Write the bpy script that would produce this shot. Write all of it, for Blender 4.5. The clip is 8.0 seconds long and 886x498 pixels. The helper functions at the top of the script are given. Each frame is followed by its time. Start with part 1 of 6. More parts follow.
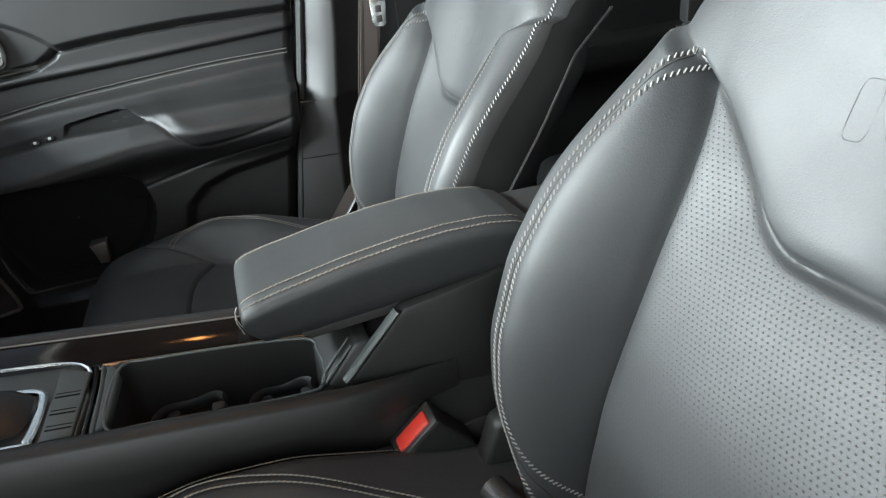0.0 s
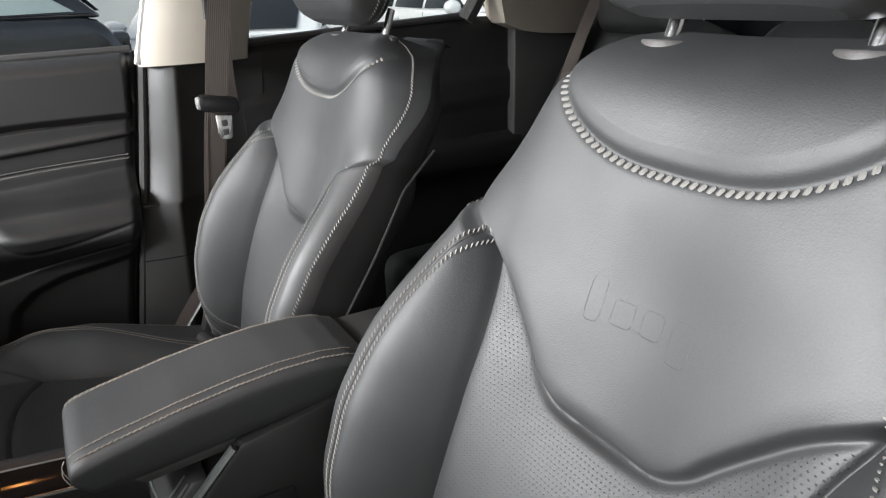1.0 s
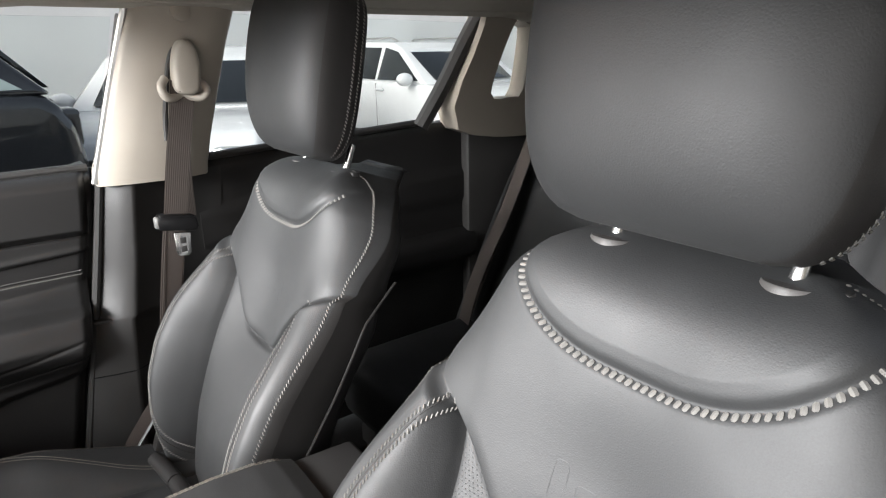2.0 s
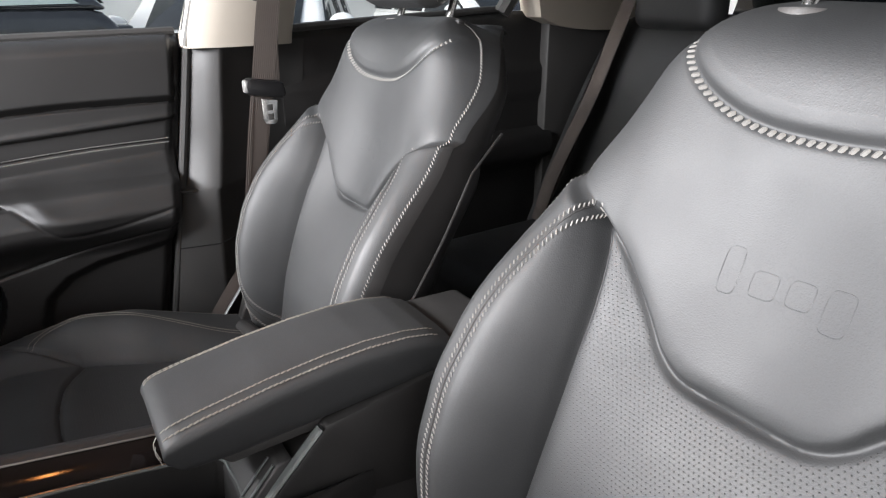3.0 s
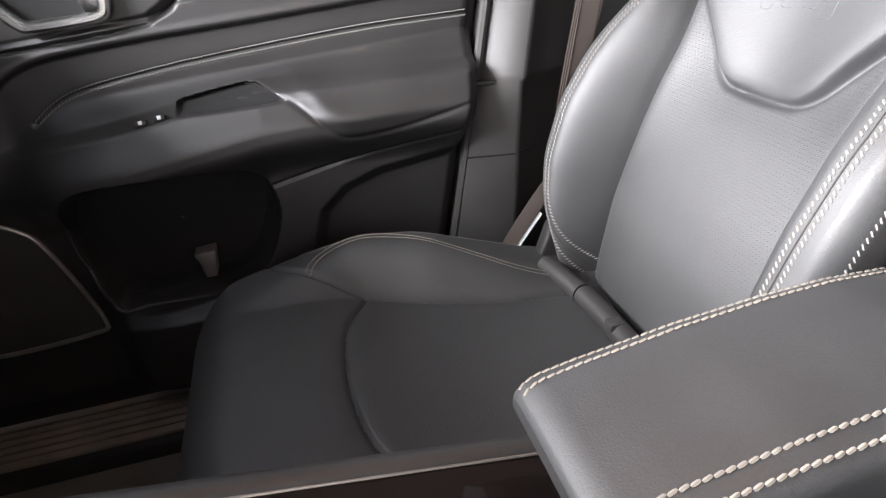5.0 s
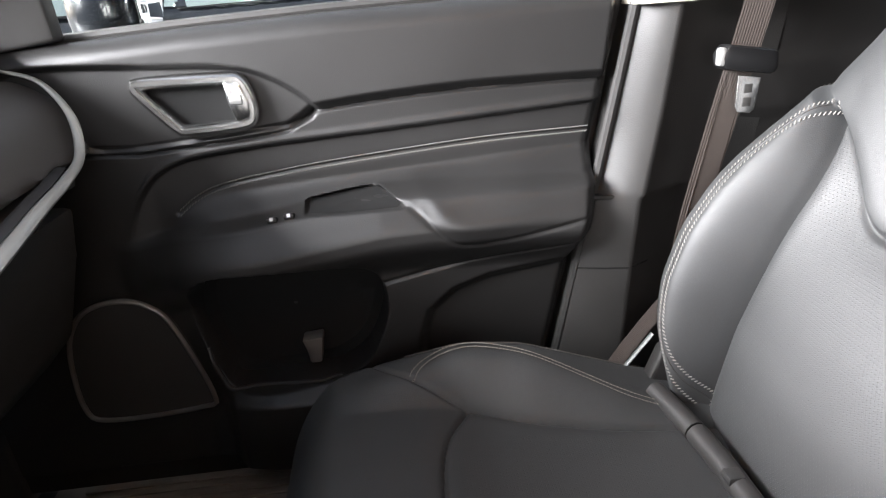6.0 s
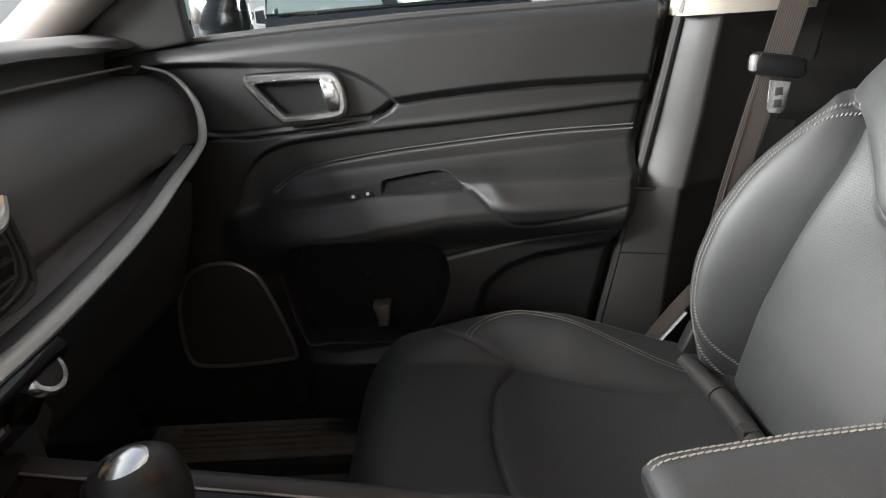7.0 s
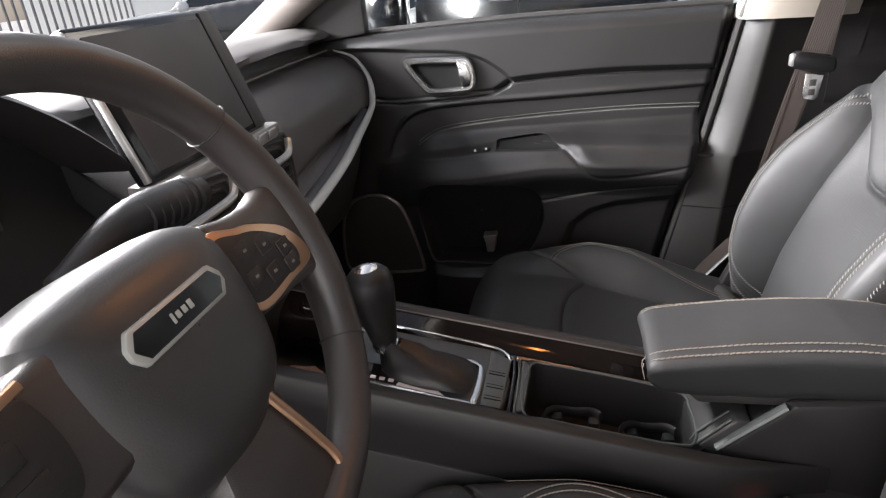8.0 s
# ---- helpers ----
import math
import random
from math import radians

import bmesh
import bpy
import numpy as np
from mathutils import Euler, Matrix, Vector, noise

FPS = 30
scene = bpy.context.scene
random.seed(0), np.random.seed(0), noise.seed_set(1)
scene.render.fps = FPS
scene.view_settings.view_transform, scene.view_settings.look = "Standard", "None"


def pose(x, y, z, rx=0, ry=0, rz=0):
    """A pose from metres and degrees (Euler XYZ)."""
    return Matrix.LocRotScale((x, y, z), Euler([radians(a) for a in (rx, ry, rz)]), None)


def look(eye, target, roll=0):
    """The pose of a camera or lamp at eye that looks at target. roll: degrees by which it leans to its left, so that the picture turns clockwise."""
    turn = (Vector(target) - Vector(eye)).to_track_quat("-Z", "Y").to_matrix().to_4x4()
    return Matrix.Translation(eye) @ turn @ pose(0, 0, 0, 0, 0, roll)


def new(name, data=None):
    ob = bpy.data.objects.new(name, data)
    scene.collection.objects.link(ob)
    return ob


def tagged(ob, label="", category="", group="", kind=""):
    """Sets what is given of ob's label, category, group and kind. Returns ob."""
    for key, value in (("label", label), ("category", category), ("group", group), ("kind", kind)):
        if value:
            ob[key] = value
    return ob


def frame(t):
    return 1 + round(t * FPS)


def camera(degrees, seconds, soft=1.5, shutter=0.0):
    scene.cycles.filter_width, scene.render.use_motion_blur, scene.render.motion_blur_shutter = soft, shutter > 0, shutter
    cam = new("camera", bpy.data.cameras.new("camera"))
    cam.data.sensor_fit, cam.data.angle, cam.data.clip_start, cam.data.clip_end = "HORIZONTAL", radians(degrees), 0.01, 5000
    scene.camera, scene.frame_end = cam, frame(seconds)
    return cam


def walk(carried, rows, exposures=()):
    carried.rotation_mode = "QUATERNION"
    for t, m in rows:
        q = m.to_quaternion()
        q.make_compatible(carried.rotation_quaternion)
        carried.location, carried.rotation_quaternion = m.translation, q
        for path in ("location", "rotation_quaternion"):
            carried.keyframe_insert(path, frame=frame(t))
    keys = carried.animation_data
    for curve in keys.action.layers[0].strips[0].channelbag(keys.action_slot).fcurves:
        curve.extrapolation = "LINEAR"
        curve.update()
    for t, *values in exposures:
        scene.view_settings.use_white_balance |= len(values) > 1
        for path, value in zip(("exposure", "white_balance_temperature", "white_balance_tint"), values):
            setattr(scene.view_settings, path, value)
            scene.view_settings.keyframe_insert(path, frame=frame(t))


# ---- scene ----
# ---------- camera ----------
cam = camera(72.0, 8.0, soft=1.2)
PATH = [
    (0, (0.033, -0.623, 1.223), (0.561, 1.073, 0.303), -7.1),
    (0.5, (0.072, -0.629, 1.252), (0.835, 1.001, 0.381), -4.7),
    (1, (0.061, -0.671, 1.333), (1.03, 0.896, 0.555), -2.1),
    (1.2, (0.072, -0.673, 1.362), (1.087, 0.893, 0.642), -1.7),
    (2.3, (0.051, -0.647, 1.46), (1.197, 0.877, 0.857), -1.2),
    (2.5, (0.031, -0.644, 1.419), (1.146, 0.889, 0.781), -0.7),
    (3, (-0.038, -0.605, 1.301), (0.97, 0.945, 0.539), -0.7),
    (3.5, (-0.067, -0.546, 1.226), (0.818, 1.033, 0.374), -1.5),
    (4, (-0.097, -0.494, 1.194), (0.648, 1.114, 0.266), -2.8),
    (4.5, (-0.118, -0.347, 1.187), (0.417, 1.303, 0.192), -5.0),
    (4.7, (-0.108, -0.283, 1.18), (0.356, 1.389, 0.185), -5.3),
    (5.8, (-0.108, -0.19, 1.232), (0.048, 1.625, 0.405), -4.9),
    (6, (-0.132, -0.187, 1.253), (-0.009, 1.65, 0.473), -4.3),
    (6.5, (-0.142, -0.222, 1.253), (-0.117, 1.637, 0.517), -3.7),
    (7, (-0.146, -0.331, 1.258), (-0.2, 1.525, 0.513), -4.0),
    (7.5, (-0.146, -0.502, 1.275), (-0.325, 1.332, 0.498), -3.9),
    (7.7, (-0.129, -0.575, 1.292), (-0.389, 1.242, 0.497), -4.1),
    (8, (-0.105, -0.695, 1.352), (-0.51, 1.076, 0.516), -4.4),
]
EXPOSURES = [(0.0, 0.79, 5880, 0), (0.5, 0.48, 6120, 6), (1.0, 0.32, 6260, 9), (2.5, 0.45, 6400, 11), (3.0, 0.55, 6280, 12), (3.5, 0.64, 6230, 11), (4.0, 0.94, 6280, 11), (4.5, 1.38, 6300, 14), (6.0, 1.42, 6300, 12), (6.5, 0.66, 6280, 8), (7.0, 0.66, 6380, 8), (7.5, 0.66, 6450, 13), (8.0, 0.80, 6400, 14)]
walk(cam, [(t, look(eye, target, roll)) for t, eye, target, roll in PATH], EXPOSURES)

# ---------- light ----------
world = bpy.data.worlds.new("sky")
scene.world = world
world.use_nodes = True
wn = world.node_tree
sky = wn.nodes.new("ShaderNodeTexSky")
sky.sky_type = "NISHITA"
sky.sun_disc = False
sky.sun_elevation, sky.sun_rotation = radians(30), radians(-82)
sky.air_density, sky.dust_density = 1.0, 4.0
haze = wn.nodes.new("ShaderNodeHueSaturation")
haze.inputs["Saturation"].default_value = 0.45
wn.links.new(sky.outputs[0], haze.inputs["Color"])
wn.links.new(haze.outputs[0], wn.nodes["Background"].inputs[0])
wn.nodes["Background"].inputs[1].default_value = 0.15

sun = new("sun", bpy.data.lights.new("sun", "SUN"))
sun.data.energy, sun.data.angle, sun.data.color = 1.5, radians(35), (1.0, 0.96, 0.9)
sun.matrix_world = look((-8, -1.2, 5.4), (0, 0, 0.8))


def window_lamp(name, eye, target, sx, sy, watts, color):
    lamp = new(name, bpy.data.lights.new(name, "AREA"))
    lamp.data.shape, lamp.data.size, lamp.data.size_y = "RECTANGLE", sx, sy
    lamp.data.energy, lamp.data.color = watts, color
    lamp.matrix_world = look(eye, target)
    return lamp


window_lamp("windscreen_daylight", (-1.65, 0.05, 1.80), (0.35, 0.05, 1.15), 1.7, 0.50, 165, (1.0, 0.995, 0.99))
window_lamp("door_opening_daylight", (-0.50, -1.12, 1.30), (-0.42, 0.60, 0.66), 0.9, 0.6, 6, (1.0, 0.95, 0.90))

# the warm roof lamp over the front seats
window_lamp("roof_lamp_light", (0.015, 0.0, 1.580), (0.015, 0.0, 0.5), 0.03, 0.09, 0.4, (1.0, 0.36, 0.085))

# ---------- materials ----------


def mat(name, color, rough=0.5, metal=0.0, spec=0.5, grain=0.0, grain_scale=900.0, mottle=0.0, mottle_scale=9.0, bump=0.0, bump_scale=900.0, coat=0.0, sheen=0.0, voronoi=False, wrinkle=0.0):
    m = bpy.data.materials.new(name)
    m.use_nodes = True
    nt = m.node_tree
    b = nt.nodes["Principled BSDF"]
    b.inputs["Base Color"].default_value = (*color, 1)
    b.inputs["Roughness"].default_value = rough
    b.inputs["Metallic"].default_value = metal
    b.inputs["Specular IOR Level"].default_value = spec
    b.inputs["Coat Weight"].default_value = coat
    b.inputs["Sheen Weight"].default_value = sheen
    co = nt.nodes.new("ShaderNodeTexCoord")
    if mottle or grain:
        big = nt.nodes.new("ShaderNodeTexNoise")
        big.inputs["Scale"].default_value, big.inputs["Detail"].default_value = mottle_scale, 5
        nt.links.new(co.outputs["Object"], big.inputs["Vector"])
        fine = nt.nodes.new("ShaderNodeTexNoise")
        fine.inputs["Scale"].default_value = grain_scale
        nt.links.new(co.outputs["Object"], fine.inputs["Vector"])
        a = nt.nodes.new("ShaderNodeMapRange")
        a.inputs["From Min"].default_value, a.inputs["From Max"].default_value = 0.3, 0.7
        a.inputs["To Min"].default_value, a.inputs["To Max"].default_value = 1 - mottle, 1 + mottle
        nt.links.new(big.outputs[0], a.inputs["Value"])
        g = nt.nodes.new("ShaderNodeMapRange")
        g.inputs["From Min"].default_value, g.inputs["From Max"].default_value = 0.3, 0.7
        g.inputs["To Min"].default_value, g.inputs["To Max"].default_value = 1 - grain, 1 + grain
        nt.links.new(fine.outputs[0], g.inputs["Value"])
        mul = nt.nodes.new("ShaderNodeMath")
        mul.operation = "MULTIPLY"
        nt.links.new(a.outputs[0], mul.inputs[0])
        nt.links.new(g.outputs[0], mul.inputs[1])
        tint = nt.nodes.new("ShaderNodeVectorMath")
        tint.operation = "SCALE"
        tint.inputs[0].default_value = color
        nt.links.new(mul.outputs[0], tint.inputs["Scale"])
        nt.links.new(tint.outputs[0], b.inputs["Base Color"])
        r = nt.nodes.new("ShaderNodeMapRange")
        r.inputs["From Min"].default_value, r.inputs["From Max"].default_value = 0.3, 0.7
        r.inputs["To Min"].default_value, r.inputs["To Max"].default_value = rough * 0.9, min(1, rough * 1.1)
        nt.links.new(big.outputs[0], r.inputs["Value"])
        nt.links.new(r.outputs[0], b.inputs["Roughness"])
    if bump:
        if voronoi:
            tex = nt.nodes.new("ShaderNodeTexVoronoi")
            tex.feature = "DISTANCE_TO_EDGE"
        else:
            tex = nt.nodes.new("ShaderNodeTexNoise")
        tex.inputs["Scale"].default_value = bump_scale
        nt.links.new(co.outputs["Object"], tex.inputs["Vector"])
        bp = nt.nodes.new("ShaderNodeBump")
        bp.inputs["Strength"].default_value, bp.inputs["Distance"].default_value = bump, 0.0006
        nt.links.new(tex.outputs[0], bp.inputs["Height"])
        nt.links.new(bp.outputs[0], b.inputs["Normal"])
        if wrinkle:
            crease = nt.nodes.new("ShaderNodeTexNoise")
            crease.inputs["Scale"].default_value, crease.inputs["Detail"].default_value = 55.0, 3.0
            crease.inputs["Distortion"].default_value = 1.2
            nt.links.new(co.outputs["Object"], crease.inputs["Vector"])
            wide = nt.nodes.new("ShaderNodeBump")
            wide.inputs["Strength"].default_value, wide.inputs["Distance"].default_value = wrinkle, 0.0016
            nt.links.new(crease.outputs[0], wide.inputs["Height"])
            nt.links.new(wide.outputs[0], bp.inputs["Normal"])
    return m


LEATHER = mat("black_leather", (0.0165, 0.0175, 0.0183), 0.63, spec=0.80, grain=0.14, grain_scale=700, mottle=0.12, mottle_scale=9, bump=0.32, bump_scale=420, voronoi=True, wrinkle=0.12)
LEATHER_SIDE = mat("side_leather", (0.021, 0.0200, 0.0195), 0.50, grain=0.1, grain_scale=700, mottle=0.10, bump=0.25, bump_scale=420, voronoi=True)
GAITER = mat("dark_gaiter_leather", (0.0115, 0.0108, 0.0104), 0.42, grain=0.1, grain_scale=700, mottle=0.12, bump=0.3, bump_scale=420, voronoi=True, wrinkle=0.35)
PLASTIC = mat("grained_black_plastic", (0.0125, 0.0119, 0.0115), 0.48, grain=0.12, grain_scale=1200, mottle=0.08, bump=0.3, bump_scale=900)
PLASTIC_SOFT = mat("soft_black_plastic", (0.024, 0.0235, 0.0232), 0.50, grain=0.12, grain_scale=1200, mottle=0.10, bump=0.3, bump_scale=700)
PLASTIC_DARK = mat("matt_dark_plastic", (0.028, 0.027, 0.026), 0.62, mottle=0.1, bump=0.2, bump_scale=700)
GLOSS = mat("gloss_black_plastic", (0.008, 0.008, 0.009), 0.12, spec=0.6, mottle=0.1)
CHROME = mat("satin_chrome", (0.72, 0.72, 0.71), 0.22, metal=1.0, mottle=0.06, mottle_scale=30)
SILVER = mat("silver_plastic", (0.42, 0.42, 0.41), 0.35, metal=0.7, mottle=0.06, mottle_scale=30)
COPPER = mat("warm_satin_trim", (0.60, 0.37, 0.235), 0.3, metal=0.9, mottle=0.08, mottle_scale=30)
THREAD_PALE = mat("pale_thread", (0.200, 0.186, 0.162), 0.7, grain=0.2, grain_scale=3000)
THREAD = mat("grey_thread", (0.150, 0.145, 0.135), 0.7, grain=0.2, grain_scale=3000)
# the windscreen pillar's shade is put into this darker taupe
TAUPE = mat("shaded_taupe_pillar_trim", (0.105, 0.090, 0.080), 0.62, grain=0.06, mottle=0.08, bump=0.2, bump_scale=800)
BEIGE = mat("beige_plastic", (0.37, 0.335, 0.285), 0.55, grain=0.04, mottle=0.05, bump=0.15, bump_scale=900)
CLOTH = mat("beige_headliner_cloth", (0.48, 0.45, 0.40), 0.9, grain=0.12, grain_scale=1500, mottle=0.06, bump=0.4, bump_scale=1200)
CARPET = mat("dark_carpet", (0.080, 0.072, 0.066), 0.95, grain=0.4, grain_scale=900, mottle=0.2, bump=0.8, bump_scale=700)
RED = mat("red_plastic", (0.62, 0.045, 0.03), 0.4, mottle=0.06)
GREYMARK = mat("light_grey_print", (0.20, 0.19, 0.18), 0.6)
BLUEMARK = mat("pale_mark", (0.75, 0.76, 0.78), 0.5)
BROWN = mat("brown_card", (0.30, 0.16, 0.10), 0.8, grain=0.1, mottle=0.12, mottle_scale=30)
SCREEN = mat("dark_screen_glass", (0.030, 0.029, 0.030), 0.55, spec=0.5, mottle=0.05)
WHITEPAINT = mat("white_car_paint", (0.75, 0.76, 0.76), 0.25, coat=0.6, mottle=0.03)
BLACKPAINT = mat("black_car_paint", (0.010, 0.011, 0.013), 0.12, coat=1.0, mottle=0.05)
BELTBLACK = mat("smooth_black_plastic", (0.006, 0.006, 0.0065), 0.42, spec=0.3, mottle=0.1)
TYRE = mat("tyre_rubber", (0.02, 0.02, 0.02), 0.85, mottle=0.1)
# opaque; its pale colour paints in the bright background showing in the glass
PALEGLASS = mat("pale_background_car_glass", (0.30, 0.36, 0.35), 0.08, spec=0.7)
CARGLASS = mat("tinted_car_glass", (0.015, 0.018, 0.02), 0.06, spec=0.7)
WALLPAINT = mat("white_plaster", (0.80, 0.81, 0.79), 0.85, grain=0.03, grain_scale=60, mottle=0.05, mottle_scale=1.2, bump=0.15, bump_scale=60)
CONCRETE = mat("grey_concrete", (0.42, 0.41, 0.395), 0.7, grain=0.1, grain_scale=120, mottle=0.15, mottle_scale=1.5, bump=0.2, bump_scale=80)
# near-black for shade painted into hollows, and for dark joints
SHADE_JOINT = mat("shade_and_joint_black", (0.011, 0.011, 0.011), 0.9, spec=0.2)
PILLAR = mat("grained_pillar_plastic", (0.0225, 0.0217, 0.0208), 0.52, grain=0.16, grain_scale=1000, mottle=0.12, mottle_scale=14, bump=0.6, bump_scale=500)
STEEL = mat("grey_fence_steel", (0.2, 0.2, 0.21), 0.5, metal=0.5, mottle=0.1)
WHEEL_LEATHER = mat("wheel_leather", (0.027, 0.0228, 0.0213), 0.47, spec=0.9, grain=0.1, grain_scale=900, mottle=0.10, bump=0.25, bump_scale=600, voronoi=True)
HUB_SKIN = mat("airbag_skin", (0.026, 0.0252, 0.0252), 0.40, spec=0.9, grain=0.1, grain_scale=900, mottle=0.10, bump=0.2, bump_scale=700)
SATIN_GREY = mat("satin_grey_plastic", (0.080, 0.088, 0.085), 0.40, grain=0.05, mottle=0.08, mottle_scale=20, bump=0.1)
DULL_METAL = mat("dull_metal", (0.20, 0.18, 0.165), 0.42, metal=0.6, mottle=0.12, mottle_scale=25)
GLOSS_TRIM = mat("dark_gloss_trim", (0.009, 0.0065, 0.006), 0.10, spec=0.36, mottle=0.1)
RINGMETAL = mat("satin_ring_metal", (0.27, 0.25, 0.23), 0.34, metal=0.7, mottle=0.10, mottle_scale=25)
SCUFF = mat("worn_brown_sill_plastic", (0.15, 0.128, 0.11), 0.5, grain=0.1, mottle=0.25, mottle_scale=12, bump=0.2)
DOOR_SKIN = mat("soft_door_skin", (0.0165, 0.0161, 0.0159), 0.45, spec=0.5, grain=0.14, grain_scale=1200, mottle=0.12, bump=0.35, bump_scale=650)
DASH_SKIN = mat("soft_dash_skin", (0.066, 0.063, 0.061), 0.52, grain=0.12, grain_scale=1200, mottle=0.10, bump=0.35, bump_scale=650)
PALE_TRIM = mat("pale_satin_trim", (0.40, 0.41, 0.385), 0.42, metal=0.35, mottle=0.06, mottle_scale=25)
MIRROR = mat("mirror_glass", (0.8, 0.8, 0.8), 0.02, metal=1.0)


def perforated_leather():
    m = LEATHER.copy()
    m.name = "perforated_leather"
    nt = m.node_tree
    b = nt.nodes["Principled BSDF"]
    uv = nt.nodes.new("ShaderNodeUVMap")
    uv.uv_map = "panel"
    sep = nt.nodes.new("ShaderNodeSeparateXYZ")
    nt.links.new(uv.outputs[0], sep.inputs[0])

    def op(kind, a, v=None):
        n = nt.nodes.new("ShaderNodeMath")
        n.operation = kind
        for i, w in enumerate((a, v)):
            if w is None:
                continue
            if isinstance(w, (int, float)):
                n.inputs[i].default_value = w
            else:
                nt.links.new(w, n.inputs[i])
        return n.outputs[0]

    px, py = 0.0046, 0.0042
    row = op("DIVIDE", sep.outputs[1], py)
    odd = op("MULTIPLY", op("MODULO", op("FLOOR", row), 2.0), 0.5)
    col = op("ADD", op("DIVIDE", sep.outputs[0], px), odd)
    dx = op("SUBTRACT", op("FRACT", col), 0.5)
    dy = op("SUBTRACT", op("FRACT", row), 0.5)
    r = op("SQRT", op("ADD", op("MULTIPLY", op("MULTIPLY", dx, dx), 1.0), op("MULTIPLY", op("MULTIPLY", dy, dy), 1.6)))
    mask = nt.nodes.new("ShaderNodeMapRange")
    mask.inputs["From Min"].default_value, mask.inputs["From Max"].default_value = 0.03, 0.20
    nt.links.new(r, mask.inputs["Value"])
    mix = nt.nodes.new("ShaderNodeMix")
    mix.data_type = "RGBA"
    nt.links.new(mask.outputs[0], mix.inputs["Factor"])
    mix.inputs["A"].default_value = (0.010, 0.010, 0.010, 1)
    old = b.inputs["Base Color"].links[0].from_socket
    nt.links.new(old, mix.inputs["B"])
    nt.links.new(mix.outputs["Result"], b.inputs["Base Color"])
    bp = nt.nodes.new("ShaderNodeBump")
    bp.inputs["Strength"].default_value, bp.inputs["Distance"].default_value = 0.6, 0.0008
    nt.links.new(mask.outputs[0], bp.inputs["Height"])
    prev = b.inputs["Normal"].links[0].from_socket
    nt.links.new(prev, bp.inputs["Normal"])
    nt.links.new(bp.outputs[0], b.inputs["Normal"])
    return m


PERFORATED = perforated_leather()


def webbing_material():
    m = mat("belt_webbing", (0.085, 0.070, 0.062), 0.75, grain=0.15, grain_scale=1500, mottle=0.05)
    nt = m.node_tree
    b = nt.nodes["Principled BSDF"]
    uv = nt.nodes.new("ShaderNodeUVMap")
    uv.uv_map = "panel"
    wave = nt.nodes.new("ShaderNodeTexWave")
    wave.wave_type, wave.bands_direction = "BANDS", "X"
    wave.inputs["Scale"].default_value = 75
    nt.links.new(uv.outputs[0], wave.inputs["Vector"])
    bp = nt.nodes.new("ShaderNodeBump")
    bp.inputs["Strength"].default_value, bp.inputs["Distance"].default_value = 0.7, 0.0005
    nt.links.new(wave.outputs[0], bp.inputs["Height"])
    nt.links.new(bp.outputs[0], b.inputs["Normal"])
    return m


WEBBING = webbing_material()


def glass_material():
    m = bpy.data.materials.new("window_glass")
    m.use_nodes = True
    b = m.node_tree.nodes["Principled BSDF"]
    b.inputs["Base Color"].default_value = (0.93, 0.97, 0.96, 1)
    b.inputs["Transmission Weight"].default_value = 1.0
    b.inputs["Roughness"].default_value, b.inputs["IOR"].default_value = 0.0, 1.01
    return m


GLASS = glass_material()


def glow_material(name, color, strength):
    m = bpy.data.materials.new(name)
    m.use_nodes = True
    b = m.node_tree.nodes["Principled BSDF"]
    b.inputs["Base Color"].default_value = (0.8, 0.75, 0.68, 1)
    b.inputs["Emission Color"].default_value = (*color, 1)
    b.inputs["Emission Strength"].default_value = strength
    return m


LENS = glow_material("warm_lamp_lens", (1.0, 0.46, 0.15), 1.2)
YELLOW = mat("yellow_card", (0.72, 0.50, 0.02), 0.6, mottle=0.06, mottle_scale=40)

# ---------- geometry helpers ----------


def thing(name, x, y, z, label, category, group="", kind=""):
    ob = new(name)
    ob.location = (x, y, z)
    ob.empty_display_size = 0.05
    return tagged(ob, label, category, group, kind)


def link_mesh(name, me, material, parent, label="", kind=""):
    if material is not None and not me.materials:
        me.materials.append(material)
    ob = new(name, me)
    if parent is not None:
        ob.parent = parent
        top = parent
        base = Vector((0, 0, 0))
        while top is not None:
            base += top.location
            top = top.parent
        me.transform(Matrix.Translation(-base))
    return tagged(ob, label, kind=kind)


def part(name, bm, material, parent, label="", kind="", smooth=True):
    """Links a bmesh, in world places, as one mesh object under a thing or a part."""
    me = bpy.data.meshes.new(name)
    bm.normal_update()
    bm.to_mesh(me)
    bm.free()
    if smooth:
        me.polygons.foreach_set("use_smooth", [True] * len(me.polygons))
        me.set_sharp_from_angle(angle=radians(40))
    return link_mesh(name, me, material, parent, label, kind)


def box(x0, x1, y0, y1, z0, z1, bevel=0.0, seg=2):
    bm = bmesh.new()
    bmesh.ops.create_cube(bm, size=1.0)
    bmesh.ops.scale(bm, vec=(x1 - x0, y1 - y0, z1 - z0), verts=bm.verts)
    bmesh.ops.translate(bm, vec=((x0 + x1) / 2, (y0 + y1) / 2, (z0 + z1) / 2), verts=bm.verts)
    if bevel:
        bmesh.ops.bevel(bm, geom=bm.edges[:], offset=bevel, segments=seg, profile=0.5, affect="EDGES")
    return bm


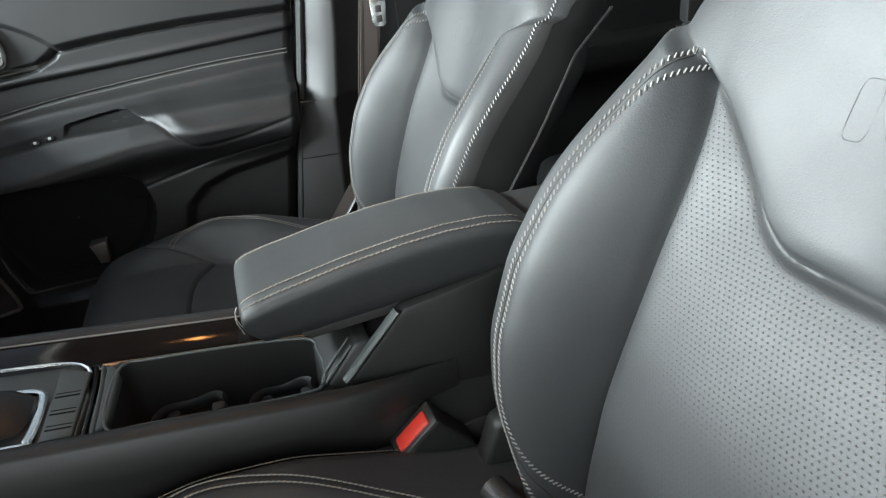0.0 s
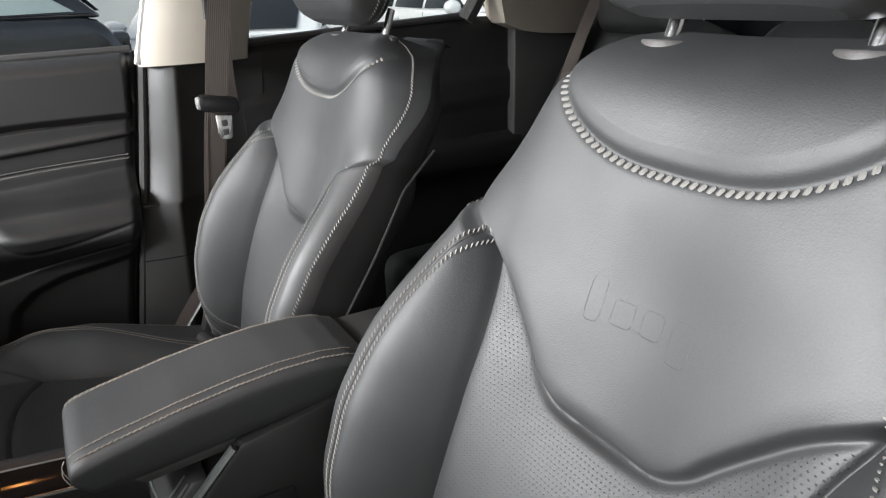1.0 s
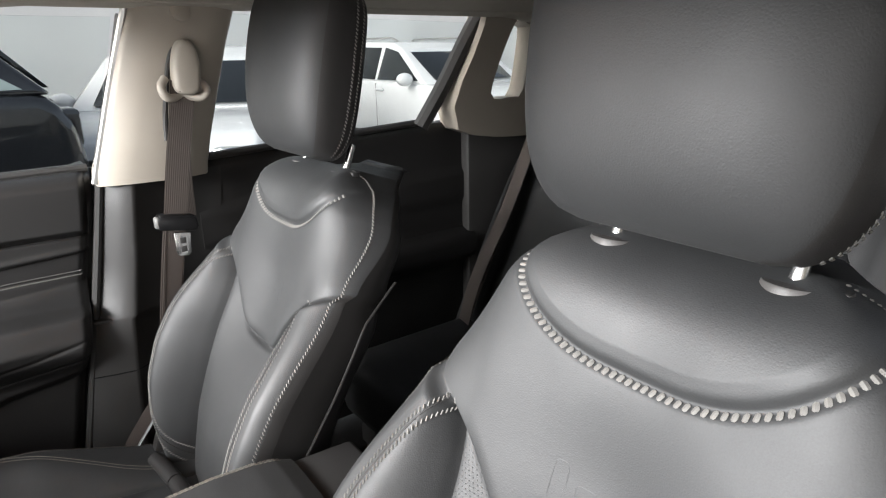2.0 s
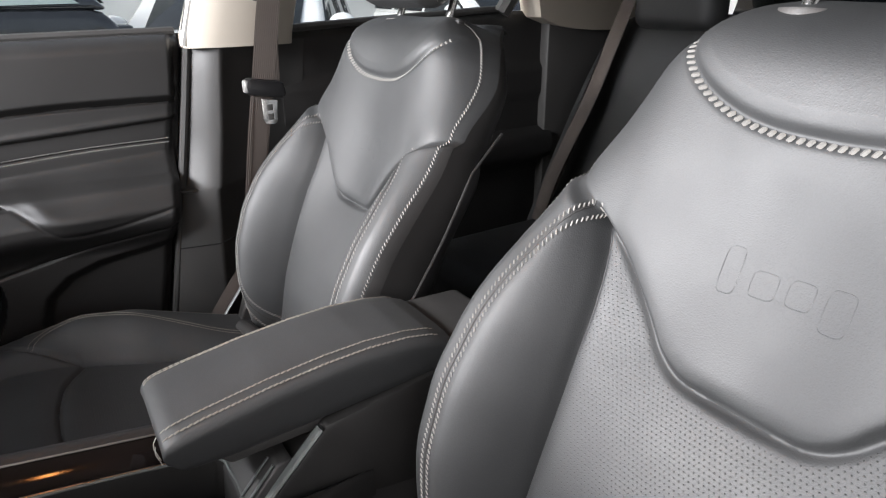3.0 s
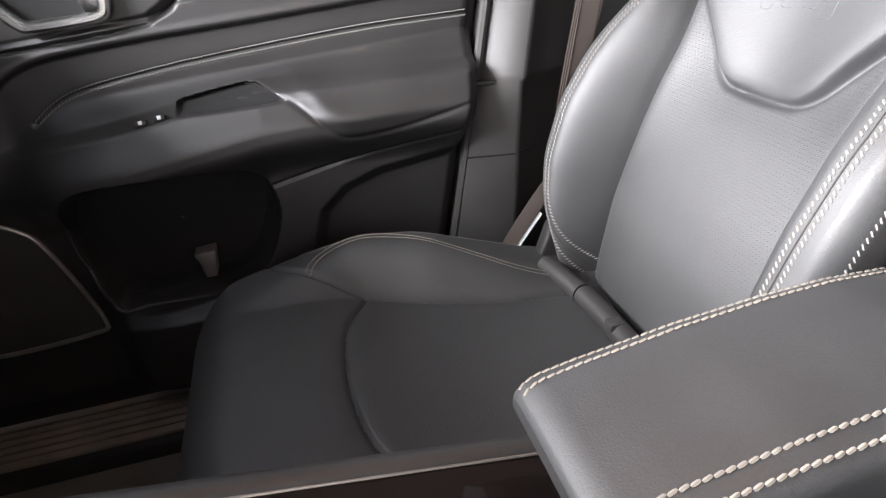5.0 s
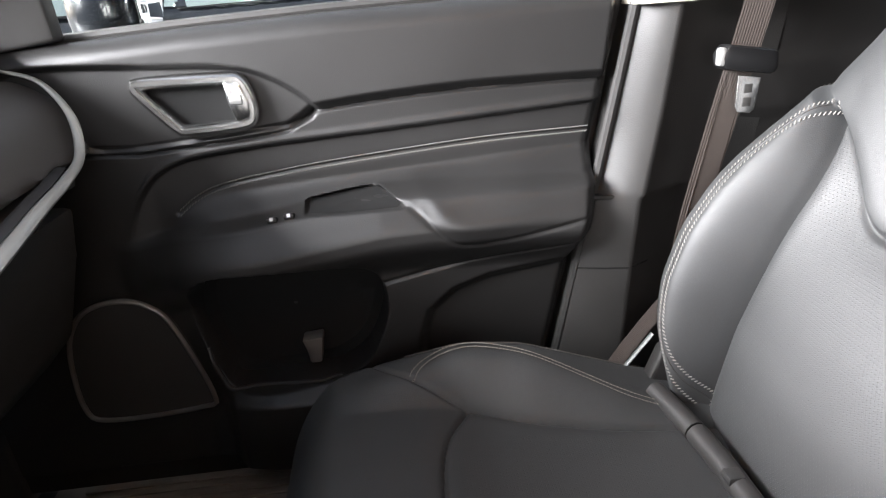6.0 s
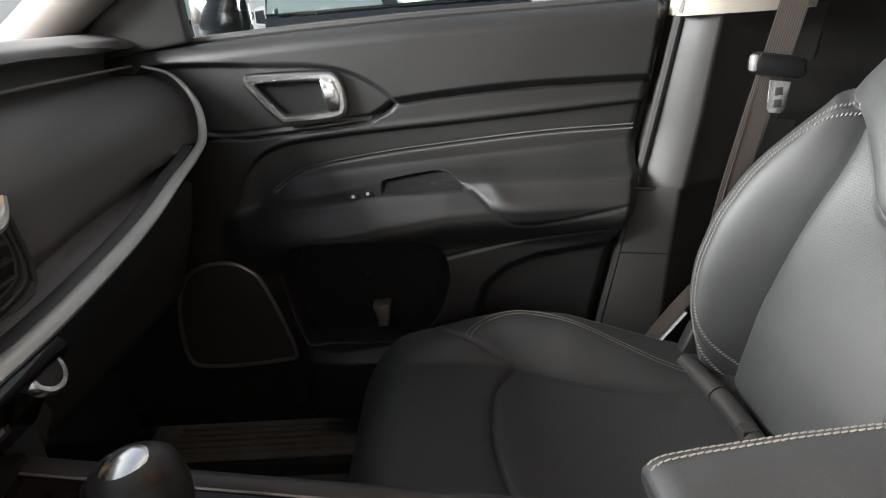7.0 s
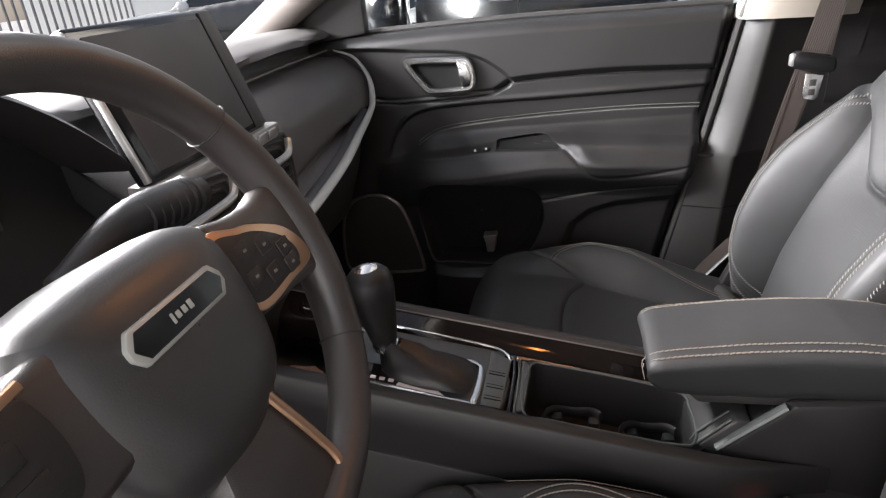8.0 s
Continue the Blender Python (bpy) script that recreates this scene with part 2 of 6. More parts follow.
def prism(outline, axis, lo, hi, bevel=0.0, seg=2):
    """A flat outline of two coordinates, made solid along the third axis."""
    order = {"x": lambda a, b, c: (c, a, b), "y": lambda a, b, c: (a, c, b), "z": lambda a, b, c: (a, b, c)}[axis]
    bm = bmesh.new()
    low = [bm.verts.new(order(a, b, lo)) for a, b in outline]
    high = [bm.verts.new(order(a, b, hi)) for a, b in outline]
    n = len(outline)
    bm.faces.new(low)
    bm.faces.new(high[::-1])
    for i in range(n):
        j = (i + 1) % n
        bm.faces.new((low[i], high[i], high[j], low[j]))
    bmesh.ops.recalc_face_normals(bm, faces=bm.faces)
    if bevel:
        bmesh.ops.bevel(bm, geom=bm.edges[:], offset=bevel, segments=seg, profile=0.5, affect="EDGES")
    return bm


def smooth_line(points, n=60, closed=False):
    """A smooth curve through the points, evenly stepped."""
    p = np.array(points, float)
    if closed:
        p = np.vstack([p[-1], p, p[0], p[1]])
    else:
        p = np.vstack([2 * p[0] - p[1], p, 2 * p[-1] - p[-2]])
    out = []
    for i in range(1, len(p) - 2):
        for t in np.linspace(0, 1, 16, endpoint=False):
            a, b, c, d = p[i - 1], p[i], p[i + 1], p[i + 2]
            out.append(0.5 * (2 * b + (c - a) * t + (2 * a - 5 * b + 4 * c - d) * t * t + (3 * b - a - 3 * c + d) * t ** 3))
    if not closed:
        out.append(p[-2])
    out = np.array(out)
    if closed:
        out = np.vstack([out, out[0]])
    length = np.r_[0, np.cumsum(np.linalg.norm(np.diff(out, axis=0), axis=1))]
    want = np.linspace(0, length[-1], n + 1 if closed else n)
    res = np.stack([np.interp(want, length, out[:, k]) for k in range(out.shape[1])], 1)
    return res[:-1] if closed else res


def tube(points, radius, sides=8, closed=False, flat=1.0, bm=None, up=(0, 0, 1)):
    """A round or flattened bar along a line of points."""
    bm = bm or bmesh.new()
    p = [Vector(q) for q in points]
    n = len(p)
    rings = []
    for i in range(n):
        a = p[i - 1] if i or closed else p[i]
        b = p[(i + 1) % n] if i < n - 1 or closed else p[i]
        t = (b - a).normalized()
        s = t.cross(Vector(up))
        s = s.normalized() if s.length > 1e-4 else t.orthogonal().normalized()
        w = s.cross(t).normalized()
        r = radius[i] if hasattr(radius, "__len__") else radius
        rings.append([bm.verts.new(p[i] + s * (r * math.cos(k * 2 * math.pi / sides)) + w * (r * flat * math.sin(k * 2 * math.pi / sides))) for k in range(sides)])
    for i in range(n if closed else n - 1):
        a, b = rings[i], rings[(i + 1) % n]
        for k in range(sides):
            bm.faces.new((a[k], a[(k + 1) % sides], b[(k + 1) % sides], b[k]))
    if not closed:
        bm.faces.new(rings[0][::-1])
        bm.faces.new(rings[-1])
    bmesh.ops.recalc_face_normals(bm, faces=bm.faces)
    return bm


def lathe(profile, sides=32, origin=(0, 0, 0), axis=(0, 0, 1)):
    """A turned shape from (radius, height) pairs about an axis."""
    bm = bmesh.new()
    q = Vector((0, 0, 1)).rotation_difference(Vector(axis)).to_matrix()
    rings = []
    for r, h in profile:
        rings.append([bm.verts.new(Vector(origin) + q @ Vector((max(r, 1e-5) * math.cos(k * 2 * math.pi / sides), max(r, 1e-5) * math.sin(k * 2 * math.pi / sides), h))) for k in range(sides)])
    for a, b in zip(rings, rings[1:]):
        for k in range(sides):
            bm.faces.new((a[k], a[(k + 1) % sides], b[(k + 1) % sides], b[k]))
    bm.faces.new(rings[0][::-1])
    bm.faces.new(rings[-1])
    bmesh.ops.recalc_face_normals(bm, faces=bm.faces)
    return bm


def sheet(name, P, material, parent, label="", uv=None, slots=None, slot_of=None, flip=False, close=None, kind=""):
    """A smooth surface from an array of places (rows, columns, 3); uv in metres; slot_of gives each face its material."""
    rows, cols = P.shape[:2]
    idx = np.arange(rows * cols).reshape(rows, cols)
    f = np.stack([idx[:-1, :-1], idx[:-1, 1:], idx[1:, 1:], idx[1:, :-1]], -1).reshape(-1, 4)
    if flip:
        f = f[:, ::-1]
    verts = P.reshape(-1, 3)
    faces = f.tolist()
    if close is not None:
        ring = np.concatenate([idx[0, :], idx[1:, -1], idx[-1, -2::-1], idx[-2:0, -1 * cols]])
        base = len(verts)
        verts = np.vstack([verts, verts[ring] + np.array(close)])
        n = len(ring)
        for i in range(n):
            j = (i + 1) % n
            q = [ring[i], ring[j], base + j, base + i]
            faces.append(q[::-1] if not flip else q)
        faces.append([base + i for i in range(n)][:: 1 if not flip else -1])
    me = bpy.data.meshes.new(name)
    me.from_pydata(verts.tolist(), [], faces)
    me.polygons.foreach_set("use_smooth", [True] * len(me.polygons))
    if uv is not None:
        lay = me.uv_layers.new(name="panel")
        flat_uv = uv.reshape(-1, 2)
        loops = np.zeros(len(me.loops), np.int32)
        me.loops.foreach_get("vertex_index", loops)
        val = np.where((loops < len(flat_uv))[:, None], flat_uv[np.minimum(loops, len(flat_uv) - 1)], 0)
        lay.data.foreach_set("uv", val.astype(np.float32).ravel())
    if slots:
        for m in slots:
            me.materials.append(m)
        which = np.zeros(len(me.polygons), np.int32)
        which[: len(slot_of.ravel())] = slot_of.ravel()
        me.polygons.foreach_set("material_index", which)
    me.update()
    me.set_sharp_from_angle(angle=radians(50))
    return link_mesh(name, me, material, parent, label, kind)


def seg_distance(A, B, pts, closed=False):
    """Distance of each grid place (A, B) from a line of points."""
    p = np.array(pts, float)
    if closed:
        p = np.vstack([p, p[0]])
    best = np.full(A.shape, 9.0)
    for (ax, ay), (bx, by) in zip(p[:-1], p[1:]):
        dx, dy = bx - ax, by - ay
        t = np.clip(((A - ax) * dx + (B - ay) * dy) / max(dx * dx + dy * dy, 1e-12), 0, 1)
        best = np.minimum(best, np.hypot(A - ax - t * dx, B - ay - t * dy))
    return best


def inside(A, B, pts):
    """Signed distance to a closed outline: positive inside."""
    p = np.array(pts, float)
    odd = np.zeros(A.shape, bool)
    for (ax, ay), (bx, by) in zip(p, np.roll(p, -1, axis=0)):
        cross = ((ay > B) != (by > B)) & (A < (bx - ax) * (B - ay) / (by - ay + 1e-12) + ax)
        odd ^= cross
    d = seg_distance(A, B, pts, closed=True)
    return np.where(odd, d, -d)


def step(v, lo, hi):
    t = np.clip((v - lo) / (hi - lo), 0, 1)
    return t * t * (3 - 2 * t)


def stitches(name, lines, parent, normals, pitch=0.0062, width=0.0013, slant=0.3, material=None, lift=0.0010, tall=0.0008, off=()):
    """Short slanted thread loops along lines, one mesh: lines of places with the surface normal at each."""
    bm = bmesh.new()
    for line, nor in zip(lines, normals):
        line, nor = np.array(line, float), np.array(nor, float)
        length = np.r_[0, np.cumsum(np.linalg.norm(np.diff(line, axis=0), axis=1))]
        count = max(2, int(length[-1] / pitch))
        for c in np.linspace(0, length[-1], count, endpoint=False) + pitch / 2:
            p = Vector([np.interp(c, length, line[:, k]) for k in range(3)])
            q = Vector([np.interp(c + 0.002, length, line[:, k]) for k in range(3)])
            b = Vector([np.interp(c - 0.002, length, line[:, k]) for k in range(3)])
            n = Vector([np.interp(c, length, nor[:, k]) for k in range(3)]).normalized()
            t = (q - b).normalized()
            s = n.cross(t).normalized()
            d = (t + s * slant).normalized()
            e = n.cross(d)
            p = p + n * lift
            h = pitch * 0.485
            vs = []
            for a, w, z in ((-1, 0.55, 0.15), (-0.6, 1, 0.55), (0.6, 1, 0.55), (1, 0.55, 0.15)):
                vs.append([bm.verts.new(p + d * (a * h) + e * (width * w * k) + n * (tall * (z if k == 0 else -0.4) * (2 if k == 0 else 1))) for k in (-1, 0, 1)])
            for a, b2 in zip(vs, vs[1:]):
                bm.faces.new((a[0], b2[0], b2[1], a[1]))
                bm.faces.new((a[1], b2[1], b2[2], a[2]))
    bmesh.ops.recalc_face_normals(bm, faces=bm.faces)
    return part(name, bm, material or THREAD, parent, "pale grey decorative thread stitching", kind="stuff")

# ---------- front seats ----------
FLOOR_Z = 0.40
SEAT = Vector((0.30, 0.338, 0.70))  # foot of the backrest's front face, passenger side
ES, ED = np.array([0.350, 0, 0.937]), np.array([-0.937, 0, 0.350])


def back_place(u, s, d):
    """From the backrest's own across, up and forward to the world."""
    return np.array(SEAT) + np.asarray(u)[..., None] * np.array([0, 1, 0]) + np.asarray(s)[..., None] * ES + np.asarray(d)[..., None] * ED


def lerp(v, xs, ys):
    return np.interp(v, xs, ys)


def smooth_lerp(v, xs, ys):
    """Interpolation with soft corners."""
    return sum(np.interp(v + k, xs, ys) for k in (-0.018, -0.012, -0.006, 0.0, 0.006, 0.012, 0.018)) / 7


SHIELD_SIDE = [(0.0, 0.286), (0.030, 0.287), (0.056, 0.291), (0.077, 0.305), (0.094, 0.326), (0.113, 0.348), (0.140, 0.376), (0.178, 0.405)]
SHOULDER = [(0.178, 0.405), (0.195, 0.413), (0.214, 0.425), (0.247, 0.447)]
COLLAR = [(0.0, 0.507), (0.045, 0.509), (0.080, 0.517), (0.112, 0.533), (0.136, 0.554), (0.150, 0.574), (0.153, 0.586)]
SHIELD_LINE = smooth_line(SHIELD_SIDE, 50)
SHOULDER_LINE = smooth_line(SHOULDER, 24)
COLLAR_LINE = smooth_line(COLLAR, 44)


def half_width(s):
    return smooth_lerp(s, [-0.12, -0.03, 0.0, 0.03, 0.07, 0.12, 0.2, 0.3, 0.38, 0.44, 0.50, 0.54, 0.57, 0.595, 0.615, 0.63, 0.645], [0.17, 0.190, 0.212, 0.232, 0.249, 0.258, 0.262, 0.258, 0.246, 0.233, 0.221, 0.210, 0.194, 0.168, 0.132, 0.095, 0.045])


def ridge_u(s):
    return smooth_lerp(s, [-0.12, -0.03, 0.0, 0.03, 0.07, 0.12, 0.2, 0.3, 0.36, 0.40, 0.415, 0.5], [0.152, 0.168, 0.187, 0.207, 0.224, 0.233, 0.236, 0.231, 0.218, 0.203, 0.193, 0.190])


def ridge_d(s):
    return smooth_lerp(s, [-0.12, -0.02, 0.05, 0.12, 0.2, 0.27, 0.32, 0.36, 0.40, 0.43, 0.5], [0.020, 0.058, 0.090, 0.106, 0.108, 0.096, 0.078, 0.060, 0.044, 0.036, 0.030])


# the insert of the passenger's backrest is a little wider at its foot
INSERT = {"wider": 0.0}


def seam_u(s):
    return INSERT["wider"] * step(0.36 - np.asarray(s, float), 0.0, 0.16) + smooth_lerp(s, [-0.12, 0, 0.1, 0.2, 0.3, 0.35, 0.405, 0.43, 0.6], [0.136, 0.155, 0.155, 0.151, 0.151, 0.159, 0.179, 0.186, 0.188])


def back_front(u, s):
    """How far the backrest's cover stands forward at a place across and up."""
    a = np.abs(u)
    w = half_width(s)
    ur, dr, us = ridge_u(s), ridge_d(s), seam_u(s)
    centre = smooth_lerp(s, [-0.12, 0, 0.08, 0.16, 0.24, 0.30, 0.36, 0.42], [0.0, 0.026, 0.036, 0.034, 0.016, -0.006, -0.016, -0.018])
    seam = smooth_lerp(s, [-0.12, 0, 0.1, 0.2, 0.28, 0.34, 0.39, 0.45], [-0.012, 0.006, 0.022, 0.028, 0.028, 0.020, 0.010, 0.008])
    panel = centre + (seam - centre) * np.clip(a / us, 0, 1.1) ** 2.4
    t = np.clip((a - us) / (ur - us), 0, 1)
    bolster = seam + (dr - seam) * (0.94 * np.sin(np.clip(t / 0.70, 0, 1) * math.pi / 2) + 0.06 * np.sin(t * math.pi / 2)) + 0.002 * np.sin(t * math.pi) * step(0.42 - s, 0, 0.1)
    q = np.clip((a - ur) / (w - ur), 0, 1)
    bolster = bolster - 0.055 * (1 - np.sqrt(np.clip(1 - (0.97 * q) ** 2, 0, 1)))
    low = np.where(a < us, panel, bolster)
    # seam furrow between insert and bolster
    low = low - (0.007 * np.exp(-(((a - us) / 0.0035) ** 2)) + 0.006 * np.exp(-(((a - us) / 0.012) ** 2))) * step(0.415 - s, 0, 0.02)
    # upper shield, standing a finger's width proud of the insert
    qs = np.clip((a - 0.105) / (w - 0.105), 0, 1)
    crown = 0.012 * step(s, 0.40, 0.50)
    shield = crown + (0.024 - crown) * (1 - np.exp(-((a / 0.085) ** 2))) - (0.030 + 0.042 * step(s, 0.44, 0.55)) * np.clip(qs, 0, 1) ** 3.2 - 0.03 * (1 - np.sqrt(np.clip(1 - (0.98 * np.clip((a - w + 0.03) / 0.03, 0, 1)) ** 2, 0, 1)))
    shield = shield + 0.010 * step(a, 0.15, 0.22) * step(0.50 - s, 0.0, 0.10)
    border = lerp(a, np.r_[SHIELD_LINE[:, 0], SHOULDER_LINE[1:, 0]], np.r_[SHIELD_LINE[:, 1], SHOULDER_LINE[1:, 1]])
    edge = np.minimum(seg_distance(a, s, SHIELD_LINE), seg_distance(a, s, SHOULDER_LINE))
    above = s > border
    signed = np.where(above, edge, -edge)
    lip = np.sqrt(np.clip(1 - (1 - np.clip((signed + 0.008) / 0.030, 0, 1)) ** 2, 0, 1))
    deep = step(0.172 - a, 0, 0.05)
    up = shield - (0.016 * deep + 0.004) * (1 - lip)
    down = low - 0.008 * np.exp(-((edge / 0.0055) ** 2))
    mix = step(signed, -0.0065, 0.0065)
    d = up * mix + down * (1 - mix)
    # the collar's furrow and the roll over the top
    ce = seg_distance(a, s, COLLAR_LINE)
    col = inside(a, s, np.vstack([[(-0.05, 0.507)], COLLAR_LINE, [(0.15, 0.70), (-0.05, 0.70)]])) > 0
    d = d - 0.0055 * np.exp(-((ce / 0.0055) ** 2)) + np.where(col, 0.0045 * np.clip(ce / 0.02, 0, 1), 0)
    top = np.clip((s - 0.535) / 0.105, 0, 1)
    return d - 0.085 * top ** 2.6


def surface_line(us, ss, lift=0.0):
    us, ss = np.array(us, float), np.array(ss, float)
    p = back_place(us, ss, back_front(us, ss) + lift)
    e = 0.004
    du = back_place(us + e, ss, back_front(us + e, ss)) - back_place(us - e, ss, back_front(us - e, ss))
    dv = back_place(us, ss + e, back_front(us, ss + e)) - back_place(us, ss - e, back_front(us, ss - e))
    n = np.cross(du, dv)
    n = n / np.linalg.norm(n, axis=1)[:, None]
    n = np.where((n @ ED)[:, None] < 0, -n, n)
    return p, n


def cushion_top(x, u):
    """Height of the seat cushion's cover; x and u in the world's rearward and across."""
    a = np.abs(u)
    base = smooth_lerp(x, [-0.34, -0.30, -0.24, -0.15, -0.05, 0.10, 0.24, 0.34], [0.700, 0.722, 0.733, 0.731, 0.716, 0.694, 0.682, 0.680])
    ridge = smooth_lerp(x, [-0.34, -0.25, -0.15, -0.06, 0.03, 0.12, 0.20, 0.34], [0.704, 0.735, 0.754, 0.768, 0.756, 0.722, 0.692, 0.66])
    us = smooth_lerp(x, [-0.34, -0.2, -0.07, 0.02, 0.15, 0.3], [0.165, 0.165, 0.165, 0.142, 0.124, 0.118])
    ru = smooth_lerp(x, [-0.34, -0.16, -0.08, -0.02, 0.05, 0.12, 0.2, 0.3], [0.236, 0.226, 0.240, 0.240, 0.226, 0.208, 0.195, 0.190])
    t = np.clip((a - us) / (ru - us), 0, 1)
    z = base - 0.006 * (1 - (a / 0.24) ** 2) + (ridge - base) * np.sin(t * math.pi / 2) ** 1.1 + 0.003 * np.sin(t * math.pi) * step(x, -0.26, -0.10)
    furrow = (0.006 * np.exp(-(((a - us) / 0.0032) ** 2)) + 0.003 * np.exp(-(((a - us) / 0.012) ** 2))) * step(x, -0.080, -0.066)
    front = [(0.165, -0.069), (0.150, -0.078), (0.128, -0.092), (0.100, -0.104), (0.05, -0.113), (0.0, -0.116)]
    furrow = np.maximum(furrow, 0.006 * np.exp(-((seg_distance(a, x, smooth_line(front, 24)) / 0.0032) ** 2)) + 0.003 * np.exp(-((seg_distance(a, x, smooth_line(front, 24)) / 0.012) ** 2)))
    corner = smooth_line([(0.165, -0.069), (0.182, -0.105), (0.203, -0.141), (0.232, -0.175), (0.270, -0.210)], 20)
    furrow = np.maximum(furrow, 0.006 * np.exp(-((seg_distance(a, x, corner) / 0.0032) ** 2)))
    return z - furrow


def cushion_outline(v):
    """Half width of the cushion at a place along its length 0..1, with rounded front corners."""
    x = -0.325 + 0.62 * v
    q = np.clip((-0.215 - x) / 0.110, 0, 1)
    return 0.276 - 0.100 * (1 - np.sqrt(np.clip(1 - q ** 2, 0, 1)))


def make_seat():
    seat = thing("front_seat", SEAT.x, SEAT.y, FLOOR_Z + 0.03, "black leather front car seat with pale grey stitching", "car seat", "front seats")
    # backrest cover
    s = np.r_[np.linspace(-0.10, 0.60, 430), np.linspace(0.6018, 0.645, 26)]
    # columns follow the seam and the ridge, so that both stay crisp
    inner = 0.5 * (1 - (1 - np.linspace(0, 1, 90, endpoint=False)) ** 1.5)
    outer = 0.5 + 0.3 * np.linspace(0, 1, 60, endpoint=False) ** 1.4
    rimward = 0.8 + 0.2 * np.sin(np.linspace(0, 1, 40) * math.pi / 2)
    half = np.r_[inner, outer, rimward]
    v = np.r_[-half[:0:-1], half]
    S, V = np.meshgrid(s, v, indexing="ij")
    w_s = half_width(s)
    knot_a, knot_b = np.minimum(seam_u(s), 0.70 * w_s), np.minimum(ridge_u(s), 0.88 * w_s)
    knot_b = np.maximum(knot_b, knot_a + 0.02)
    U = np.array([np.sign(v) * np.interp(np.abs(v), [0, 0.5, 0.8, 1.0], [0, ka, kb, w]) for ka, kb, w in zip(knot_a, knot_b, w_s)])
    D = back_front(U, S)
    P = back_place(U, S, D)
    a_mid = np.abs(0.5 * (U[:-1, :-1] + U[1:, 1:]))
    s_mid = 0.5 * (S[:-1, :-1] + S[1:, 1:])
    border = lerp(a_mid, SHIELD_LINE[:, 0], SHIELD_LINE[:, 1])
    slot = ((np.abs(0.5 * (V[:-1, :-1] + V[1:, 1:])) < 0.493) & (s_mid < border - 0.012)).astype(np.int32)
    slot[(a_mid > half_width(s_mid) - 0.0045) & (s_mid < 0.44)] = 2
    back = sheet("backrest", P, None, seat, "padded black leather backrest", uv=np.stack([U, S], -1), slots=[LEATHER, PERFORATED, LEATHER_SIDE], slot_of=slot)
    # side and rear shell
    rows = np.linspace(-0.10, 0.645, 60)
    loop = np.linspace(0, 1, 60)
    R = []
    for r in rows:
        w = float(half_width(r))
        d0 = float(back_front(np.array([w]), np.array([r]))[0])
        depth = float(np.interp(r, [-0.1, 0.1, 0.4, 0.5, 0.56, 0.60, 0.645], [0.15, 0.140, 0.098, 0.064, 0.042, 0.024, 0.006]))
        soft = float(np.interp(r, [0.38, 0.58], [0.5, 0.9]))
        ring = []
        for q in loop:
            ang = math.pi * q
            cu, sd = math.cos(ang), math.sin(ang)
            u = w * math.copysign(abs(cu) ** soft, cu)
            if abs(sd) < 1e-9:
                sd = 0
            d = d0 - (depth + 0.02) * (abs(sd) ** (soft + 0.05))
            ring.append(back_place(np.array(u), np.array(r), np.array(d)))
        R.append(ring)
    sheet("side_cover", np.array(R), LEATHER_SIDE, seat, "dark leather side and rear of the backrest")
    top_w = float(half_width(0.645))
    us = np.linspace(-top_w, top_w, 30)
    f0 = back_place(us, np.full(30, 0.645), back_front(us, np.full(30, 0.645)))
    depth = 0.010 + 0.02
    d0 = float(back_front(np.array([top_w]), np.array([0.645]))[0])
    rear = [back_place(np.array(math.copysign(abs(math.cos(math.pi * (1 - q))) ** 0.42, math.cos(math.pi * (1 - q))) * top_w), np.array(0.645), np.array(d0 - depth * abs(math.sin(math.pi * q)) ** 0.55)) for q in np.linspace(0, 1, 30)]
    strip = np.array([[f0[i] * (1 - k) + rear[i] * k + 0.006 * math.sin(math.pi * k) * ES for k in np.linspace(0, 1, 8)] for i in range(30)])
    sheet("top_cover", strip, LEATHER, seat, "rounded leather top of the backrest")
    # side seams
    for sign in (-1, 1):
        ss = np.linspace(-0.05, 0.47, 40)
        line = back_place(sign * (half_width(ss) + 0.0012), ss, np.interp(ss, [-0.05, 0.2, 0.4, 0.47], [-0.02, 0.01, -0.045, -0.09]))
        part("side_welt", tube(line, 0.0022, 6), LEATHER_SIDE, seat, "raised leather welt")
    # double stitching on the bolster ridges
    lines, normals = [], []
    for sign in (-1, 1):
        ss = np.linspace(-0.08, 0.414, 92)
        for off in (-0.0055, 0.0055):
            uu = ridge_u(ss) + off - 0.015 * step(0.42 - ss, 0, 0.08) - 0.012 * step(ss, 0.34, 0.414)
            uu[-8:] += np.linspace(0, -0.004, 8)
            p, n = surface_line(sign * uu, ss, 0.0)
            lines.append(p)
            normals.append(n)
    stitches("bolster_stitching", lines, seat, normals, pitch=0.0056, width=0.0011, tall=0.0007, slant=1.1)
    p, n = surface_line(-(seam_u(np.linspace(-0.06, 0.33, 60)) + 0.009), np.linspace(-0.06, 0.33, 60))
    stitches("insert_stitching", [p], seat, [n], pitch=0.0066, width=0.0011)
    for sign in (-1, 1):
        ss = np.linspace(-0.08, 0.414, 80)
        p, n = surface_line(sign * (ridge_u(ss) - 0.015 * step(0.42 - ss, 0, 0.08) - 0.012 * step(ss, 0.34, 0.414)), ss, 0.0001)
        part("ridge_seam", tube(p, 0.0011, 5), PLASTIC_DARK, seat, "sunken dark seam")
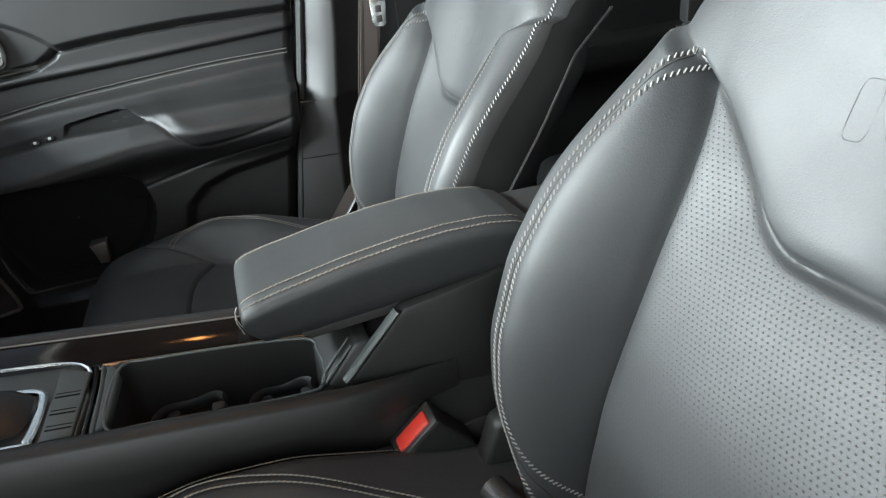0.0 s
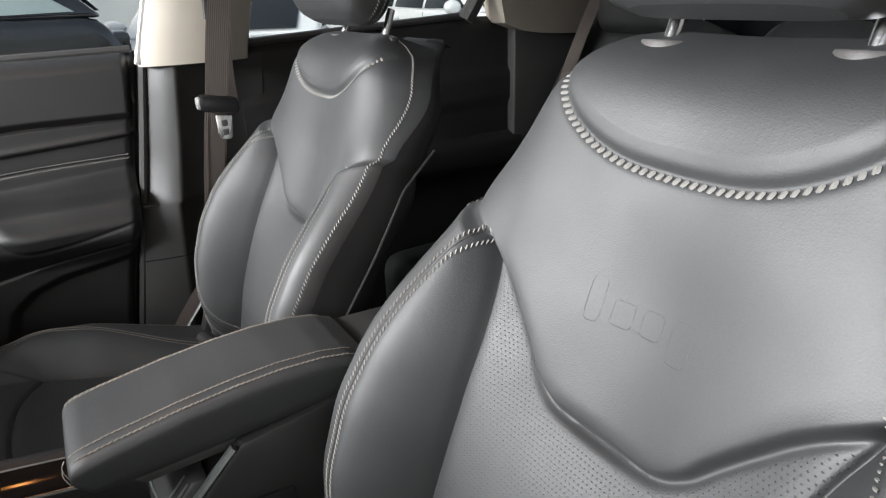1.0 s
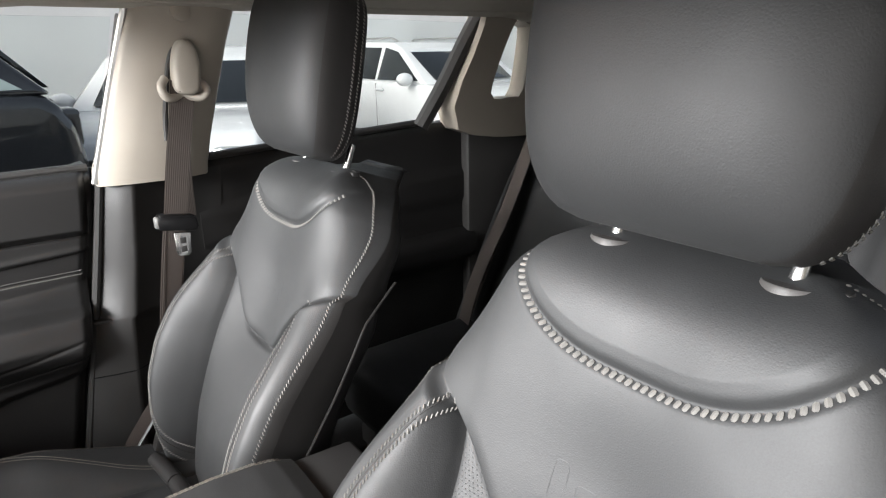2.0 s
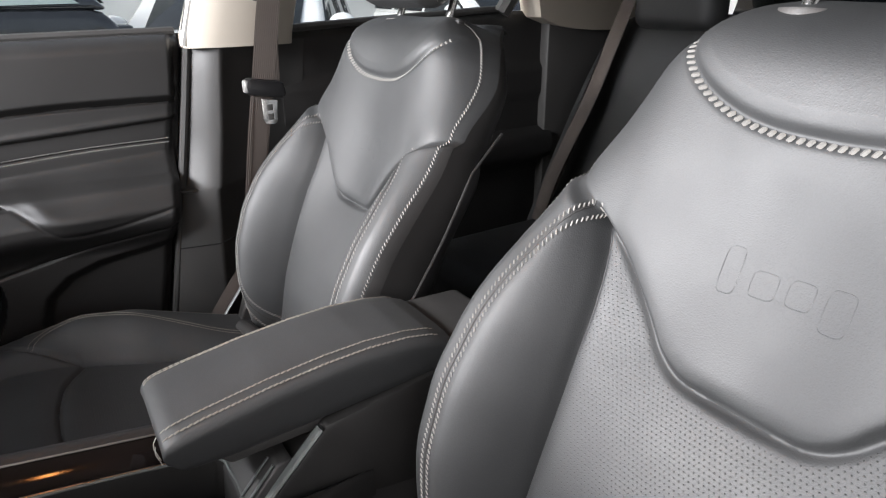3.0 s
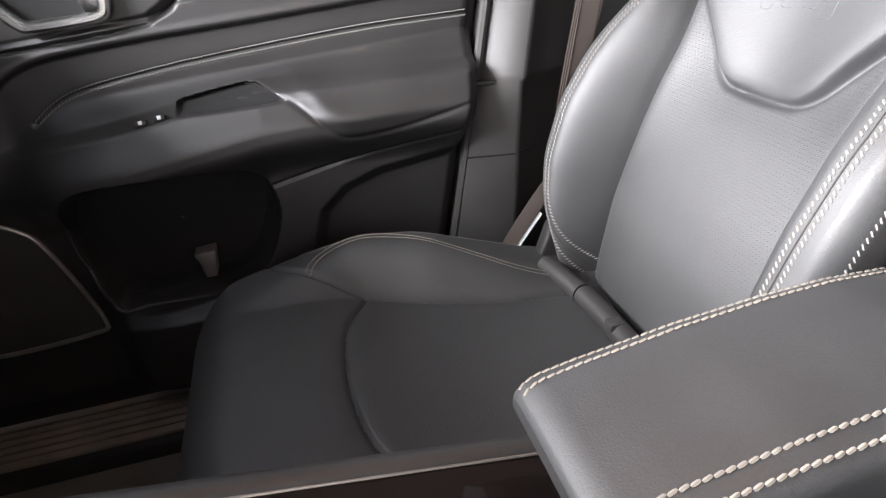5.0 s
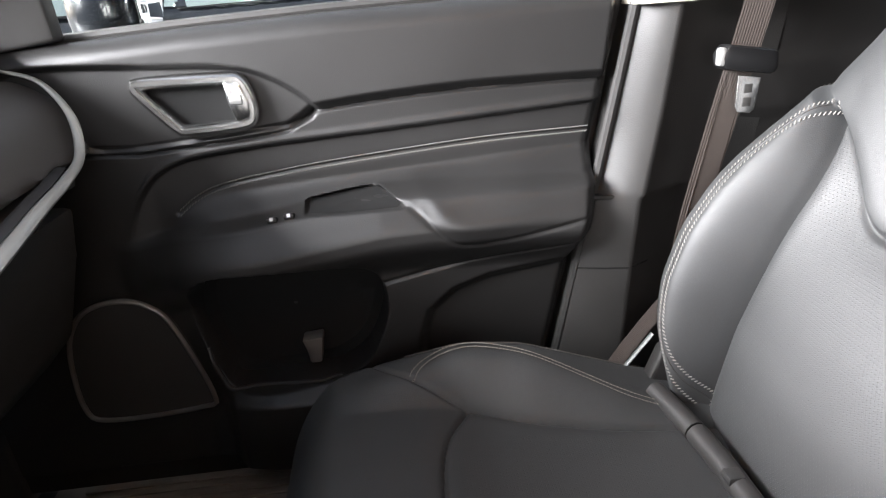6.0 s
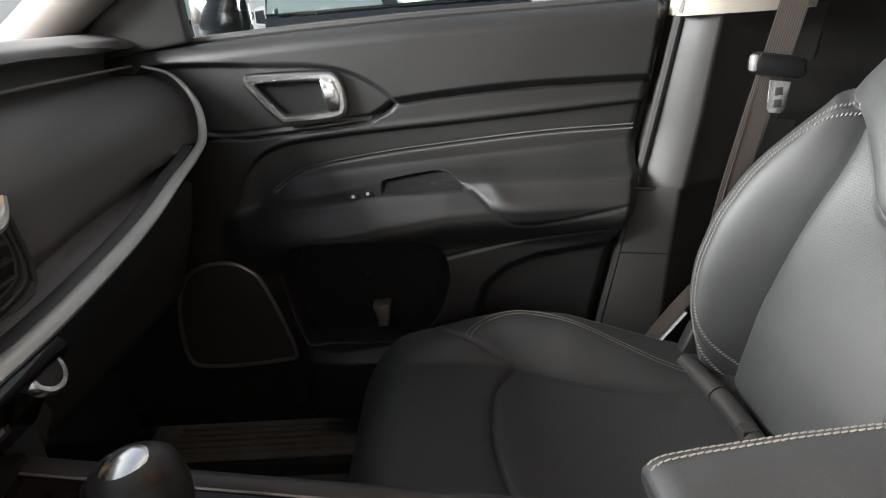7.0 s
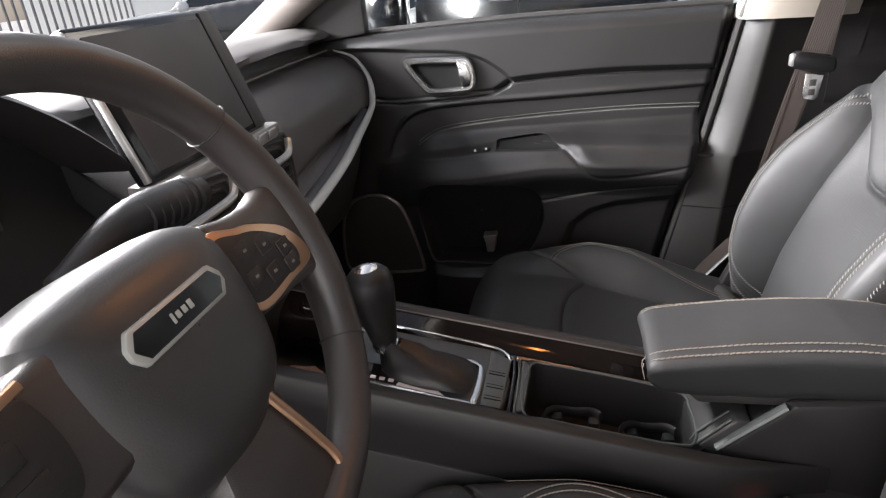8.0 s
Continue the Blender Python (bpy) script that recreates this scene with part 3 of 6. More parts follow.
    for sign in (-1, 1):
        ss = np.linspace(-0.06, 0.622, 140)
        p, n = surface_line(sign * (half_width(ss) - np.interp(ss, [-0.06, 0.36, 0.45, 0.622], [0.0055, 0.0060, 0.008, 0.007])), ss)
        stitches("edge_stitching", [p], seat, [n], pitch=0.0056, width=0.0012, tall=0.0006, slant=1.0)
    # collar stitching
    full = np.vstack([COLLAR_LINE[::-1] * [-1, 1], COLLAR_LINE[1:]])
    p, n = surface_line(full[:, 0], full[:, 1] - 0.0045)
    stitches("collar_stitching", [p], seat, [n], pitch=0.0074, width=0.0024, slant=4.0, tall=0.0007)
    # pressed plain marks on the shield
    for u0, s0, w, h in ((0.043, 0.398, 0.007, 0.020), (0.016, 0.392, 0.010, 0.011), (-0.012, 0.392, 0.010, 0.011), (-0.041, 0.387, 0.010, 0.017)):
        ang = np.linspace(0, 2 * math.pi, 29)[:-1]
        cs, sn = np.cos(ang), np.sin(ang)
        p, n = surface_line(u0 + w * np.sign(cs) * np.abs(cs) ** 0.45, s0 + h * np.sign(sn) * np.abs(sn) ** 0.45 - 0.08 * (u0 + w * cs), -0.00055)
        part("pressed_mark", tube(p, 0.0008, 5, closed=True), LEATHER, seat, "plain pressed leather outline")
    # headrest
    make_headrest(seat)
    # cushion
    nv, nu = 270, 230
    v = np.linspace(0, 1, nv)
    q = np.sin(np.linspace(-1, 1, nu) * 1.35) / math.sin(1.35)
    Vv, Q = np.meshgrid(v, q, indexing="ij")
    X = -0.325 + 0.62 * Vv
    U = Q * cushion_outline(Vv)
    Z = cushion_top(X, U)
    rim = np.clip((np.abs(Q) - 0.89) / 0.11, 0, 1)
    Z = Z - 0.050 * (1 - np.sqrt(np.clip(1 - (0.985 * rim) ** 2, 0, 1)))
    fr = np.clip((-0.245 - X) / 0.080, 0, 1)
    Z = Z - 0.085 * (1 - np.sqrt(np.clip(1 - (0.985 * fr) ** 2, 0, 1)))
    P = np.stack([X, SEAT.y + U, Z], -1)
    a_mid = np.abs(0.5 * (U[:-1, :-1] + U[1:, 1:]))
    x_mid = 0.5 * (X[:-1, :-1] + X[1:, 1:])
    slot = ((a_mid < 0.112) & (x_mid > -0.095)).astype(np.int32)
    sheet("cushion", P, None, seat, "padded black leather seat cushion", uv=np.stack([U, X], -1), slots=[LEATHER, PERFORATED], slot_of=slot, flip=True)
    skirt = []
    edge = np.concatenate([P[::-1, 0], P[0, 1:], P[1:, -1]])
    for k, dz in ((0.0, 0.0), (0.004, 0.03), (0.0, 0.08), (-0.012, 0.115)):
        c = np.array([0.0, SEAT.y, 0])
        out = edge - np.array([0.02, SEAT.y, 0])
        out[:, 2] = 0
        out = out / np.linalg.norm(out, axis=1)[:, None]
        skirt.append(edge + out * k - np.array([0, 0, dz]))
    sheet("cushion_side", np.array(skirt), LEATHER, seat, "leather side of the seat cushion")
    # cushion stitching
    def top_line(x, u):
        x, u = np.array(x, float), np.array(u, float)
        z = cushion_top(x, u)
        rimv = np.clip((np.abs(u) / cushion_outline((x + 0.325) / 0.62) - 0.89) / 0.11, 0, 1)
        z = z - 0.050 * (1 - np.sqrt(np.clip(1 - (0.985 * rimv) ** 2, 0, 1)))
        return np.stack([x, SEAT.y + u, z + 0.0008], -1), np.tile([0.0, 0.0, 1.0], (len(x), 1)) + np.stack([0 * x, np.sign(u) * 0.35, 0 * x], -1)
    lines, normals = [], []
    for sign in (-1, 1):
        base = smooth_line([(-0.141, 0.208), (-0.118, 0.233), (-0.080, 0.249), (-0.025, 0.248), (0.049, 0.226), (0.113, 0.200), (0.160, 0.180), (0.21, 0.165)], 70)
        for off in (0.0, 0.010):
            p, n = top_line(base[:, 0] - off * 0.3, sign * (base[:, 1] + off - 0.010))
            lines.append(p)
            normals.append(n)
    for sign in (-1, 1):
        xx = np.linspace(-0.15, 0.22, 60)
        p, n = top_line(xx, sign * np.full(60, 0.2625))
        lines.append(p)
        normals.append(n + np.array([0, sign * 0.6, 0]))
    stitches("cushion_stitching", lines, seat, normals, pitch=0.0052, width=0.0013, lift=0.0014, material=THREAD_PALE)
    # leather rolls in the joint between cushion and backrest
    for y0, y1 in ((0.19, 0.095), (0.092, -0.092), (-0.095, -0.19)):
        line = [(0.232 - 0.9 * (k / 0.4) ** 2 * 0.10, SEAT.y + k, 0.690) for k in np.linspace(y0, y1, 12)]
        part("joint_roll", tube(line, 0.0155, 12), LEATHER_SIDE, seat, "dark leather roll in the seat joint")
    part("joint_clip", box(0.216, 0.238, SEAT.y - 0.008, SEAT.y + 0.012, 0.694, 0.7065, 0.003), PLASTIC_SOFT, seat, "small grey clip in the seat joint")
    for sign in (-1, 1):
        cov = part("recliner_cover", prism([(0.20, 0.60), (0.33, 0.60), (0.36, 0.72), (0.30, 0.76), (0.235, 0.735), (0.215, 0.68)], "y", SEAT.y + sign * 0.236 - 0.014, SEAT.y + sign * 0.236 + 0.014, 0.006), PLASTIC, seat, "black plastic recliner cover")
    # base
    part("base_cover", box(-0.25, 0.26, SEAT.y - 0.235, SEAT.y + 0.235, 0.50, 0.60, 0.02), PLASTIC_DARK, seat, "dark plastic seat base")
    for sign in (-1, 1):
        part("side_valance", prism([(-0.20, 0.50), (0.30, 0.48), (0.34, 0.60), (0.30, 0.665), (0.10, 0.635), (-0.22, 0.60)], "y", SEAT.y + sign * 0.262 - 0.012, SEAT.y + sign * 0.262 + 0.012, 0.006), PLASTIC, seat, "black plastic side valance")
        part("runner", box(-0.24, 0.30, SEAT.y + sign * 0.19 - 0.02, SEAT.y + sign * 0.19 + 0.02, FLOOR_Z + 0.03, 0.51, 0.004), PLASTIC_DARK, seat, "dark steel seat runner")
    return seat


def make_headrest(seat):
    """A padded block on two chrome posts, its front panel edged with stitching."""
    base = back_place(np.array(0.0), np.array(0.62), np.array(0.0))
    rows, cols = 60, 160
    th = np.linspace(0, 2 * math.pi, cols)
    hs = np.linspace(0, 1, rows)
    P = np.zeros((rows, cols, 3))

    def shape(h, ang):
        grow = (1 - abs(2 * h - 1) ** (4.2 if h < 0.5 else 7)) ** 0.5
        wide = float(np.interp(h, [0, 0.15, 0.5, 0.85, 1], [0.122, 0.127, 0.135, 0.136, 0.132]))
        c, s = math.cos(ang), math.sin(ang)
        u = wide * (0.62 + 0.38 * grow) * math.copysign(abs(c) ** 0.42, c)
        front = 0.060 + 0.014 * math.sin(math.pi * h)
        depth = front if s > 0 else 0.055
        d = -0.006 + depth * (0.30 + 0.70 * grow) * math.copysign(abs(s) ** 0.50, s)
        d -= 0.014 * (u / 0.13) ** 2 if s > 0 else 0
        return u * 1.05, 0.620 + 0.275 * h, d + 0.036 + 0.050 * h

    for i, h in enumerate(hs):
        for j, ang in enumerate(th):
            u, sv, d = shape(h, ang)
            P[i, j] = back_place(np.array(u), np.array(sv), np.array(d))
    side = (np.sin(0.5 * (th[:-1] + th[1:])) < math.sin(0.40)).astype(np.int32)
    head = sheet("headrest", P, None, seat, "padded black leather headrest", slots=[LEATHER, LEATHER_SIDE], slot_of=np.tile(side, (rows - 1, 1)))
    for row in (0, rows - 1):
        bm = bmesh.new()
        vs = [bm.verts.new(p) for p in P[row][:-1]]
        bm.faces.new(vs)
        bmesh.ops.inset_region(bm, faces=bm.faces[:], thickness=0.012, depth=0.006 if row else -0.006)
        part("headrest_end", bm, LEATHER, head)
    lines, normals = [], []
    for sign in (-1, 1):
        for ang0 in (-0.10, -0.30):
            pts, nn = [], []
            for h in np.linspace(0.03, 0.97, 40):
                ang = ang0 if sign > 0 else math.pi - ang0
                u, sv, d = shape(h, ang)
                n = np.array([0, 1, 0]) * math.cos(ang) + ED * math.sin(ang)
                pts.append(back_place(np.array(u), np.array(sv), np.array(d)) + 0.0004 * n)
                nn.append(n)
            lines.append(pts)
            normals.append(nn)
    stitches("headrest_stitching", lines, head, normals, pitch=0.0054, width=0.0010, slant=1.2)
    for sign in (-1, 1):
        u = sign * 0.079
        d = -0.026
        foot = back_place(np.array(u), np.array(0.575), np.array(d))
        tip = back_place(np.array(u), np.array(0.66), np.array(d))
        part("post", tube([foot, tip], 0.0065, 14), CHROME, seat, "chrome headrest post")
        prof = [(0.010, -0.012), (0.0235, -0.010), (0.0240, 0.000), (0.0225, 0.0022), (0.010, 0.003), (0.008, 0.003)]
        sock = lathe(prof, 28, back_place(np.array(u), np.array(0.612), np.array(d)), ES * 1.0 + ED * 0.25)
        part("post_collar", sock, DASH_SKIN, seat, "black plastic post collar")
        if sign < 0:
            part("release_button", box(-0.006, 0.006, -0.006, 0.006, -0.004, 0.004, 0.002), PLASTIC_SOFT, seat).location = back_place(np.array(u - 0.031), np.array(0.613), np.array(d))
    return head


driver_seat = make_seat()
driver_seat.matrix_world = pose(SEAT.x - 0.028, -0.397, FLOOR_Z + 0.052)
INSERT["wider"] = 0.008
passenger_seat = make_seat()
# the passenger's backrest is set a little further forward
for child in passenger_seat.children:
    if child.name.split(".")[0] in ("backrest", "side_cover", "top_cover", "side_welt", "bolster_stitching", "insert_stitching", "ridge_seam", "edge_stitching", "collar_stitching", "pressed_mark"):
        child.location += Vector((-0.010, 0.006, 0.0))
for seat_y, seat_x, rise in ((SEAT.y, 0.03, 0.030), (-0.397, 0.002, 0.052)):
    for side in (-0.19, 0.19):
        rail = thing("seat_rail", seat_x, seat_y + side, FLOOR_Z, "dark steel seat rail bolted to the floor", "seat rail", "seat rails")
        part("rail", box(seat_x - 0.30, seat_x + 0.30, seat_y + side - 0.028, seat_y + side + 0.028, FLOOR_Z, FLOOR_Z + rise, 0.004), PLASTIC_DARK, rail)

# ---------- the car's shell ----------
DOOR_Y = 0.735


def structure(name, bm, material, label, category="", smooth=True):
    ob = part(name, bm, material, None, smooth=smooth)
    return tagged(ob, label, category or name.split("_")[0], kind="structure")


structure("ground", box(-40, 60, -40, 60, -0.2, 0.0), CONCRETE, "grey concrete yard floor", "ground")
structure("floor", box(-1.05, 2.0, -0.80, 0.80, FLOOR_Z - 0.06, FLOOR_Z), CARPET, "dark carpeted car floor", "floor")

# headliner: a shallow vault
xs, ys = np.linspace(-0.30, 2.0, 30), np.linspace(-0.62, 0.62, 24)
XX, YY = np.meshgrid(xs, ys, indexing="ij")
ZZ = 1.615 - 0.075 * (np.abs(YY) / 0.62) ** 3 - 0.05 * np.clip((-0.05 - XX) / 0.25, 0, 1) ** 2 - 0.10 * np.clip((XX - 1.2) / 0.8, 0, 1) ** 2
roof = sheet("ceiling", np.stack([XX, YY, ZZ], -1), CLOTH, None, close=(0, 0, 0.06))
tagged(roof, "beige cloth headliner of the car", "ceiling", kind="structure")
structure("firewall", box(-1.10, -1.05, -0.78, 0.78, 0.34, 1.12), PLASTIC_DARK, "dark footwell bulkhead", "wall")
for side, word in ((0.72, "right"), (-0.80, "left")):
    structure("kick_panel_" + word, box(-1.06, -0.855, side, side + 0.08, 0.34, 1.20, 0.01), PLASTIC_DARK, "dark footwell side panel", "panel")
structure("bonnet", prism([(-2.0, 0.92), (-1.05, 1.06), (-1.05, 0.98), (-2.0, 0.84)], "y", -0.78, 0.78, 0.02), WHITEPAINT, "white painted car bonnet", "bonnet")


def lean(bm, z0=1.22, rate=0.22, sign=1):
    """Tilts the part of a side wall above the waist inwards."""
    for v in bm.verts:
        if v.co.z > z0:
            v.co.y -= sign * rate * (v.co.z - z0)
    return bm


for side, word in ((1, "right"), (-1, "left")):
    y0, y1 = sorted((side * 0.80, side * 0.74))
    structure("sill_" + word, box(-1.05, 1.75, min(side * 0.86, side * 0.62), max(side * 0.86, side * 0.62), 0.30, 0.440, 0.01), PLASTIC, "black plastic door sill", "sill")
    structure("roof_rail_" + word, prism([(-0.28, 1.505), (0.2, 1.545), (1.2, 1.545), (1.9, 1.46), (1.9, 1.52), (1.2, 1.60), (0.2, 1.60), (-0.30, 1.55)], "y", min(side * 0.585, side * 0.66), max(side * 0.585, side * 0.66), 0.012), CLOTH, "beige roof rail trim", "rail")
    a = [(-1.02, side * 0.73, 1.12), (-0.86, side * 0.715, 1.22), (-0.70, side * 0.69, 1.32), (-0.45, side * 0.65, 1.46), (-0.24, side * 0.61, 1.545)]
    structure("a_pillar_" + word, tube(smooth_line(a, 20), 0.042, 16), TAUPE, "windscreen pillar trim darkened to taupe for its shade", "pillar")
header = structure("windscreen_header", tube([(-0.26, y, 1.575 - 0.05 * (y / 0.6) ** 2) for y in np.linspace(-0.62, 0.62, 14)], 0.03, 10), CLOTH, "beige windscreen header", "header")
# rear and the driver's side behind the open door
structure("wall_rear", prism([(-0.74, 0.34), (0.74, 0.34), (0.74, 1.10), (-0.74, 1.10)], "x", 1.95, 2.0), PLASTIC_DARK, "dark tailgate trim", "wall")
structure("wall_left", prism([(0.42, 0.34), (1.98, 0.34), (1.98, 1.24), (0.42, 1.24)], "y", -0.80, -0.74), PLASTIC_DARK, "dark trim of the far rear door", "wall")
structure("b_pillar_left", lean(prism([(0.34, 0.44), (0.50, 0.44), (0.52, 1.22), (0.58, 1.58), (0.46, 1.58), (0.36, 1.22)], "y", -0.79, -0.73, 0.01), sign=-1), BEIGE, "beige driver side door pillar", "pillar")
structure("c_pillar_left", lean(prism([(1.20, 1.22), (1.98, 1.22), (1.98, 1.55), (1.30, 1.58)], "y", -0.78, -0.72, 0.01), sign=-1), BEIGE, "beige rear pillar trim", "pillar")


def pane(name, outline, y, label):
    ob = structure(name, lean(prism(outline, "y", y, y + 0.004), 1.20, 0.22), GLASS, label, "window", smooth=False)
    ob.visible_shadow = False
    return ob


pane("window_1", [(-0.72, 1.19), (0.23, 1.215), (0.30, 1.53), (-0.30, 1.53)], 0.775, "clear glass of the closed passenger door")
pane("window_2", [(0.44, 1.21), (1.05, 1.235), (1.16, 1.53), (0.50, 1.54)], 0.765, "clear glass of the rear door")
pane("window_3", [(1.22, 1.30), (1.35, 1.30), (1.36, 1.54), (1.28, 1.54)], 0.755, "small clear rear quarter glass")

structure("window_rear", prism([(-0.70, 1.10), (0.70, 1.10), (0.58, 1.56), (-0.58, 1.56)], "x", 1.93, 1.94), CARGLASS, "dark tinted rear window", "window")
# ---------- passenger door ----------
BEZEL = smooth_line([(-0.660, 1.188), (-0.445, 1.184), (-0.344, 1.174), (-0.280, 1.146), (-0.240, 1.106), (-0.273, 1.082), (-0.342, 1.077), (-0.507, 1.066), (-0.572, 1.070), (-0.620, 1.105)], 70, closed=True)
PAD_TOP = smooth_line([(-0.552, 0.930), (-0.520, 0.998), (-0.463, 1.040), (-0.344, 1.056), (-0.116, 1.067), (0.19, 1.083)], 50)
STITCH = smooth_line([(-0.474, 0.962), (-0.445, 0.982), (-0.409, 0.997), (-0.349, 1.007), (-0.231, 1.020), (-0.005, 1.035), (0.172, 1.038)], 60)
PAD_LOW = smooth_line([(-0.164, 0.978), (-0.125, 0.962), (-0.097, 0.940), (-0.063, 0.906), (-0.029, 0.895), (0.05, 0.903), (0.15, 0.921)], 40)
POCKET = smooth_line([(-0.445, 0.872), (-0.31, 0.880), (-0.200, 0.862), (-0.168, 0.790), (-0.200, 0.700), (-0.250, 0.660), (-0.300, 0.650), (-0.430, 0.647), (-0.463, 0.690), (-0.485, 0.795)], 70, closed=True)
ARCH = [(-0.127, 0.650), (-0.121, 0.720), (-0.105, 0.768), (-0.061, 0.805), (-0.001, 0.825), (0.20, 0.850), (0.20, 0.50), (-0.12, 0.50)]
SPEAKER = smooth_line([(-0.635, 0.828), (-0.590, 0.833), (-0.552, 0.820), (-0.522, 0.780), (-0.484, 0.640), (-0.510, 0.617), (-0.663, 0.611), (-0.700, 0.640), (-0.694, 0.747), (-0.668, 0.805)], 80, closed=True)
LOWLINE = [(-0.20, 0.820), (-0.10, 0.840), (-0.002, 0.858), (0.16, 0.878)]
RECESS = np.array([(-0.276, 0.956), (-0.277, 0.964), (-0.276, 0.971), (-0.268, 0.9735), (-0.240, 0.977), (-0.205, 0.981), (-0.176, 0.983), (-0.160, 0.981), (-0.148, 0.975), (-0.134, 0.966), (-0.124, 0.959), (-0.130, 0.957), (-0.170, 0.956), (-0.220, 0.955)])
UPPER_LINE = smooth_line([(-0.245, 1.104), (-0.15, 1.112), (0.0, 1.118), (0.23, 1.117)], 30)


def door_sill(x):
    return np.interp(x, [-0.85, -0.65, -0.4, -0.2, 0.25], [1.208, 1.218, 1.230, 1.237, 1.243])


def door_edge(z):
    return np.interp(z, [0.45, 0.658, 0.902, 1.103, 1.25], [0.064, 0.106, 0.158, 0.198, 0.226])


def door_relief(x, z):
    """How far the door's lining stands inwards of its plane."""
    pad_top = np.interp(x, PAD_TOP[:, 0], PAD_TOP[:, 1], left=0.93)
    h = 0.0 * x
    # rounded waist at the top
    top = door_sill(x) - z
    h = h - 0.035 * (1 - np.sqrt(np.clip(1 - (1 - np.clip(top / 0.030, 0, 1)) ** 2, 0, 1)))
    # upper padded field, with its own lower and rear edge
    line = np.interp(x, np.r_[-0.9, -0.62, -0.572, -0.507, -0.342, -0.285, -0.262, UPPER_LINE[:, 0]], np.r_[1.06, 1.066, 1.066, 1.062, 1.072, 1.079, 1.092, UPPER_LINE[:, 1]])
    up = np.minimum(z - line, 0.197 + 0.1 * (z - 1.12) - x)
    h = h + 0.016 * step(up, -0.002, 0.014) - 0.004 * np.exp(-((np.abs(up + 0.002) / 0.0025) ** 2))
    # sunk bezel round the handle
    bz = inside(x, z, BEZEL)
    h = h - 0.016 * step(bz, -0.003, 0.008)
    # middle pad bulging under its curved top line
    dd = pad_top - z
    fore = step(x, -0.56, -0.50)
    h = h - 0.010 * step(dd, -0.002, 0.0045) * fore + 0.0025 * np.exp(-(((dd + 0.006) / 0.005) ** 2)) * fore
    h = h + 0.034 * step(dd, 0.062, 0.108) * step(x, -0.54, -0.36)
    seam = seg_distance(x, z, STITCH)
    h = h - 0.0035 * np.exp(-((seam / 0.0035) ** 2))
    # arm ledge
    ledge_z = np.interp(x, [-0.56, -0.45, -0.35, -0.164, -0.10, 0.2], [0.915, 0.935, 0.947, 0.972, 0.974, 0.966])
    t = ledge_z - z
    grow = step(x, -0.60, -0.46)
    h = h + 0.058 * (0.45 * step(t, -0.014, 0.006) + 0.55 * step(t, 0.000, 0.052)) * grow * (1 - 0.85 * step(t, 0.062, 0.135))
    # soft elbow pad, its lower edge curling down
    low = np.interp(x, PAD_LOW[:, 0], PAD_LOW[:, 1], left=0.985)
    elbow = step(z - low, -0.004, 0.044) * step(t, -0.03, 0.004) * step(x, -0.20, -0.08)
    h = h + 0.010 * elbow
    h = h - 0.0025 * np.exp(-((seg_distance(x, z, PAD_LOW) / 0.004) ** 2))
    h = h - 0.020 * step(inside(x, z, RECESS), -0.001, 0.004)
    # lower storage and its bay
    pk = inside(x, z, POCKET)
    h = h + 0.030 * step(0.655 - z, 0, 0.03) * step(-0.14 - x, 0, 0.08) * step(x, -0.475, -0.44)
    h = h - 0.0035 * np.exp(-((seg_distance(x, z, LOWLINE) / 0.003) ** 2))
    ar = inside(x, z, ARCH)
    h = h - 0.022 * step(ar, -0.004, 0.020)
    sp = inside(x, z, SPEAKER)
    h = h - 0.004 * step(sp, 0.0, 0.008)
    bay = step(pk, -0.002, 0.012)
    return h * (1 - bay) - 0.055 * bay


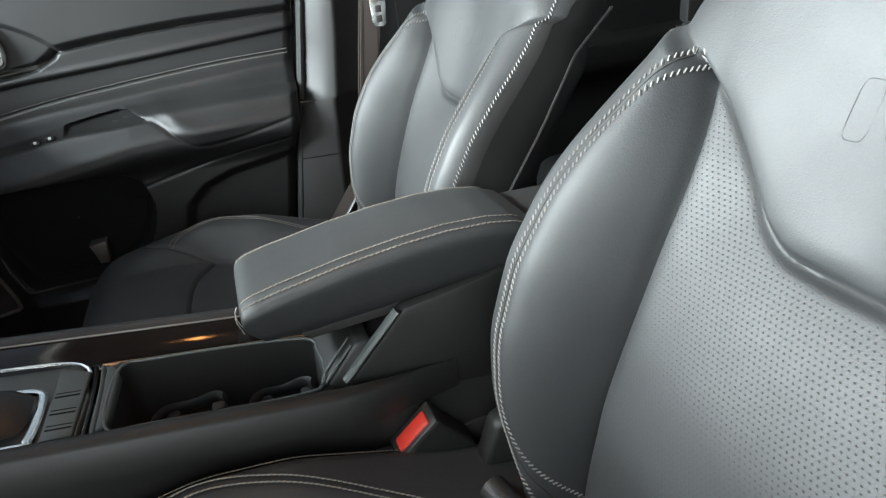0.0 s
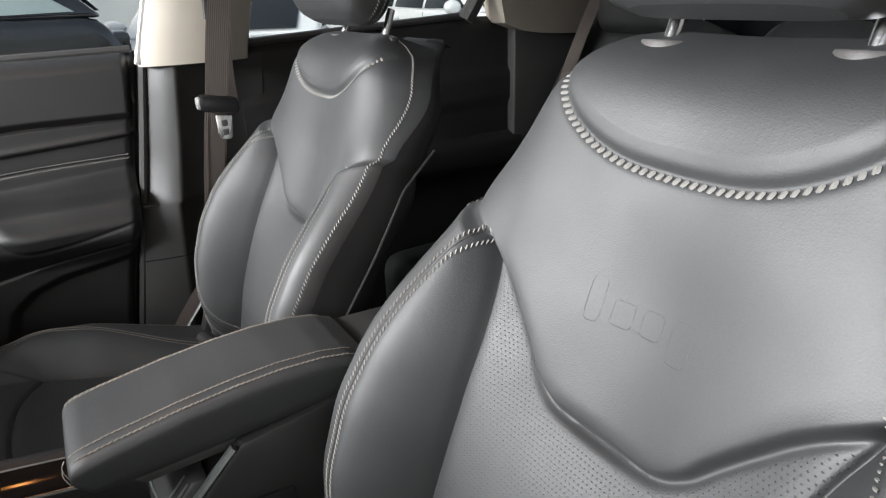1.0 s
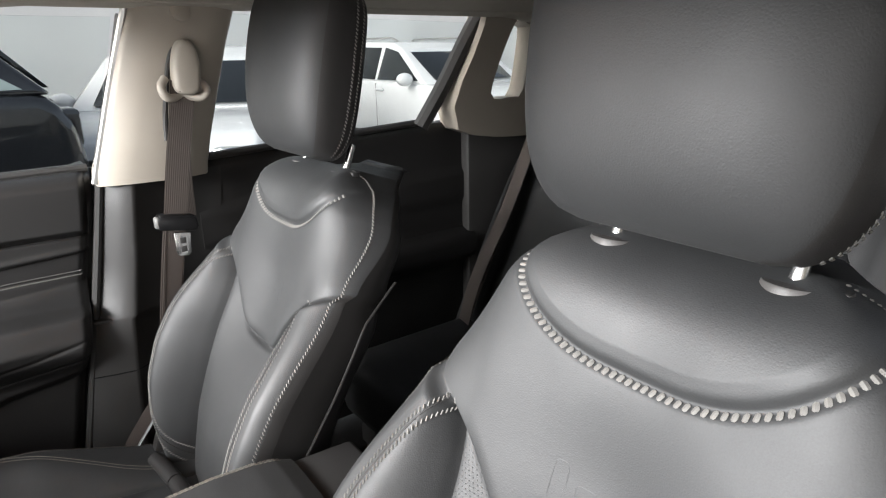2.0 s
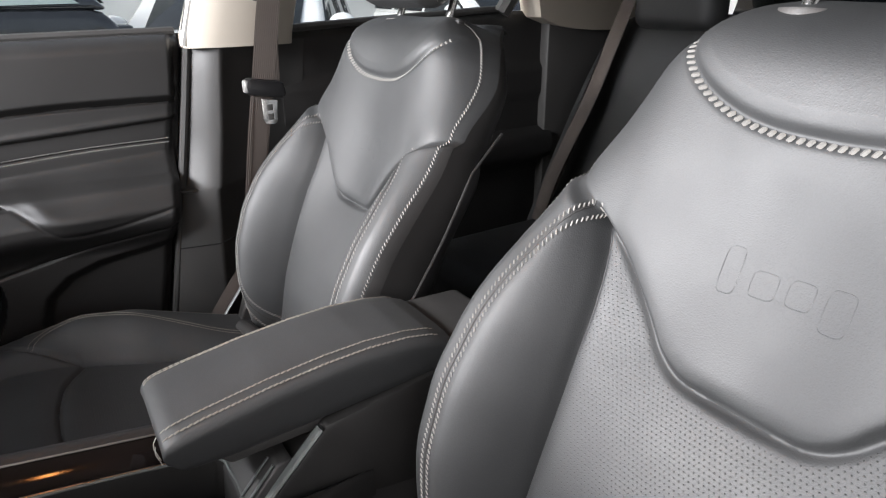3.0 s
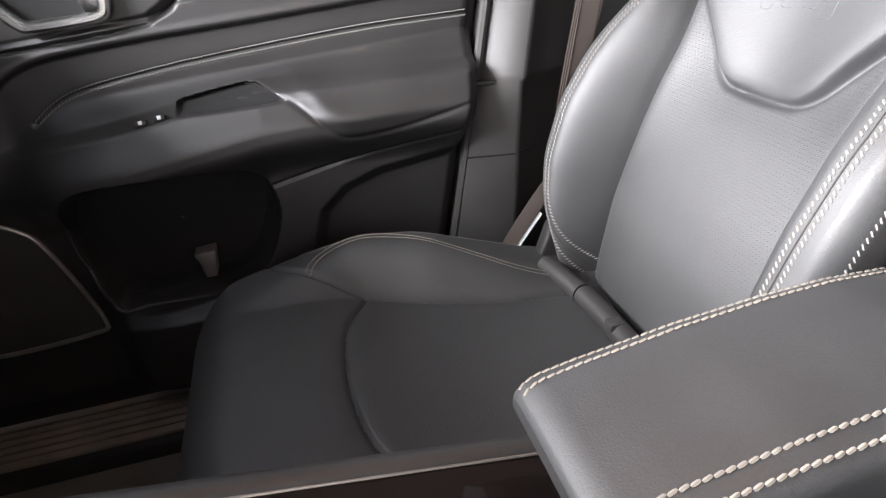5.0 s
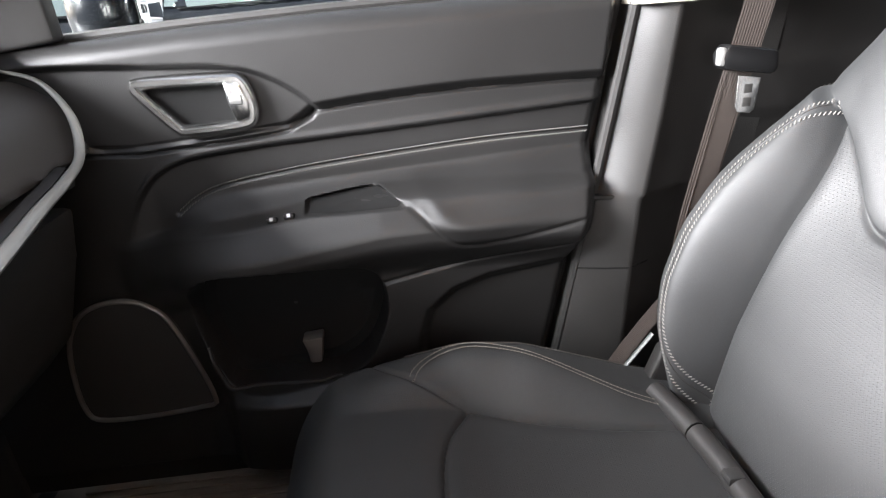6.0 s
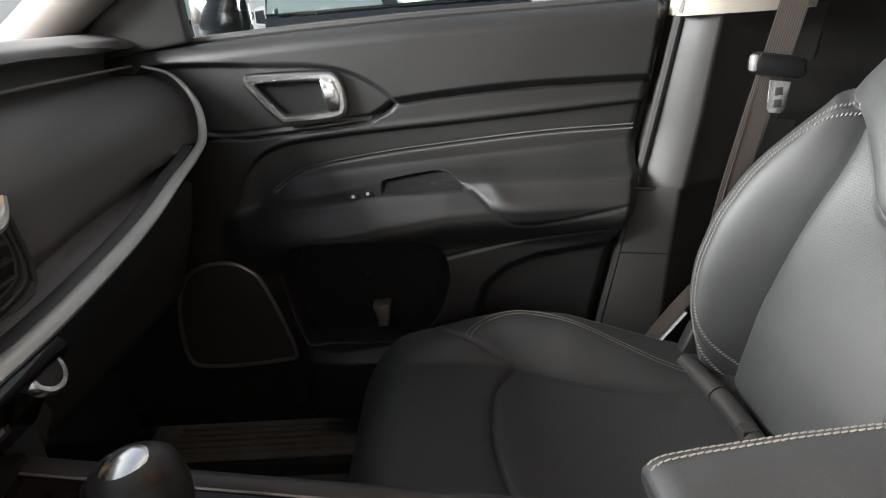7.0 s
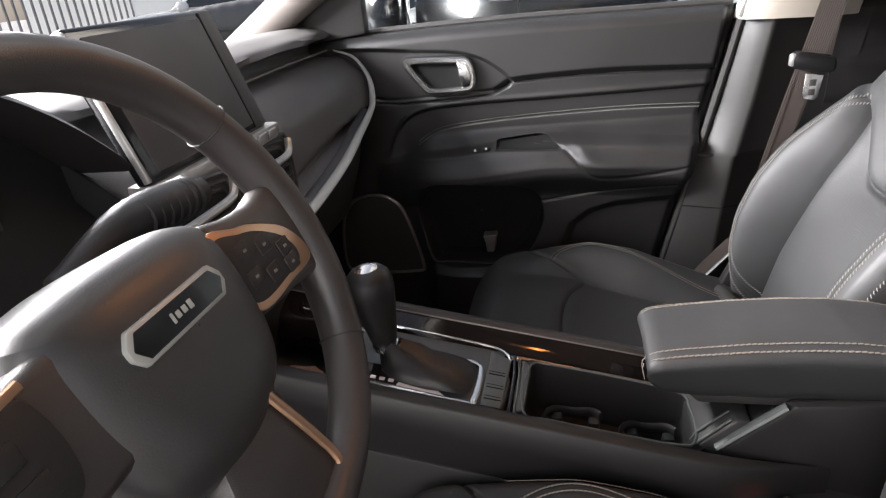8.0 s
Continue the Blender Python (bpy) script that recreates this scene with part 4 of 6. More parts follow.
def make_door():
    door = thing("passenger_door", -0.25, DOOR_Y + 0.05, 0.50, "black front passenger door lining with curved arm ledge", "car door")
    nx, nz = 400, 440
    q, r = np.linspace(0, 1, nx), np.linspace(0, 1, nz)
    Q, Rr = np.meshgrid(q, r, indexing="ij")
    Zb = 0.50 + Rr * (1.243 - 0.50)
    X = -0.86 + Q * (door_edge(Zb) + 0.86)
    Z = 0.50 + Rr * (door_sill(X) - 0.50)
    Y = DOOR_Y - door_relief(X, Z)
    rear = step(Q, 0.975, 1.0)
    Y = Y + 0.02 * rear ** 2
    lining = sheet("lining", np.stack([X, Y, Z], -1), DOOR_SKIN, door, "soft black door lining", flip=True, close=(0, 0.11, 0))

    def on_door(line, lift=0.0):
        line = np.array(line, float)
        y = DOOR_Y - door_relief(line[:, 0], line[:, 1]) - lift
        return np.stack([line[:, 0], y, line[:, 1]], -1)

    nn = np.tile([0.0, -1.0, 0.15], (60, 1))
    stitches("lining_stitching", [on_door(STITCH + [0, 0.0040]), on_door(STITCH - [0, 0.0040])], door, [nn, nn], pitch=0.006, width=0.0009)
    # handle: chrome bezel, lever and a flat cup painted black for its shade
    ring = smooth_line([(-0.484, 1.158), (-0.470, 1.162), (-0.360, 1.160), (-0.340, 1.155), (-0.330, 1.130), (-0.330, 1.106), (-0.345, 1.096), (-0.420, 1.092), (-0.438, 1.098), (-0.475, 1.142)], 80, closed=True)
    handle = part("door_handle", tube([(x, DOOR_Y - 0.012, z) for x, z in ring], 0.0092, 10, closed=True, flat=1.3, up=(0, 1, 0)), CHROME, door, "satin chrome door handle surround")
    part("handle_cup", prism([(x, z) for x, z in ring], "y", DOOR_Y - 0.004, DOOR_Y + 0.012), SHADE_JOINT, handle, "dark handle recess")
    part("lever", prism([(-0.362, 1.156), (-0.338, 1.152), (-0.330, 1.125), (-0.333, 1.104), (-0.352, 1.100), (-0.360, 1.125)], "y", DOOR_Y - 0.026, DOOR_Y - 0.004, 0.004), CHROME, handle, "bright chrome pull lever")
    part("lock_tab", prism([(-0.356, 1.140), (-0.338, 1.138), (-0.338, 1.124), (-0.356, 1.126)], "y", DOOR_Y - 0.031, DOOR_Y - 0.024, 0.002), SILVER, handle, "silver lock tab")
    # switches and grab recess lying on the ledge
    def ledge_patch(x0, x1, lo, hi, lift):
        xs = np.linspace(x0, x1, 40)
        lz = np.interp(xs, [-0.56, -0.45, -0.35, -0.164, -0.10], [0.915, 0.935, 0.947, 0.972, 0.974])
        taper = np.minimum(1, np.minimum(xs - x0, x1 - xs) / 0.02)
        return np.array([on_door(np.stack([np.full(10, x), np.linspace(z + lo * k, z + hi * k, 10)], -1), lift) for x, z, k in zip(xs, lz, taper)])
    panel = sheet("switch_panel", ledge_patch(-0.440, -0.284, 0.000, 0.011, 0.0014), PLASTIC, door, "black window switch panel")
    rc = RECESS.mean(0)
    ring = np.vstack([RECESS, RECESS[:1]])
    # black sheet on the recess floor, painting in its shade
    sheet("recess_liner", np.array([on_door(rc + (ring - rc) * f, 0.0012) for f in (0.02, 0.4, 0.7, 0.9)]), SHADE_JOINT, door, "black sheet painting the shade in the grab recess")
    for sx in (-0.326, -0.300):
        z0 = float(np.interp(sx, [-0.45, -0.35, -0.164], [0.935, 0.947, 0.972]))
        y0 = float(DOOR_Y - door_relief(np.array([sx]), np.array([z0 + 0.002]))[0])
        part("window_switch", box(sx - 0.008, sx + 0.008, y0 - 0.006, y0 + 0.004, z0 + 0.000, z0 + 0.008, 0.002), PLASTIC, panel, "black rocker switch")
        part("switch_mark", box(sx - 0.0025, sx + 0.0025, y0 - 0.0068, y0 - 0.003, z0 + 0.004, z0 + 0.0085), BLUEMARK, panel, "pale switch mark")
    # speaker
    spk = part("speaker_grille", prism([(x, z) for x, z in SPEAKER], "y", DOOR_Y - 0.012, DOOR_Y + 0.02), PLASTIC_DARK, door, "dark mesh speaker grille")
    part("speaker_ring", tube([(x, DOOR_Y - 0.014, z) for x, z in SPEAKER], 0.0042, 8, closed=True, up=(0, 1, 0)), RINGMETAL, spk, "dull silver ring round the speaker")
    # black sheet just before the bay's back, standing in for the pocket's shade
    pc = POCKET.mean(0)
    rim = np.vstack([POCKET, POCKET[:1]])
    sheet("pocket_lining", np.array([[(a, DOOR_Y + depth, b) for a, b in pc + (rim - pc) * f] for f, depth in ((0.02, 0.050), (0.5, 0.050), (0.86, 0.049), (0.955, 0.030))]), SHADE_JOINT, door, "black sheet painting the shade in the storage pocket")
    part("lower_edge", prism([(-0.86, 0.456), (0.060, 0.456), (0.068, 0.506), (-0.86, 0.506)], "y", DOOR_Y + 0.004, DOOR_Y + 0.062, 0.003), PLASTIC, door, "black lower edge of the lining")
    # pocket lip and buckle tab
    part("pocket_lip", tube(on_door(smooth_line([(-0.475, 0.73), (-0.462, 0.680), (-0.435, 0.650), (-0.30, 0.652), (-0.24, 0.662)], 40), 0.010), 0.0035, 8), PLASTIC_SOFT, door, "rounded lip of the storage pocket")
    part("strap_tab", prism([(-0.325, 0.715), (-0.288, 0.718), (-0.293, 0.690), (-0.296, 0.668), (-0.316, 0.668), (-0.318, 0.692)], "y", DOOR_Y + 0.004, DOOR_Y + 0.038, 0.004), DULL_METAL, door, "worn grey tab in the pocket")
    # sail panel and door mirror
    part("sail_panel", lean(prism([(-0.78, 1.20), (-0.575, 1.225), (-0.57, 1.30), (-0.52, 1.44), (-0.56, 1.44), (-0.80, 1.26)], "y", DOOR_Y - 0.005, DOOR_Y + 0.03, 0.006)), PLASTIC_DARK, door, "dark grey triangular sail panel")
    shell = bmesh.new()
    bmesh.ops.create_uvsphere(shell, u_segments=24, v_segments=14, radius=1.0)
    for v in shell.verts:
        v.co = Vector((-0.575 + 0.065 * math.copysign(abs(v.co.x) ** 0.7, v.co.x), 0.985 + 0.115 * math.copysign(abs(v.co.y) ** 0.7, v.co.y), 1.258 + 0.088 * math.copysign(abs(v.co.z) ** 0.7, v.co.z)))
    mir = part("door_mirror", shell, BLACKPAINT, door, "gloss black door mirror housing")
    part("mirror_glass", box(-0.514, -0.507, 0.885, 1.085, 1.192, 1.322, 0.002), MIRROR, mir, "silvered mirror glass")
    # waist seal and frame
    part("waist_seal", tube([(x, DOOR_Y + 0.032, float(door_sill(x)) + 0.004) for x in np.linspace(-0.80, 0.22, 20)], 0.008, 8), PLASTIC_DARK, door, "black rubber waist seal")
    part("rear_seal", tube([(float(door_edge(z)) + 0.012, DOOR_Y - 0.008, z) for z in np.linspace(0.47, 1.245, 24)], 0.008, 8), PLASTIC_DARK, door, "black rubber door seal")
    fr = smooth_line([(0.240, 0.735, 1.245), (0.262, 0.712, 1.33), (0.290, 0.685, 1.43), (0.315, 0.660, 1.53)], 20)
    part("window_frame", tube(fr, 0.014, 8), PLASTIC_DARK, door, "black window frame upright")
    return door


passenger_door = make_door()

# ---------- door pillar and belt ----------


def make_pillar():
    pil = thing("b_pillar", 0.25, 0.72, 0.46, "black lower and beige upper trim of the door pillar", "pillar", kind="structure")
    zs = np.array([0.44, 0.60, 0.808, 0.93, 0.936, 0.942, 1.05, 1.15, 1.214, 1.222])
    front = np.array([0.075, 0.105, 0.145, 0.168, 0.176, 0.176, 0.198, 0.215, 0.226, 0.230])
    P = []
    for z, f in zip(zs, front):
        step_out = 0.010 if z < 0.94 else 0.0
        w = float(np.interp(z, [0.44, 0.9, 1.22], [0.13, 0.070, 0.056]))
        row = [(f, 0.775, z), (f + 0.002, 0.735 - step_out, z), (f + 0.010, 0.728 - step_out, z), (f + w * 0.6, 0.708 - 0.5 * step_out, z), (f + w, 0.694, z), (f + w + 0.006, 0.6935, z), (f + w + 0.012, 0.697, z), (f + w + 0.085, 0.738, z), (f + w + 0.20, 0.750, z)]
        P.append(row)
    sheet("lower_trim", np.array(P), PILLAR, pil, "grained black lower pillar trim")
    part("trim_ledge", prism([(0.170, 0.938), (0.240, 0.932), (0.238, 0.925), (0.172, 0.930)], "y", 0.706, 0.722, 0.003), PILLAR, pil, "small moulded ledge")
    part("trim_joint", tube([(0.147, 0.7245, 0.808), (0.155, 0.7178, 0.809), (0.194, 0.7028, 0.811), (0.227, 0.6938, 0.812), (0.239, 0.6968, 0.813), (0.27, 0.7145, 0.813)], 0.0014, 6), SHADE_JOINT, pil, "dark joint line")
    # upper beige cover leaning inwards
    P = []
    for z, a, b in ((1.216, 0.224, 0.440), (1.24, 0.226, 0.442), (1.30, 0.244, 0.452), (1.40, 0.272, 0.474), (1.48, 0.296, 0.492), (1.56, 0.325, 0.515), (1.60, 0.34, 0.53)):
        y = 0.690 - 0.24 * (z - 1.22)
        P.append([(a, y + 0.07, z), (a + 0.001, y + 0.012, z), (a + 0.010, y, z), (a + 0.06, y - 0.012, z), (0.5 * (a + b), y - 0.014, z), (b - 0.05, y - 0.010, z), (b - 0.008, y + 0.004, z), (b, y + 0.018, z), (b + 0.002, y + 0.07, z)])
    up = sheet("upper_trim", np.array(P), BEIGE, pil, "beige upper pillar trim")
    part("frame_strip", tube([(0.226 - 0.004, 0.705, 1.222), (0.272, 0.672, 1.40), (0.325, 0.63, 1.58)], 0.007, 8), SILVER, pil, "thin silver grey frame strip")
    part("trim_plug", lathe([(0.018, 0.0), (0.018, 0.003), (0.014, 0.005)], 24, (0.40, 0.600, 1.535), (0, -1, 0.25)), BEIGE, pil, "round beige screw cover")
    part("belt_slot", tube(smooth_line([(0.352, 0.642, 1.30), (0.356, 0.632, 1.36), (0.372, 0.616, 1.45), (0.392, 0.611, 1.475), (0.412, 0.616, 1.45), (0.405, 0.630, 1.39)], 40), 0.005, 8), PLASTIC_DARK, pil, "dark edge of the belt slot")
    return pil


pillar = make_pillar()
structure("door_jamb", prism([(0.03, 0.44), (0.19, 1.24), (0.30, 1.24), (0.16, 0.44)], "y", 0.800, 0.815), PLASTIC_DARK, "dark painted door jamb", "jamb")


def ribbon(name, centre, across, width, material, parent, label, thick=0.0016):
    c = np.array(centre, float)
    a = np.array(across, float)
    if a.ndim == 1:
        a = np.tile(a, (len(c), 1))
    cols = np.linspace(-0.5, 0.5, 7)
    P = np.array([[p + q * w * k for k in cols] for p, q, w in zip(c, a, np.broadcast_to(width, len(c)))])
    length = np.r_[0, np.cumsum(np.linalg.norm(np.diff(c, axis=0), axis=1))]
    uv = np.stack(np.meshgrid(length, cols * 0.048, indexing="ij")[::-1], -1)
    return sheet(name, P, material, parent, label, uv=uv, close=(0.0005, thick, 0))


def make_belt():
    belt = thing("seat_belt", 0.38, 0.60, 0.68, "grey brown seat belt hanging from its beige guide", "seat belt")
    line = smooth_line([(0.387, 0.598, 1.415), (0.383, 0.596, 1.388), (0.362, 0.606, 1.28), (0.342, 0.615, 1.165), (0.322, 0.625, 1.05), (0.300, 0.638, 0.90), (0.285, 0.645, 0.75)], 40)
    ribbon("webbing", line, (1.0, 0.12, 0.02), 0.047, WEBBING, belt, "ribbed grey brown webbing")
    back = smooth_line([(0.386, 0.612, 1.405), (0.377, 0.630, 1.32), (0.373, 0.655, 1.22), (0.380, 0.690, 1.13)], 20)
    ribbon("rear_webbing", back, (1.0, 0.10, 0.0), 0.040, WEBBING, belt, "webbing running back to the reel")
    guide = part("guide_cover", prism([(0.366, 1.398), (0.378, 1.387), (0.404, 1.386), (0.414, 1.396), (0.419, 1.44), (0.414, 1.472), (0.402, 1.488), (0.386, 1.486), (0.376, 1.472), (0.368, 1.44)], "y", 0.574, 0.612, 0.010, 4), BEIGE, belt, "beige belt guide cover")
    loop = smooth_line([(0.356, 0.600, 1.418), (0.346, 0.592, 1.406), (0.347, 0.588, 1.391), (0.358, 0.592, 1.382), (0.385, 0.604, 1.386), (0.412, 0.592, 1.381), (0.424, 0.588, 1.388), (0.424, 0.592, 1.402), (0.415, 0.600, 1.410)], 40)
    part("guide_loop", tube(loop, 0.008, 10), BEIGE, belt, "beige plastic belt loop")
    tongue = part("tongue_cover", prism([(0.303, 1.132), (0.374, 1.121), (0.379, 1.131), (0.376, 1.152), (0.308, 1.163), (0.300, 1.150)], "y", 0.594, 0.628, 0.006), BELTBLACK, belt, "black plastic tongue cover")
    plate = bmesh.new()
    outer = [(0.330, 1.122), (0.362, 1.117), (0.358, 1.075), (0.352, 1.070), (0.334, 1.073), (0.330, 1.080)]
    part("tongue_plate", prism(outer, "y", 0.606, 0.610, 0.001), CHROME, tongue, "bright steel tongue plate")
    plate.free()
    for z0, z1 in ((1.080, 1.092), (1.098, 1.110)):
        part("plate_slot", box(0.339, 0.351, 0.6045, 0.607, z0, z1, 0.001), PLASTIC_DARK, tongue, "dark slot in the plate")
    part("tongue_tip", box(0.297, 0.307, 0.596, 0.612, 1.136, 1.160, 0.004), SILVER, tongue, "bright metal end of the tongue")
    return belt


seat_belt = make_belt()
lower_belt = thing("belt_anchor", 0.20, 0.615, 0.66, "lower belt strap with silver anchor beside the seat", "belt anchor")
ribbon("strap", smooth_line([(0.285, 0.632, 0.80), (0.225, 0.622, 0.735), (0.175, 0.612, 0.670), (0.16, 0.61, 0.60)], 20), (0.75, 0.0, -0.55), 0.030, WEBBING, lower_belt, "dark belt webbing")
part("anchor_plate", tube([(0.238, 0.606, 0.738), (0.172, 0.598, 0.660)], 0.0045, 8, flat=0.5), SATIN_GREY, lower_belt, "thin bright anchor edge")

# ---------- rear right side ----------


def make_rear_door():
    door = thing("rear_door", 0.8, 0.74, 0.46, "black rear passenger door lining", "car door")
    xs, zs = np.linspace(0.42, 1.20, 60), np.linspace(0, 1, 60)
    X, T = np.meshgrid(xs, zs, indexing="ij")
    topz = 1.236 + 0.03 * np.clip((X - 0.42) / 0.6, 0, 1)
    Z = 0.46 + T * (topz - 0.46)
    h = 0.012 * step(topz - Z, 0, 0.02) + 0.012 * step(1.13 - Z, -0.004, 0.012) - 0.010 * step(1.04 - Z, -0.004, 0.012) + 0.045 * step(0.95 - Z, -0.005, 0.02) * (1 - step(0.88 - Z, 0, 0.05))
    Y = 0.745 - h + 0.02
    sheet("lining", np.stack([X, Y, Z], -1), PLASTIC, door, "black rear door lining", flip=True, close=(0, 0.05, 0))
    part("waist_seal", tube([(x, 0.755, 1.242 + 0.03 * min(1, (x - 0.42) / 0.6)) for x in np.linspace(0.43, 1.06, 14)], 0.009, 8), PLASTIC_DARK, door, "black rubber waist seal")
    fr = [(1.03, 0.742, 1.262), (1.09, 0.715, 1.37), (1.155, 0.685, 1.50), (1.19, 0.668, 1.56)]
    part("window_frame", tube(smooth_line(fr, 16), 0.022, 8), PLASTIC_DARK, door, "black window frame upright")
    return door


rear_door = make_rear_door()
cp = thing("c_pillar", 1.3, 0.70, 1.22, "beige rear pillar trim with small quarter window", "pillar", kind="structure")
bm = bmesh.new()
outer = [(1.125, 1.250), (1.60, 1.230), (1.72, 1.45), (1.62, 1.58), (1.20, 1.585), (1.165, 1.50)]
hole = [(1.225, 1.345), (1.300, 1.330), (1.345, 1.345), (1.345, 1.50), (1.325, 1.525), (1.275, 1.525)]
hole_s = smooth_line(hole, 24, closed=True)
outer_s = np.array([p for p in smooth_line(outer, 24, closed=True)])
cen = hole_s.mean(0)
ang_o = np.arctan2(*(outer_s - cen).T[::-1])
ang_h = np.arctan2(*(hole_s - cen).T[::-1])
outer_s, hole_s = outer_s[np.argsort(ang_o)], hole_s[np.argsort(ang_h)]
lo = [bm.verts.new((a, 0.70 - 0.22 * (b - 1.22), b)) for a, b in outer_s]
li = [bm.verts.new((a, 0.70 - 0.22 * (b - 1.22), b)) for a, b in hole_s]
lb = [bm.verts.new((a, 0.76 - 0.22 * (b - 1.22), b)) for a, b in hole_s]
ob_ = [bm.verts.new((a, 0.78 - 0.22 * (b - 1.22), b)) for a, b in outer_s]
for i in range(24):
    j = (i + 1) % 24
    for q4 in ((lo[i], lo[j], li[j], li[i]), (li[i], li[j], lb[j], lb[i]), (lo[i], lo[j], ob_[j], ob_[i])):
        bm.faces.new(q4)
bmesh.ops.recalc_face_normals(bm, faces=bm.faces)
part("cover", bm, BEIGE, cp, "beige plastic pillar cover")
structure("wall_right", prism([(1.18, 0.40), (1.98, 0.40), (1.98, 1.24), (1.18, 1.255)], "y", 0.72, 0.80, 0.01), PLASTIC_DARK, "dark trim of the load bay side", "wall")


def make_rear_seat():
    seat = thing("rear_bench", 1.15, 0.0, FLOOR_Z, "black leather rear bench seat", "car seat")
    for yc, w in ((0.43, 0.27), (0.0, 0.15), (-0.43, 0.27)):
        s, v = np.linspace(0, 1, 40), np.linspace(-1, 1, 36)
        S, V = np.meshgrid(s, v, indexing="ij")
        taper = 1 - 0.12 * S ** 2
        bulge = 0.05 * (1 - np.abs(V) ** 4) * (1 - (2 * S - 1) ** 6) + 0.03 * np.abs(V) ** 2 * (1 - S) - 0.010 * np.exp(-(((np.abs(V) - 0.62) / 0.03) ** 2))
        X = 1.13 + 0.25 * S - bulge
        Z = 0.66 + 0.60 * S - 0.05 * np.abs(V) ** 4 * S ** 6
        sheet("backrest", np.stack([X, yc + V * w * taper, Z], -1), LEATHER, seat, "padded black leather backrest", close=(0.10, 0, -0.03))
        if yc:
            part("headrest", box(1.30, 1.39, yc - 0.12, yc + 0.12, 1.22, 1.36, 0.035, 4), LEATHER, seat, "black leather headrest")
    part("cushion", box(0.70, 1.20, -0.70, 0.70, 0.52, 0.70, 0.05, 4), LEATHER, seat, "padded black leather bench cushion")
    part("bench_base", box(0.74, 1.20, -0.66, 0.66, FLOOR_Z, 0.54, 0.01), PLASTIC_DARK, seat, "dark bench base")
    return seat


make_rear_seat()
rb = thing("rear_seat_belt", 1.2, 0.52, 0.70, "dark rear seat belt lying over the bench", "seat belt")
ribbon("webbing", smooth_line([(1.36, 0.60, 1.30), (1.28, 0.565, 1.22), (1.19, 0.56, 1.05), (1.09, 0.58, 0.85), (1.06, 0.60, 0.72)], 24), (0.1, 1.0, 0.1), 0.047, WEBBING, rb, "ribbed dark webbing")

# ---------- centre console ----------
def deck(x):
    """Height of the console's top."""
    return 0.862 - 0.17 * (x + 0.30)


def sloped(bm):
    """Lets a part built at height 0 follow the console's slope."""
    for v in bm.verts:
        v.co.z += deck(v.co.x)
    return bm


